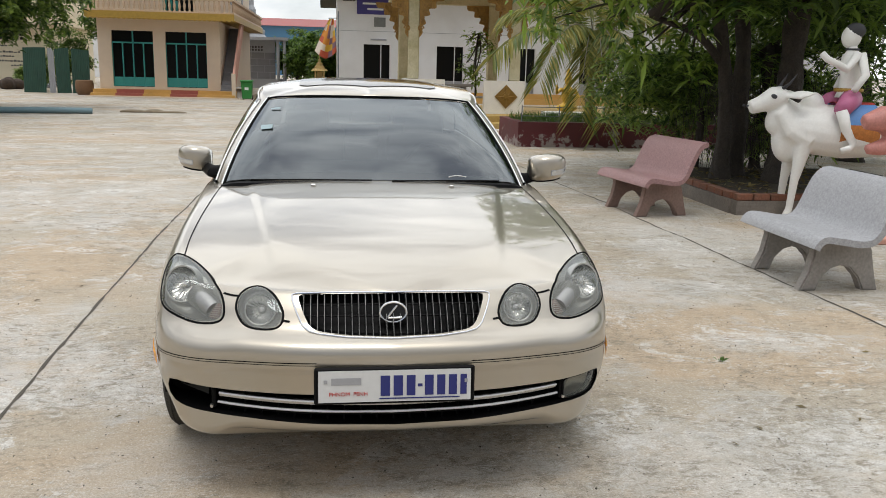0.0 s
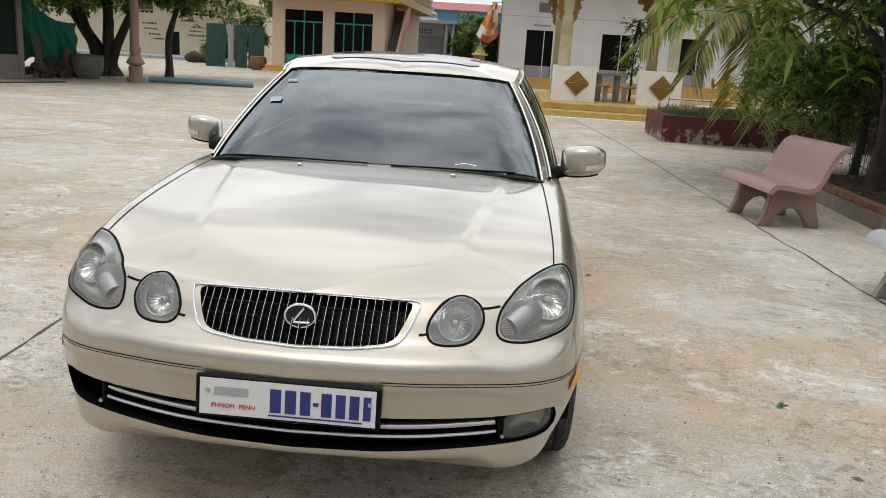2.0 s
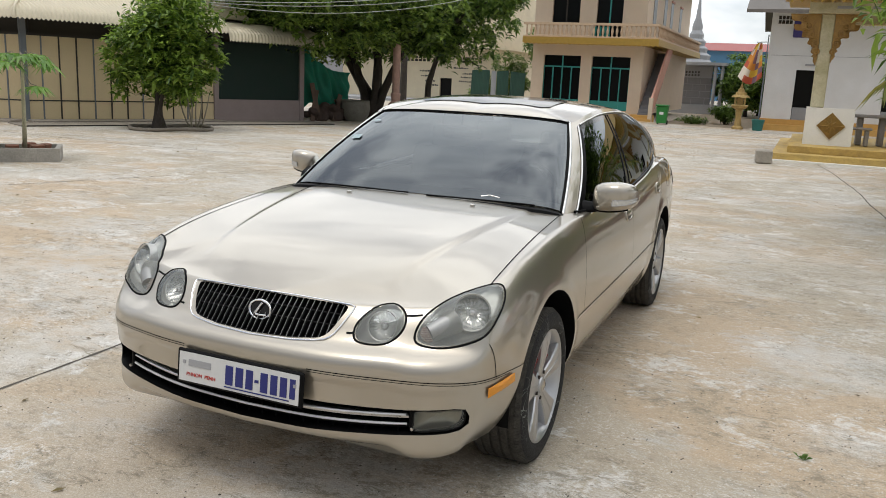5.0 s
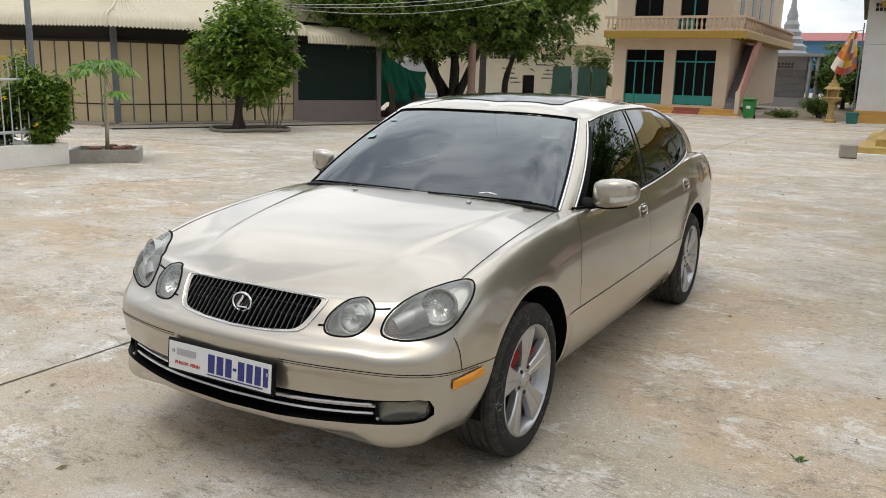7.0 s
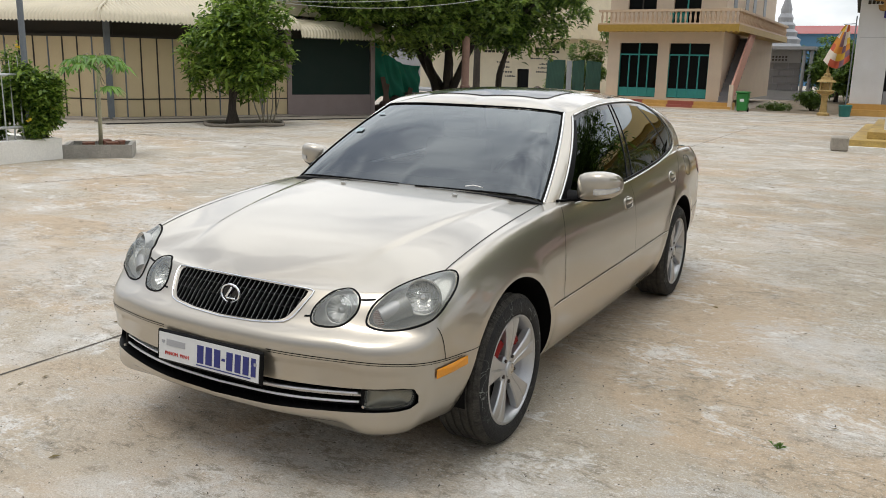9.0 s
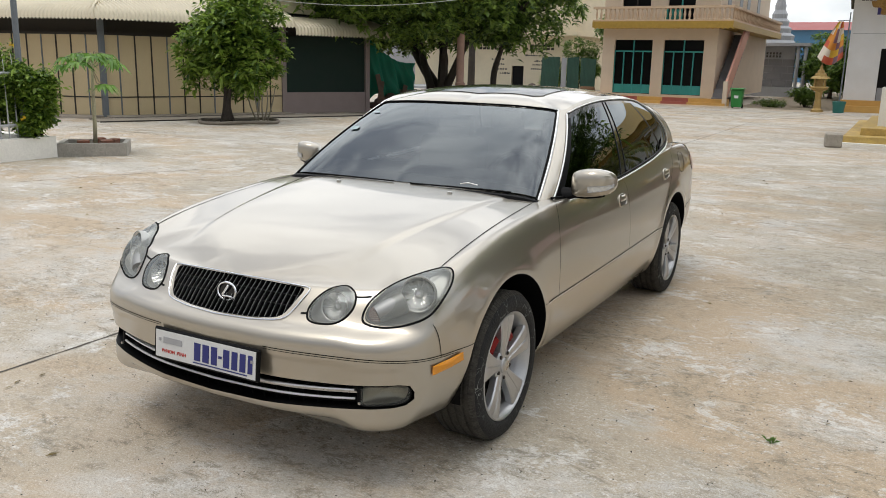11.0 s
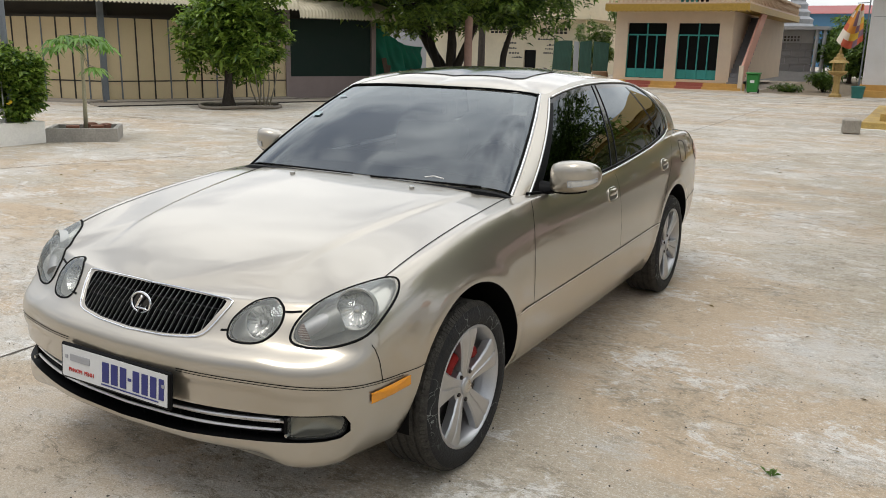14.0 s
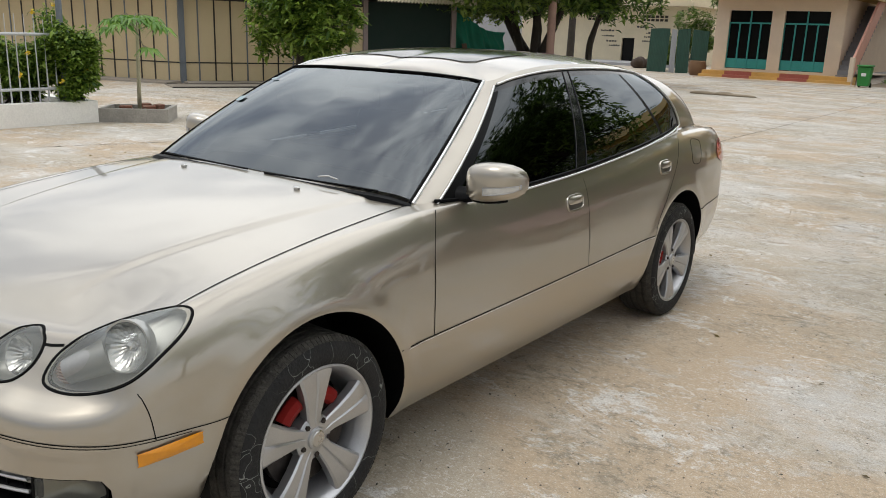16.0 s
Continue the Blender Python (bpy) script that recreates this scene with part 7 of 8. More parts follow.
def frond(bm_stem, at, way, length, sag, rng, leaflet=0.55):
    """A palm leaf: a bowed rib with two rows of leaflets."""
    way = np.array(way, float)
    way /= np.linalg.norm(way)
    n = 26
    ts = np.linspace(0, 1, n)
    pts = np.array(at) + ts[:, None] * way * length + np.stack([0 * ts, 0 * ts, -sag * ts ** 2.2], 1)
    tube(bm_stem, pts.tolist(), [0.018 * (1 - 0.85 * t) for t in ts], 5)
    tang = np.gradient(pts, axis=0)
    tang /= np.linalg.norm(tang, axis=1)[:, None]
    side = np.cross(tang, [0, 0, 1.0])
    side /= np.linalg.norm(side, axis=1)[:, None]
    bases, ways = [], []
    for i in range(3, n):
        for k in range(4):
            t = k / 4
            p = pts[i - 1] * (1 - t) + pts[i] * t
            for s in (1, -1):
                bases.append(p)
                ways.append(side[i] * s + tang[i] * 0.75 + np.array([0, 0, -0.35]) + rng.normal(0, 0.06, 3))
    b, w = np.array(bases), np.array(ways)
    return leaves(b, w, leaflet, 0.05, rng, 0.3)


rng = np.random.default_rng(61)
palm = thing("coconut_palm", pose(5.25, 13.9, 0.3), "young coconut palm with yellowing fronds in a planter", "palm")
bm = bmesh.new()
vv, ff, k0 = [], [], 0
for way, L, sag in (((-1, -0.45, 0.45), 2.8, 1.5), ((-0.8, -0.7, 0.7), 2.3, 2.2), ((-0.12, -0.95, 0.55), 1.9, 2.7), ((0.12, -0.9, 0.75), 1.9, 2.6), ((0.4, -0.9, 0.6), 2.0, 2.2), ((-0.4, -0.9, 0.5), 1.8, 2.3), ((-1, 0.3, 0.9), 2.5, 1.2), ((1.0, 0.1, 0.9), 2.4, 1.4), ((0.2, 0.8, 1.0), 2.2, 1.0), ((-0.3, -0.3, 1.2), 1.8, 1.0), ((0.5, -0.2, 1.1), 2.1, 1.6)):
    v, f = frond(bm, (0, 0, 1.95), way, L, sag, rng, 0.62)
    vv.append(v)
    ff.append(f + k0)
    k0 += len(v)
part("ribs", bm, BARKPALE, palm, smooth="all", kind="stuff")
leaf_part("fronds", np.concatenate(vv), np.concatenate(ff), PALMLEAF, palm, kind="stuff")
part("trunk", cyl(bmesh.new(), (0, 0, 0), (0, 0, 2.0), 0.10, 0.07, 12), BARKPALE, palm, smooth=True)

# maroon planter with grass, rail and gilded figure
def peeling_material():
    """Maroon paint that has flaked off the plaster near the ground."""
    m = mat("peeling maroon paint", (0.13, 0.022, 0.027), 0.7, var=0.3, scale=2.4, col2=(0.085, 0.018, 0.021))
    t = m.node_tree
    b = t.nodes["Principled BSDF"]
    src = b.inputs["Base Color"].links[0].from_socket
    tc, n, xyz = t.nodes.new("ShaderNodeTexCoord"), t.nodes.new("ShaderNodeTexNoise"), t.nodes.new("ShaderNodeSeparateXYZ")
    n.inputs["Scale"].default_value, n.inputs["Detail"].default_value, n.inputs["Roughness"].default_value = 2.6, 11, 0.72
    t.links.new(tc.outputs["Object"], n.inputs["Vector"])
    t.links.new(tc.outputs["Object"], xyz.inputs["Vector"])
    low = t.nodes.new("ShaderNodeMapRange")
    low.inputs["From Min"].default_value, low.inputs["From Max"].default_value = 0.0, 0.42
    low.inputs["To Min"].default_value, low.inputs["To Max"].default_value = 0.07, -0.12
    t.links.new(xyz.outputs["Z"], low.inputs["Value"])
    add, cut, mx = t.nodes.new("ShaderNodeMath"), t.nodes.new("ShaderNodeMapRange"), t.nodes.new("ShaderNodeMix")
    t.links.new(n.outputs["Fac"], add.inputs[0])
    t.links.new(low.outputs["Result"], add.inputs[1])
    cut.inputs["From Min"].default_value, cut.inputs["From Max"].default_value = 0.525, 0.545
    t.links.new(add.outputs["Value"], cut.inputs["Value"])
    mx.data_type = "RGBA"
    mx.inputs[7].default_value = (0.30, 0.25, 0.235, 1)
    t.links.new(cut.outputs["Result"], mx.inputs[0])
    t.links.new(src, mx.inputs[6])
    t.links.new(mx.outputs[2], b.inputs["Base Color"])
    return m


MAROON = peeling_material()
SOIL = mat("dark soil", (0.06, 0.045, 0.03), 0.95, var=0.4, scale=8, bump=0.5)
pl = thing("planter_bed", pose(6.02, 13.6, 0), "maroon painted planter bed with peeling plaster", "planter")
part("front_wall", spanned(-2.5, 3.2, -0.6, -0.45, 0, 0.50), MAROON, pl)
part("end_wall", spanned(-2.5, -2.35, -0.45, 1.2, 0, 0.50), MAROON, pl)
part("end_wall", spanned(3.05, 3.2, -0.45, 1.2, 0, 0.50), MAROON, pl)
part("back_wall", spanned(-2.5, 3.2, 1.2, 1.35, 0, 0.50), MAROON, pl)
part("soil", spanned(-2.35, 3.05, -0.45, 1.2, 0, 0.45), SOIL, pl)
for z in (0.62, 0.80):
    part("rail", tube(bmesh.new(), [(-2.42, -0.52, z), (3.1, -0.52, z)], 0.008, 6), STEELPOST, pl)
for k in range(8):
    part("rail_post", tube(bmesh.new(), [(-2.42 + k * 0.78, -0.52, 0.48), (-2.42 + k * 0.78, -0.52, 0.84)], 0.010, 6), STEELPOST, pl)
rng = np.random.default_rng(71)
n = 2600
b = np.stack([rng.uniform(3.6, 8.9, n), rng.uniform(13.2, 14.7, n), np.full(n, 0.45)], 1)
w = np.stack([rng.normal(0, 0.25, n), rng.normal(0, 0.25, n), np.ones(n)], 1)
v, f = leaves(b, w, 0.24, 0.012, rng, 0.05)
leaf_part("planter_grass", v, f, GRASS, None, "green grass in the maroon planter", "stuff")["category"] = "grass"


def painted(bm, start, index):
    for i, f in enumerate(bm.faces):
        if i >= start:
            f.material_index = index
    return len(bm.faces)


GILT = plain("gilt figure", (0.78, 0.50, 0.08), 0.35, 0.6)
STATUEWHITE = mat("white statue paint", (0.84, 0.83, 0.79), 0.5, var=0.07, scale=4)
# gilded seated figure, as plain shapes
bm = bmesh.new()
blob(bm, (0, 0, 0.10), (0.26, 0.20, 0.10))
blob(bm, (0, 0.02, 0.38), (0.14, 0.11, 0.24))
blob(bm, (0, 0, 0.70), (0.085, 0.085, 0.11))
cyl(bm, (0, 0, 0.76), (0, 0, 1.02), 0.08, 0.008, 12)
tube(bm, [(-0.14, 0, 0.52), (-0.28, -0.10, 0.42), (-0.30, -0.16, 0.60)], [0.05, 0.045, 0.035], 8)
tube(bm, [(0.14, 0, 0.52), (0.24, -0.08, 0.34), (0.05, -0.2, 0.30)], [0.05, 0.045, 0.035], 8)
solo("gilded_statue", fused(bm, 0.02), GILT, pose(5.05, 14.9, 0.62), "small gilded seated statue among palm fronds", "statue", smooth="all")
bm = spanned(-0.5, 0.5, -0.35, 0.35, 0, 0.62)
solo("statue_base", bm, DIRTYWHITE, pose(5.05, 14.9, 0), "pale base under the gilded statue", "pedestal")

# white ox
ox = bmesh.new()
tube(ox, [(-0.32, 0, 1.02), (-0.05, 0, 0.98), (0.25, 0, 0.955), (0.61, 0, 0.97), (0.91, 0, 1.0), (1.08, 0, 0.98)], [0.23, 0.30, 0.31, 0.30, 0.27, 0.15], 16, flat=0.85)
blob(ox, (-0.11, 0, 1.24), (0.13, 0.11, 0.145))
tube(ox, [(-0.12, 0, 0.99), (-0.31, 0, 1.06), (-0.45, 0, 1.22)], [0.32, 0.26, 0.165], 14, flat=0.6)
tube(ox, [(-0.42, 0, 1.33), (-0.53, 0, 1.31), (-0.67, 0, 1.235), (-0.79, 0, 1.195)], [0.11, 0.125, 0.092, 0.078], 14)
blob(ox, (-0.33, 0, 0.88), (0.19, 0.13, 0.28))
blob(ox, (-0.45, 0, 1.06), (0.16, 0.10, 0.17), (0, 20, 0))
for s in (1, -1):
    tube(ox, [(-0.43, s * 0.09, 1.34), (-0.32, s * 0.20, 1.35), (-0.20, s * 0.28, 1.37)], [0.045, 0.080, 0.02], 10, flat=0.4)
    tube(ox, [(-0.19, s * 0.13, 0.98), (-0.24, s * 0.14, 0.62), (-0.27, s * 0.14, 0.42), (-0.29, s * 0.14, 0.12), (-0.32, s * 0.14, 0.0)], [0.12, 0.070, 0.048, 0.040, 0.055], 12)
    tube(ox, [(0.91, s * 0.13, 1.0), (0.98, s * 0.14, 0.65), (0.91, s * 0.14, 0.45), (0.96, s * 0.14, 0.12), (0.93, s * 0.14, 0.0)], [0.17, 0.10, 0.065, 0.05, 0.065], 12)
tube(ox, [(1.14, 0, 1.1), (1.22, 0, 0.8), (1.20, 0, 0.5)], [0.035, 0.025, 0.04], 8)
oxm = fused(ox, 0.018)
oxm.materials.append(STATUEWHITE)
oxm.materials.append(INK)
b = bmesh.new()
b.from_mesh(oxm)
k = len(b.faces)
for s in (1, -1):
    tube(b, [(-0.47, s * 0.06, 1.41), (-0.42, s * 0.11, 1.47), (-0.36, s * 0.13, 1.57)], [0.022, 0.014, 0.004], 8)
    blob(b, (-0.575, s * 0.112, 1.325), (0.036, 0.014, 0.024), (0, 25, 0))
    blob(b, (-0.835, s * 0.055, 1.215), (0.016, 0.014, 0.012))
for i, f in enumerate(b.faces):
    f.material_index = 1 if i >= k else 0
b.to_mesh(oxm)
b.free()
solo("ox_statue", oxm, [STATUEWHITE, INK], pose(5.10, 5.02, 0, 0, 0, -8), "white painted ox statue standing by the bed", "statue", smooth="all")
# rider figure as plain shapes
rd = bmesh.new()
k = 0
tube(rd, [(0.42, 0, 1.38), (0.42, 0, 1.46), (0.42, 0, 1.58), (0.41, 0, 1.78), (0.41, 0, 1.88), (0.40, 0, 1.95)], [0.165, 0.13, 0.128, 0.145, 0.07, 0.05], 14, flat=0.8)
tube(rd, [(0.41, -0.15, 1.84), (0.28, -0.20, 1.68), (0.08, -0.16, 1.78), (0.02, -0.15, 1.84)], [0.05, 0.045, 0.036, 0.035], 10)
tube(rd, [(0.43, 0.15, 1.84), (0.44, 0.20, 1.62), (0.34, 0.12, 1.48)], [0.05, 0.042, 0.035], 10)
tube(rd, [(0.44, -0.15, 1.84), (0.47, -0.24, 1.62), (0.34, -0.30, 1.46)], [0.05, 0.042, 0.035], 10)
for s in (1, -1):
    tube(rd, [(0.24, s * 0.30, 1.25), (0.29, s * 0.34, 1.05), (0.38, s * 0.35, 0.90), (0.33, s * 0.36, 0.85), (0.25, s * 0.37, 0.83)], [0.065, 0.05, 0.035, 0.04, 0.03], 10)
blob(rd, (0.38, 0, 2.02), (0.105, 0.085, 0.125))
k = painted(rd, k, 0)
blob(rd, (0.415, 0, 2.085), (0.108, 0.094, 0.088))
tube(rd, [(0.41 + 0.065 * math.cos(a), 0.065 * math.sin(a), 1.89) for a in np.linspace(0, 6.28, 14, endpoint=False)], 0.012, 6, closed=True)
for z in (1.62, 1.70, 1.78):
    blob(rd, (0.285, -0.02, z), (0.012, 0.012, 0.012), n=8)
k = painted(rd, k, 1)
for s in (1, -1):
    tube(rd, [(0.42, s * 0.08, 1.36), (0.33, s * 0.22, 1.33), (0.24, s * 0.29, 1.24)], [0.12, 0.10, 0.085], 12)
k = painted(rd, k, 2)
tube(rd, [(0.42 + 0.135 * math.cos(a), 0.115 * math.sin(a), 1.46) for a in np.linspace(0, 6.28, 18, endpoint=False)], 0.022, 6, closed=True)
k = painted(rd, k, 3)
solo("rider_statue", rd, [STATUEWHITE, INK, mat("pink cloth paint", (0.55, 0.16, 0.30), 0.5, var=0.1), GOLDPAINT], pose(4.95, 5.05, -0.05, 0, 0, -8), "white painted seated figure with pink shorts on the ox", "statue", smooth="all")
bm = bmesh.new()
for r0, z0, z1, x0, x1, idx in ((0.31, 0, 0, 0.27, 0.69, 0),):
    rows = []
    for x in np.linspace(x0, x1, 8):
        rows.append([bm.verts.new((x, r0 * 0.92 * math.cos(a), 0.955 + r0 * 1.03 * math.sin(a))) for a in np.linspace(-0.35, math.pi + 0.35, 26)])
    for a, c in zip(rows, rows[1:]):
        for j in range(25):
            f = bm.faces.new((a[j], a[j + 1], c[j + 1], c[j]))
            f.material_index = 1 if j < 4 or j > 20 else (0 if j < 10 or j > 14 else 2)
solo("saddle_cloth", bm, [mat("blue cloth paint", (0.12, 0.28, 0.60), 0.5, var=0.1), mat("orange hem paint", (0.60, 0.22, 0.05), 0.6, var=0.3, scale=20), mat("red cloth paint", (0.45, 0.05, 0.04), 0.5, var=0.1)], pose(4.94, 5.04, 0.01, 0, 0, -8), "blue saddle cloth with orange hem on the ox", "cloth", smooth="all")
# pink beast head beside the ox
bm = bmesh.new()
tube(bm, [(0.35, 0, 0.0), (0.33, 0, 0.3), (0.32, 0, 0.7), (0.2, 0, 1.0), (-0.05, 0, 1.12)], [0.26, 0.26, 0.24, 0.22, 0.15], 14)
tube(bm, [(0.1, 0, 1.10), (-0.15, 0, 1.14), (-0.32, 0, 1.10)], [0.17, 0.13, 0.07], 12)
tube(bm, [(0.08, 0, 0.92), (-0.12, 0, 0.86), (-0.26, 0, 0.84)], [0.12, 0.08, 0.05], 12)
for s in (1, -1):
    blob(bm, (0.0, s * 0.12, 1.26), (0.05, 0.04, 0.05))
beast = fused(bm, 0.02)
for f in beast.polygons:
    f.material_index = 1 if f.center.z < 0.72 else 0
solo("beast_statue", beast, [mat("pink statue paint", (0.62, 0.26, 0.22), 0.5, var=0.25, scale=9), STATUEWHITE], pose(5.22, 3.95, 0.02, 0, 0, -5), "white painted beast statue with a pink head and open mouth", "statue", smooth="all")
solo("beast_plinth", boxed((0, 0, 0.03), (1.1, 0.8, 0.06), 0.01), PINK, pose(5.35, 3.9, 0, 0, 0, -5), "low pink plinth under the beast statue", "pedestal")

# raised brick bed
BRICK = mat("red hollow brick", (0.25, 0.095, 0.055), 0.85, var=0.4, scale=9, col2=(0.16, 0.085, 0.055))
BEDWALL = mat("rough grey mortar", (0.24, 0.21, 0.18), 0.9, var=0.35, scale=4, bump=0.5)
bed = thing("brick_bed", pose(4.28, 5.12, 0), "raised tree bed edged with red bricks on mortar", "planter")
part("mortar_wall", spanned(0, 3.6, 0, 0.14, 0, 0.16), BEDWALL, bed)
bm = spanned(-0.02, 0.12, 0.14, 3.4, 0, 0.16)
part("mortar_wall", bm, BEDWALL, bed)
part("soil", spanned(0.12, 3.6, 0.14, 3.4, 0, 0.14), SOIL, bed)
bm0 = bpy.data.meshes.new("brick")
t0 = boxed((0, 0, 0), (0.19, 0.10, 0.075), 0.006)
t0.to_mesh(t0m := bm0)
t0.free()
rnd = random.Random(12)
for k in range(17):
    p = part("brick", bm0, BRICK, bed)
    p.matrix_basis = pose(0.10 + k * 0.205, 0.07 + rnd.uniform(-0.008, 0.008), 0.2, rnd.uniform(-2, 2), 0, rnd.uniform(-3, 3))
for k in range(15):
    p = part("brick", bm0, BRICK, bed)
    p.matrix_basis = pose(0.05 + rnd.uniform(-0.008, 0.008), 0.26 + k * 0.205, 0.2, 0, rnd.uniform(-2, 2), 90 + rnd.uniform(-3, 3))
rng = np.random.default_rng(90)
n = 500
b = np.stack([rng.uniform(4.4, 7.5, n), rng.uniform(5.3, 8.4, n), np.full(n, 0.15)], 1)
v, f = leaves(b, np.stack([rng.normal(0, 1, n), rng.normal(0, 1, n), rng.uniform(0, 0.25, n)], 1), 0.13, 0.045, rng, 0.0)
leaf_part("leaf_litter", v, f, DRYLEAF, None, "dry fallen leaves on the bed soil", "stuff")["category"] = "leaves"
rng = np.random.default_rng(91)
n = 900
b = np.stack([rng.uniform(4.9, 6.6, n), rng.uniform(7.0, 8.6, n), rng.uniform(0.5, 1.6, n)], 1)
v, f = leaves(b, np.stack([rng.normal(0, 0.2, n), rng.normal(0, 0.2, n), -np.ones(n)], 1), 0.4, 0.008, rng, 0.1)
leaf_part("hanging_roots", v, f, BARK, None, "thin hanging roots and vines by the trunks", "stuff")["category"] = "roots"


# benches
def bench(m, stone, legstone, label):
    b = thing("bench", m, label, "bench", "terrazzo benches")
    prof = [(-0.02, 0.345), (0.0, 0.385), (0.05, 0.415), (0.16, 0.405), (0.30, 0.385), (0.40, 0.395), (0.46, 0.45), (0.51, 0.56), (0.57, 0.70), (0.63, 0.775), (0.70, 0.80)]
    c = [np.array(p) for p in smooth_curve(prof, 4)]
    t = np.gradient(np.array(c), axis=0)
    t /= np.linalg.norm(t, axis=1)[:, None]
    nrm = np.stack([-t[:, 1], t[:, 0]], 1)
    bm = bmesh.new()
    outline = [tuple(p + n * 0.024) for p, n in zip(c, nrm)] + [tuple(p - n * 0.024) for p, n in zip(c[::-1], nrm[::-1])]
    rows = []
    for x in (-0.55, -0.54, -0.3, 0, 0.3, 0.54, 0.55):
        sc = 1.0 if abs(x) < 0.525 else 0.985
        rows.append([bm.verts.new((x, y, z)) for y, z in outline])
    for a, d in zip(rows, rows[1:]):
        for j in range(len(outline)):
            bm.faces.new((a[j], a[(j + 1) % len(outline)], d[(j + 1) % len(outline)], d[j]))
    bm.faces.new(rows[0])
    bm.faces.new(rows[-1][::-1])
    bmesh.ops.recalc_face_normals(bm, faces=bm.faces)
    part("seat", bm, stone, b, smooth=45)
    for x in (-0.33, 0.33):
        bm = bmesh.new()
        o = [(0.05 + y * 0.88, z) for y, z in [(0.02, 0.385), (0.50, 0.385), (0.55, 0.30), (0.58, 0.18), (0.64, 0.0), (0.50, 0.0), (0.44, 0.10), (0.36, 0.17), (0.28, 0.19), (0.20, 0.17), (0.12, 0.10), (0.08, 0.0), (-0.07, 0.0), (0.0, 0.14), (0.03, 0.28)]]
        prism(bm, o, 0.09, "X", x - 0.045, 0.012)
        part("leg", bm, legstone, b)
    return b


PINKTERR = mat("pink terrazzo", (0.40, 0.235, 0.23), 0.6, var=0.38, scale=45, fine=170, bump=0.08)
GREYTERR = mat("grey terrazzo", (0.46, 0.46, 0.475), 0.6, var=0.38, scale=45, fine=170, bump=0.08)
PINKLEG = mat("brown pink concrete", (0.30, 0.20, 0.165), 0.85, var=0.3)
GREYLEG = mat("grey brown concrete", (0.36, 0.33, 0.30), 0.85, var=0.3)
bench(pose(3.02, 5.36, 0, 0, 0, -81), PINKTERR, PINKLEG, "pink terrazzo bench on curved concrete legs")
bench(pose(3.20, 2.33, 0, 0, 0, -90), GREYTERR, GREYLEG, "grey speckled terrazzo bench on concrete legs")

# stone table set in the porch
tb = thing("stone_table", pose(3.25, 20.3, 0.33), "grey stone table in the porch", "table")
part("top", boxed((0, 0, 0.72), (1.0, 0.7, 0.07), 0.02), GREYLEG, tb)
for x in (-0.25, 0.25):
    part("leg", boxed((x, 0, 0.345), (0.14, 0.4, 0.69), 0.02), GREYLEG, tb)
for dx in (-0.15, 0.75):
    sb = thing("stone_stool", pose(3.1 + dx, 19.7, 0.33), "grey stone stool in the porch", "stool", "stone stools")
    part("top", boxed((0, 0, 0.42), (0.62, 0.3, 0.06), 0.02), GREYLEG, sb)
    for x in (-0.2, 0.2):
        part("leg", boxed((x, 0, 0.195), (0.10, 0.24, 0.39), 0.02), GREYLEG, sb)
solo("concrete_block", boxed((0, 0, 0.15), (0.34, 0.3, 0.30), 0.03), mat("pale rough concrete", (0.42, 0.38, 0.32), 0.9, var=0.3, scale=6, bump=0.4), pose(0.99, 16.3, 0, 0, 0, 8), "rough concrete block beside the yellow step", "block")

# spirit house, flag, bin
SHRINE = mat("weathered gilt", (0.55, 0.38, 0.14), 0.6, 0.15, var=0.4, scale=12)
sh = thing("spirit_house", pose(-0.75, 32.3, 0), "small golden spirit house on a pedestal", "shrine")
part("pedestal", lathe(bmesh.new(), [(0.22, 0), (0.22, 0.08), (0.14, 0.14), (0.11, 0.5), (0.14, 0.78), (0.30, 0.86), (0.30, 0.92)], 8), SHRINE, sh)
part("shelf", boxed((0, 0, 0.94), (0.62, 0.62, 0.05), 0.01), SHRINE, sh)
for x in (-0.18, 0.18):
    for y in (-0.18, 0.18):
        part("post", cyl(bmesh.new(), (x, y, 0.96), (x, y, 1.28), 0.03, 0.025, 8), SHRINE, sh)
part("cell", boxed((0, 0.05, 1.1), (0.24, 0.24, 0.28)), SHRINE, sh)
part("roof", lathe(bmesh.new(), [(0.36, 1.26), (0.30, 1.34), (0.22, 1.36), (0.20, 1.46), (0.13, 1.48), (0.12, 1.58), (0.06, 1.62), (0.05, 1.72), (0.015, 1.80), (0.005, 2.05)], 8), SHRINE, sh)
fp = thing("flagpole", pose(0.02, 32.1, 0), "grey pole with a patchwork prayer flag in a green pot", "flag")
part("pot", lathe(bmesh.new(), [(0.19, 0), (0.22, 0.3), (0.25, 0.42), (0.22, 0.44), (0.2, 0.40), (0.01, 0.40)], 16), mat("blue green pot", (0.02, 0.16, 0.14), 0.5, var=0.2), fp, smooth=35)
part("pole", cyl(bmesh.new(), (0, 0, 0.3), (0.02, 0, 3.7), 0.028, 0.022, 10), STEELPOST, fp, smooth=True)
FLAGC = [plain("flag " + nm, c, 0.8) for nm, c in (("violet", (0.20, 0.12, 0.16)), ("yellow", (0.62, 0.40, 0.05)), ("red", (0.50, 0.10, 0.05)), ("white", (0.66, 0.58, 0.48)), ("orange", (0.60, 0.24, 0.04)))]
bm = bmesh.new()
rows = []
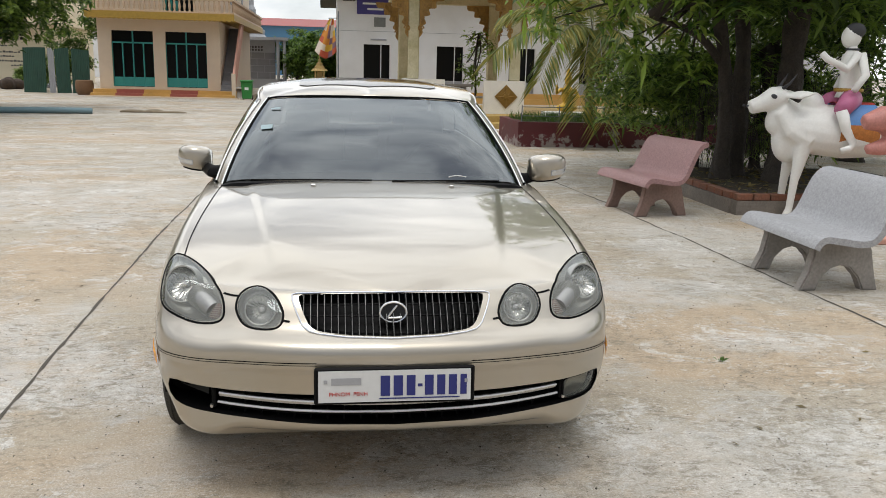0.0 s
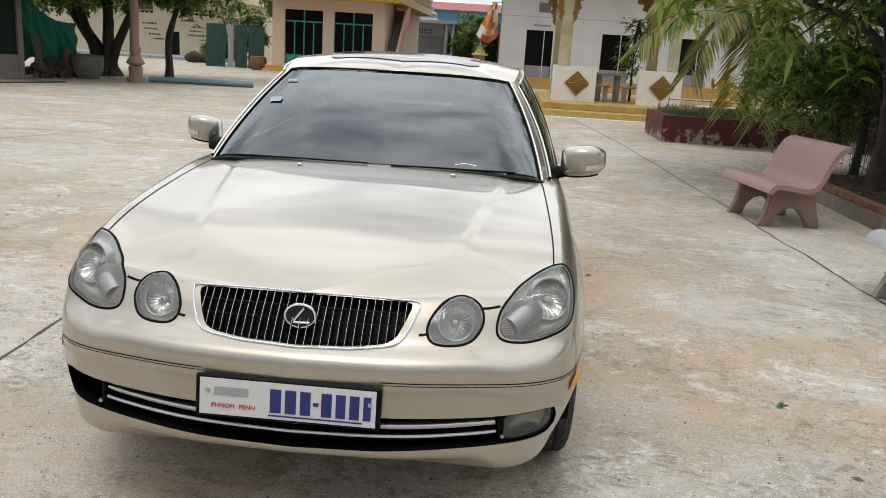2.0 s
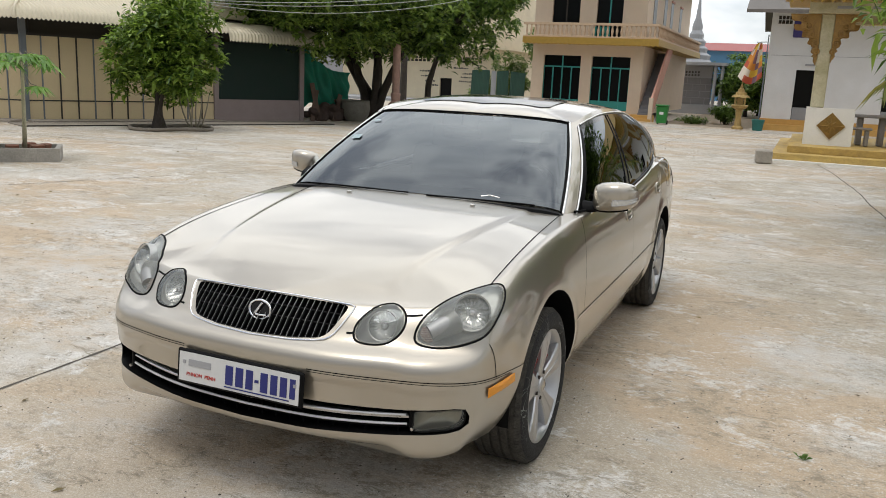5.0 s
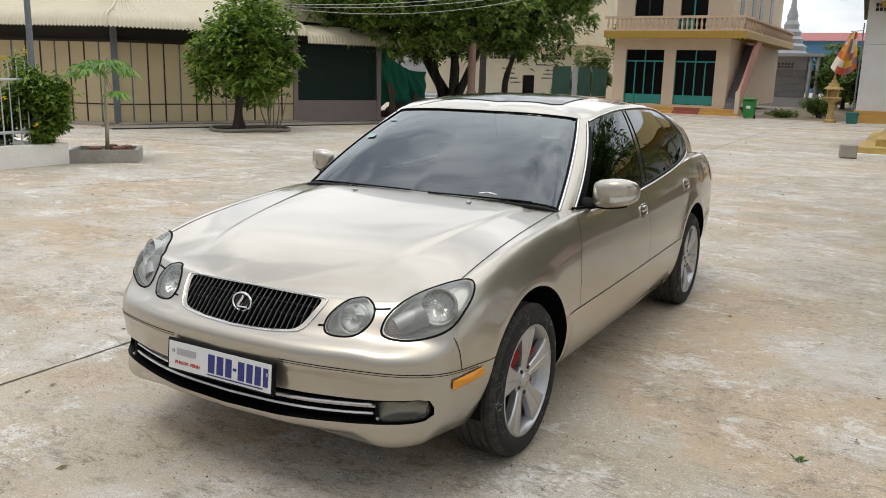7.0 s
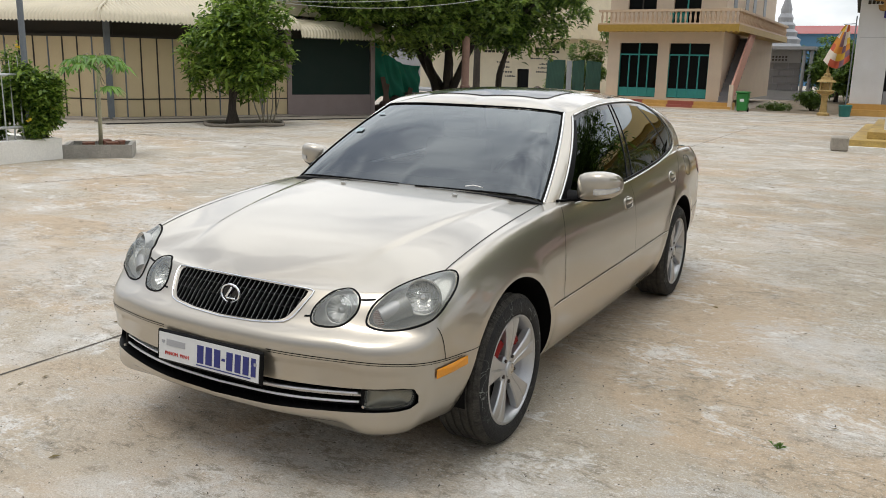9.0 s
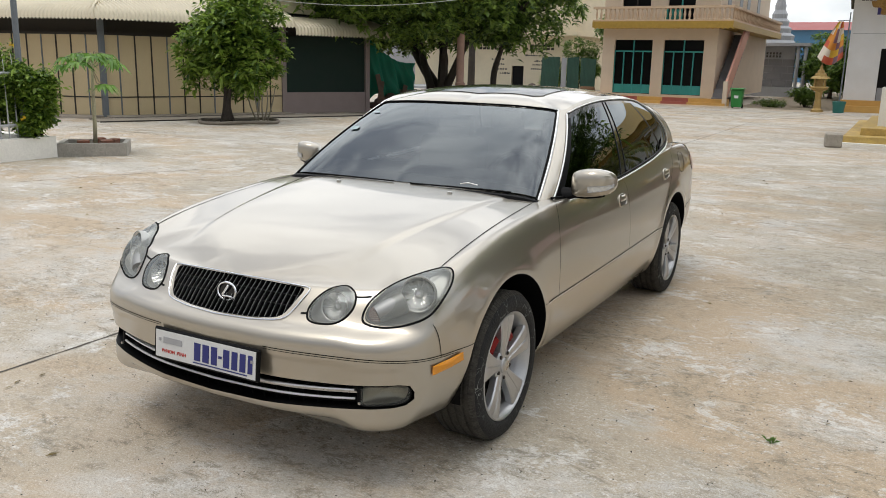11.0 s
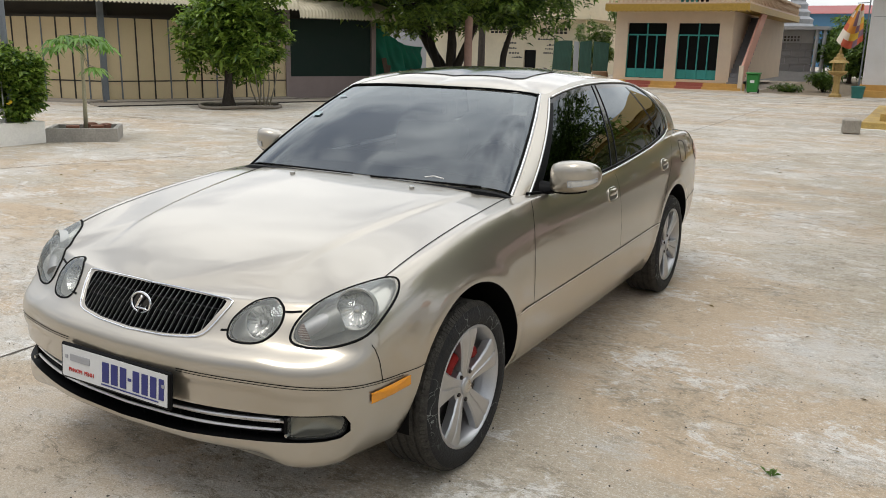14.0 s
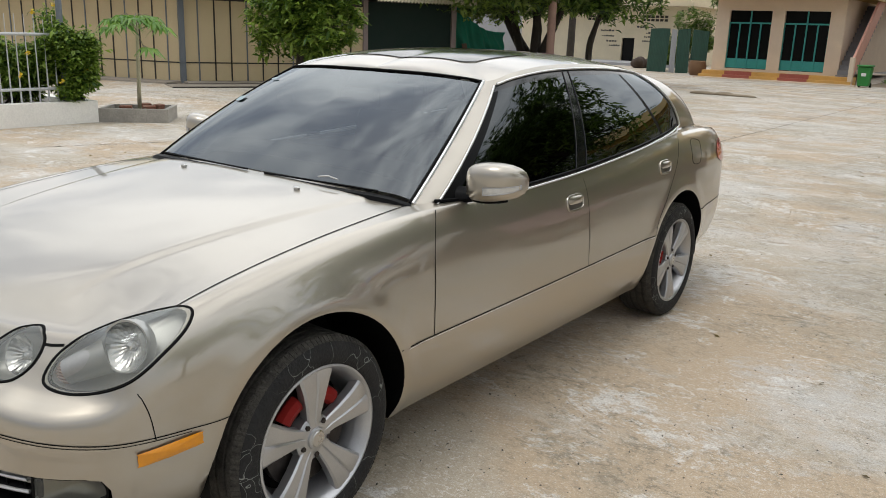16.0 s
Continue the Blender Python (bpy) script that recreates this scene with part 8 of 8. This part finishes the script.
for i in range(16):
    u = i / 15
    rows.append([bm.verts.new((-0.34 + 0.16 * u + (-0.62 + 0.74 * u) * v_ ** 0.85, 0.12 * math.sin(u * 10 + v_ * 3) * (0.3 + v_), 3.38 - v_ * (1.30 + 0.30 * math.sin(math.pi * u))) ) for v_ in np.linspace(0, 1, 19)])
patches = random.Random(4)
pick = [[patches.choice((4, 1, 3, 3, 2, 2, 0)) for _ in range(6)] for _ in range(5)]
for i, (a, b) in enumerate(zip(rows, rows[1:])):
    for j in range(18):
        f = bm.faces.new((a[j], a[j + 1], b[j + 1], b[j]))
        f.material_index = pick[i // 3][j // 3]
part("flag_arm", cyl(bmesh.new(), (0.02, 0, 3.42), (-0.40, 0, 3.40), 0.015, 0.015, 8), STEELPOST, fp, smooth=True)
part("flag", bm, FLAGC, fp, "patchwork prayer flag hanging limp", smooth="all")
bn = thing("wheelie_bin", pose(-3.75, 32.3, 0), "green plastic wheelie bin", "bin")
BIN = mat("green bin plastic", (0.025, 0.22, 0.04), 0.5, var=0.15)
bm = boxed((0, 0, 0.40), (0.46, 0.46, 0.70), 0.03)
for vv_ in bm.verts:
    if vv_.co.z < 0.4:
        vv_.co.x *= 0.82
        vv_.co.y *= 0.82
part("body", bm, BIN, bn)
part("lid", boxed((0, -0.02, 0.78), (0.52, 0.54, 0.06), 0.02), BIN, bn)
part("mark", boxed((0, -0.215, 0.5), (0.16, 0.004, 0.18)), WHITEWASH, bn)
for s in (1, -1):
    part("wheel", cyl(bmesh.new(), (s * 0.16, 0.22, 0.09), (s * 0.21, 0.22, 0.09), 0.09, 0.09, 14), RUBBER, bn, smooth=True)
solo("stone_urn", lathe(bmesh.new(), [(0.28, 0), (0.36, 0.15), (0.38, 0.4), (0.34, 0.60), (0.30, 0.62), (0.28, 0.5), (0.01, 0.5)], 20), mat("brown urn", (0.22, 0.12, 0.06), 0.8, var=0.35), pose(-10.75, 34.2, 0), "brown clay urn beside the fence", "urn", smooth=40)
POTGREY = mat("grey green pot", (0.20, 0.19, 0.155), 0.85, var=0.35, scale=5)
for x, y, r in ((-12.55, 20.9, 1.0), (-11.75, 20.7, 0.92)):
    bm = lathe(bmesh.new(), [(0.34 * r, 0), (0.47 * r, 0.2), (0.52 * r, 0.42), (0.49 * r, 0.62), (0.52 * r, 0.66), (0.46 * r, 0.68), (0.44 * r, 0.55), (0.01, 0.55)], 24)
    solo("water_jar", bm, POTGREY, pose(x, y, 0), "large weathered grey water jar under the tree", "jar", "water jars", smooth=40)
# pink turned post
solo("turned_post", lathe(bmesh.new(), [(0.24, 0), (0.24, 0.12), (0.18, 0.16), (0.20, 0.42), (0.15, 0.46), (0.26, 0.54), (0.20, 0.66), (0.13, 0.74), (0.16, 0.95), (0.12, 1.0), (0.12, 2.5)], 16), mat("faded pink post", (0.40, 0.25, 0.20), 0.8, var=0.3, scale=4), pose(-10.1, 20.3, 0), "faded pink turned concrete post", "post", smooth=30)
# blue pipe on the ground
solo("plastic_pipe", tube(bmesh.new(), [(-9.9, 20.75, 0.09), (-8.4, 21.0, 0.09), (-6.95, 21.2, 0.09)], 0.085, 16), mat("grey blue pipe", (0.17, 0.27, 0.31), 0.45, var=0.12), Matrix.Identity(4), "grey blue plastic pipe lying on the yard", "pipe", smooth=40)
solo("rubble", fused(blob(blob(blob(bmesh.new(), (-0.5, 0, 0.02), (0.4, 0.15, 0.07)), (0.1, 0.1, 0.02), (0.3, 0.2, 0.08)), (0.6, 0, 0.01), (0.5, 0.12, 0.05)), 0.03), DIRT, pose(-5.6, 22.3, 0), "low heap of rubble and mud", "rubble", smooth="all")

# papaya in its box
BOXGREY = mat("pale grey concrete", (0.40, 0.375, 0.33), 0.9, var=0.35, scale=5, bump=0.4)
bx = thing("planter_box", pose(-9.36, 6.08, 0, 0, 0, 45), "grey concrete planter box holding bricks and soil", "planter")
part("front", spanned(-0.52, 0.52, -0.40, -0.33, 0, 0.21), BOXGREY, bx)
part("back", spanned(-0.52, 0.52, 0.33, 0.40, 0, 0.21), BOXGREY, bx)
part("side", spanned(-0.52, -0.45, -0.33, 0.33, 0, 0.21), BOXGREY, bx)
part("side", spanned(0.45, 0.52, -0.33, 0.33, 0, 0.21), BOXGREY, bx)
part("soil", spanned(-0.45, 0.45, -0.33, 0.33, 0, 0.15), SOIL, bx)
for x, y, a in ((0.2, -0.2, 20), (0.3, 0.05, 70), (-0.15, -0.22, 5), (0.05, 0.2, 40)):
    p = part("brick", bm0, BRICK, bx)
    p.matrix_basis = pose(x, y, 0.21, 8, 0, a)
rng = np.random.default_rng(17)
rnd = random.Random(17)
pp = thing("papaya", pose(-9.40, 6.12, 0.12), "young papaya plant with broad lobed leaves", "plant")
bm = bmesh.new()
tube(bm, [(0, 0, 0), (0.02, 0, 0.5), (0.01, 0.02, 1.0), (0.03, 0.02, 1.42)], [0.035, 0.03, 0.026, 0.02], 10)
part("stem", bm, mat("pale papaya stem", (0.46, 0.43, 0.29), 0.8, var=0.25, scale=9), pp, smooth="all")
vv, ff, k0 = [], [], 0
bm = bmesh.new()
for k in range(15):
    a = 2.4 * k
    rch = 0.20 + 0.30 * (k / 15)
    z = 1.50 - 0.30 * (k / 15) ** 2 - (0.25 if k > 12 else 0)
    e = np.array([rch * math.cos(a), rch * math.sin(a), z])
    tube(bm, [(0.03, 0.02, 1.38 - 0.01 * k), tuple(e * np.array([0.6, 0.6, 1]) + np.array([0, 0, 0.03])), tuple(e)], 0.006, 5)
    lob = np.linspace(-2.4, 2.4, 11)
    ways = np.stack([np.cos(a + lob), np.sin(a + lob), 0 * lob + 0.05], 1)
    v, f = leaves(np.tile(e, (11, 1)), ways, 0.26, 0.075, rng, 0.7)
    vv.append(v)
    ff.append(f + k0)
    k0 += len(v)
part("leaf_stalks", bm, BARKPALE, pp, smooth="all", kind="stuff")
leaf_part("leaves", np.concatenate(vv), np.concatenate(ff), PAPAYALEAF, pp, kind="stuff")

# white low wall with hedge and railing
RAILPAINT = mat("grey white rail paint", (0.52, 0.53, 0.53), 0.6, var=0.2)
lw = thing("garden_wall", pose(-9.55, 3.0, 0), "low white garden wall with a grey picket railing", "wall")
part("wall", spanned(-0.1, 0.12, -6.0, 2.42, 0, 0.33), DIRTYWHITE, lw)
part("wall", spanned(-5.0, -0.1, 2.20, 2.42, 0, 0.33), DIRTYWHITE, lw)
part("soil", spanned(-5.0, -0.1, -6.0, 2.20, 0, 0.25), SOIL, lw)
part("corner_pole", cyl(bmesh.new(), (-0.06, 2.02, 0.25), (-0.06, 2.02, 2.9), 0.045, 0.045, 12), STEELPOST, lw, smooth=True)
for z in (0.52, 1.30):
    part("rail", cyl(bmesh.new(), (-0.06, 1.98, z), (-0.06, -5.8, z), 0.022, 0.022, 8), RAILPAINT, lw, smooth=True)
for k in range(56):
    t = k / 55
    x, y = -0.06, 1.90 - 7.6 * t
    part("picket", cyl(bmesh.new(), (x, y, 0.33), (x, y, 1.58), 0.014, 0.005, 6), RAILPAINT, lw)


def shrub(at, radii, n, per, leaf, material, seed, label):
    rng = np.random.default_rng(seed)
    rnd = random.Random(seed)
    t = thing("shrub", pose(*at), label, "shrub", "garden shrubs")
    pts, hubs = crown_points(n, (0, 0, radii[2]), radii, rng, lumps=10, low=-0.95)
    bm = bmesh.new()
    for h in hubs:
        limb(bm, (rnd.uniform(-0.1, 0.1), rnd.uniform(-0.1, 0.1), 0), h, 0.02, 0.008, rnd)
    part("stems", bm, BARK, t, smooth="all", kind="stuff")
    v, f = whorls(pts, per, leaf[0], leaf[1], rng)
    leaf_part("leaves", v, f, material, t, kind="stuff")


shrub((-9.62, 5.2, 0.30), (0.28, 0.36, 0.30), 420, 11, (0.10, 0.05), MANGOLIGHT, 108, "low green flowering shrub spilling over the wall")
shrub((-9.72, 5.14, 0.28), (0.40, 0.46, 0.64), 900, 11, (0.11, 0.055), MANGOLIGHT, 101, "clipped green shrub with yellow flowers")
shrub((-10.1, 4.45, 0.28), (0.42, 0.60, 0.55), 900, 11, (0.10, 0.04), MANGOLIGHT, 102, "bright green flowering shrub")
shrub((-10.2, 3.2, 0.28), (0.75, 1.0, 0.75), 700, 11, (0.12, 0.045), MANGOLIGHT, 103, "tall leafy shrub behind the railing")
shrub((-9.9, 5.0, 0.9), (0.22, 0.22, 0.42), 60, 8, (0.09, 0.035), MANGOLIGHT, 104, "tall flowering sprig above the hedge")
YFLOWER = leafmat("yellow petals", (0.65, 0.45, 0.02), (0.75, 0.55, 0.05))
rng = np.random.default_rng(33)
fc = np.array([(-9.36, 4.85, 0.62), (-9.34, 5.22, 0.80), (-9.28, 4.2, 0.75), (-9.7, 5.0, 1.72), (-9.95, 4.8, 1.62), (-9.4, 4.4, 1.05), (-9.35, 3.7, 0.95)])
v, f = whorls(fc, 7, 0.055, 0.05, rng, 0.1, 0.01, 1.0)
leaf_part("yellow_flowers", v, f, YFLOWER, None, "yellow trumpet flowers on the hedge", "stuff")["category"] = "flowers"

# dark planting by the aged building, far trees
rnd = random.Random(91)
bm = bmesh.new()
for k in range(9):
    blob(bm, (rnd.uniform(-0.6, 0.6), rnd.uniform(-0.3, 0.3), rnd.uniform(0.12, 0.34)), (rnd.uniform(0.2, 0.4), rnd.uniform(0.2, 0.3), rnd.uniform(0.15, 0.3)), (0, 0, rnd.uniform(0, 90)), 10)
solo("earth_heap", fused(bm, 0.07), mat("dark earth", (0.075, 0.05, 0.036), 0.95, var=0.5, scale=6, bump=0.7), pose(-15.3, 39.0, 0, 0, 0, 55), "dark brown heap of earth and litter on the pavement", "heap", smooth="all")
shrub((-15.2, 41.6, 0.1), (1.3, 0.7, 0.55), 380, 10, (0.28, 0.05), DARKLEAF, 105, "dark spiky shrub on the pavement")
shrub((-12.6, 37.5, 0.0), (1.5, 1.2, 1.5), 500, 10, (0.22, 0.07), MANGO, 106, "green tree behind the green fence")
tree("far_tree", (-11.5, 40, 0), "slender tree behind the fence", [[(0, 0, 0, 0.1), (0.05, 0, 1.5, 0.08), (0, 0, 3.0, 0.05)]], (0, 0, 3.7), (1.6, 1.5, 1.5), 360, 10, (0.26, 0.09), MANGO, 107)
for k, (x, y, s) in enumerate(((-1.6, 49.5, 0.92), (-0.5, 46.5, 0.88), (-2.5, 51.5, 1.0), (-1.0, 52.5, 1.05), (0.1, 48.5, 0.95), (-2.6, 60, 1.1), (-0.6, 57, 1.1), (1.0, 66, 1.2))):
    tree("far_tree", (x, y, 0), "leafy tree between the buildings", [[(0, 0, 0, 0.12), (0.05, 0, 1.2, 0.1), (0, 0.1, 2.2, 0.06)]], (0, 0, 1.9 * s), (1.7 * s, 1.6 * s, 1.9 * s), 420, 10, (0.3, 0.11), MANGO, 110 + k, lumps=12, low=-0.95, group="far trees")
shrub((-1.5, 36.0, 0), (0.9, 0.7, 0.5), 260, 10, (0.16, 0.05), MANGO, 121, "low weeds beside the spirit house")
shrub((-2.8, 34.6, 0), (0.8, 0.5, 0.2), 120, 9, (0.14, 0.04), MANGO, 122, "low weeds on bare earth")
# sapling by the porch
tree("sapling", (3.95, 20.9, 0.33), "thin leafy sapling standing in the porch", [[(0, 0, 0, 0.03), (0.03, 0, 0.8, 0.025), (0, 0.02, 1.5, 0.02), (0.05, 0, 2.2, 0.012)]], (0, 0, 1.55), (0.6, 0.55, 0.95), 55, 8, (0.24, 0.06), MANGOLIGHT, 123, lumps=9, low=-0.95, twigs=20)

# overhead wires
WIRE = plain("pale cable", (0.42, 0.42, 0.40), 0.6)
for k, (a, b, sag) in enumerate((((-12.3, 14.0, 3.10), (-6.9, 19.6, 3.95), 0.22), ((-12.3, 14.0, 3.16), (-6.4, 19.9, 4.25), 0.26), ((-12.2, 14.1, 3.05), (-7.4, 19.4, 3.75), 0.30))):
    pts = [Vector(a) + (Vector(b) - Vector(a)) * t - Vector((0, 0, sag * 4 * t * (1 - t))) for t in np.linspace(0, 1, 20)]
    solo("overhead_cable", tube(bmesh.new(), pts, 0.009, 6), WIRE, Matrix.Identity(4), "pale cable strung from the shed to the house", "cable", "overhead cables", smooth="all")

# weeds, twigs and leaves on the slabs
rng = np.random.default_rng(55)
for x, y, n in ((1.90, 0.55, 12),):
    v, f = leaves(np.tile([x, y, 0.0], (n, 1)) + rng.normal(0, 0.008, (n, 3)) * [1, 1, 0], np.stack([rng.normal(0, 0.6, n), rng.normal(0, 0.6, n), np.ones(n)], 1), 0.045, 0.012, rng, 0.3)
    leaf_part("weed", v, f, GRASS, None, "small green weed in a slab crack", "")["category"] = "weed"
n = 420
b = np.stack([rng.uniform(-9, 6, n), rng.uniform(-2, 20, n), np.full(n, 0.006)], 1)
b = b[~((np.abs(b[:, 0]) < 0.9) & (b[:, 1] > -0.8) & (b[:, 1] < 3.8))]
n = len(b)
v, f = leaves(b, np.stack([rng.normal(0, 1, n), rng.normal(0, 1, n), np.zeros(n)], 1), 0.05, 0.018, rng, 0.0)
v[:, 2] = np.maximum(v[:, 2], 0.003)
leaf_part("scattered_leaves", v, f, DRYLEAF, None, "dry leaf scraps and twigs on the concrete", "stuff")["category"] = "leaves"
for n, name, m, label, size in ((5200, "grit", CRACK, "dark grit scattered on the concrete", 0.013), (3000, "grit", mat("pale grit", (0.70, 0.67, 0.60), 0.9, var=0.3), "pale grains of cement on the concrete", 0.010)):
    b = np.stack([rng.uniform(-4.5, 6, n), rng.uniform(-2.4, 1, n) + rng.uniform(0, 1, n) ** 2 * 9, np.full(n, 0.002)], 1)
    v, f = leaves(b, rng.normal(0, 1, (n, 3)) * [1, 1, 0.5], size, size * 0.6, rng, 0.0)
    v[:, 2] = np.maximum(v[:, 2], 0.001)
    leaf_part(name, v, f, m, None, label, "stuff")["category"] = "grit"
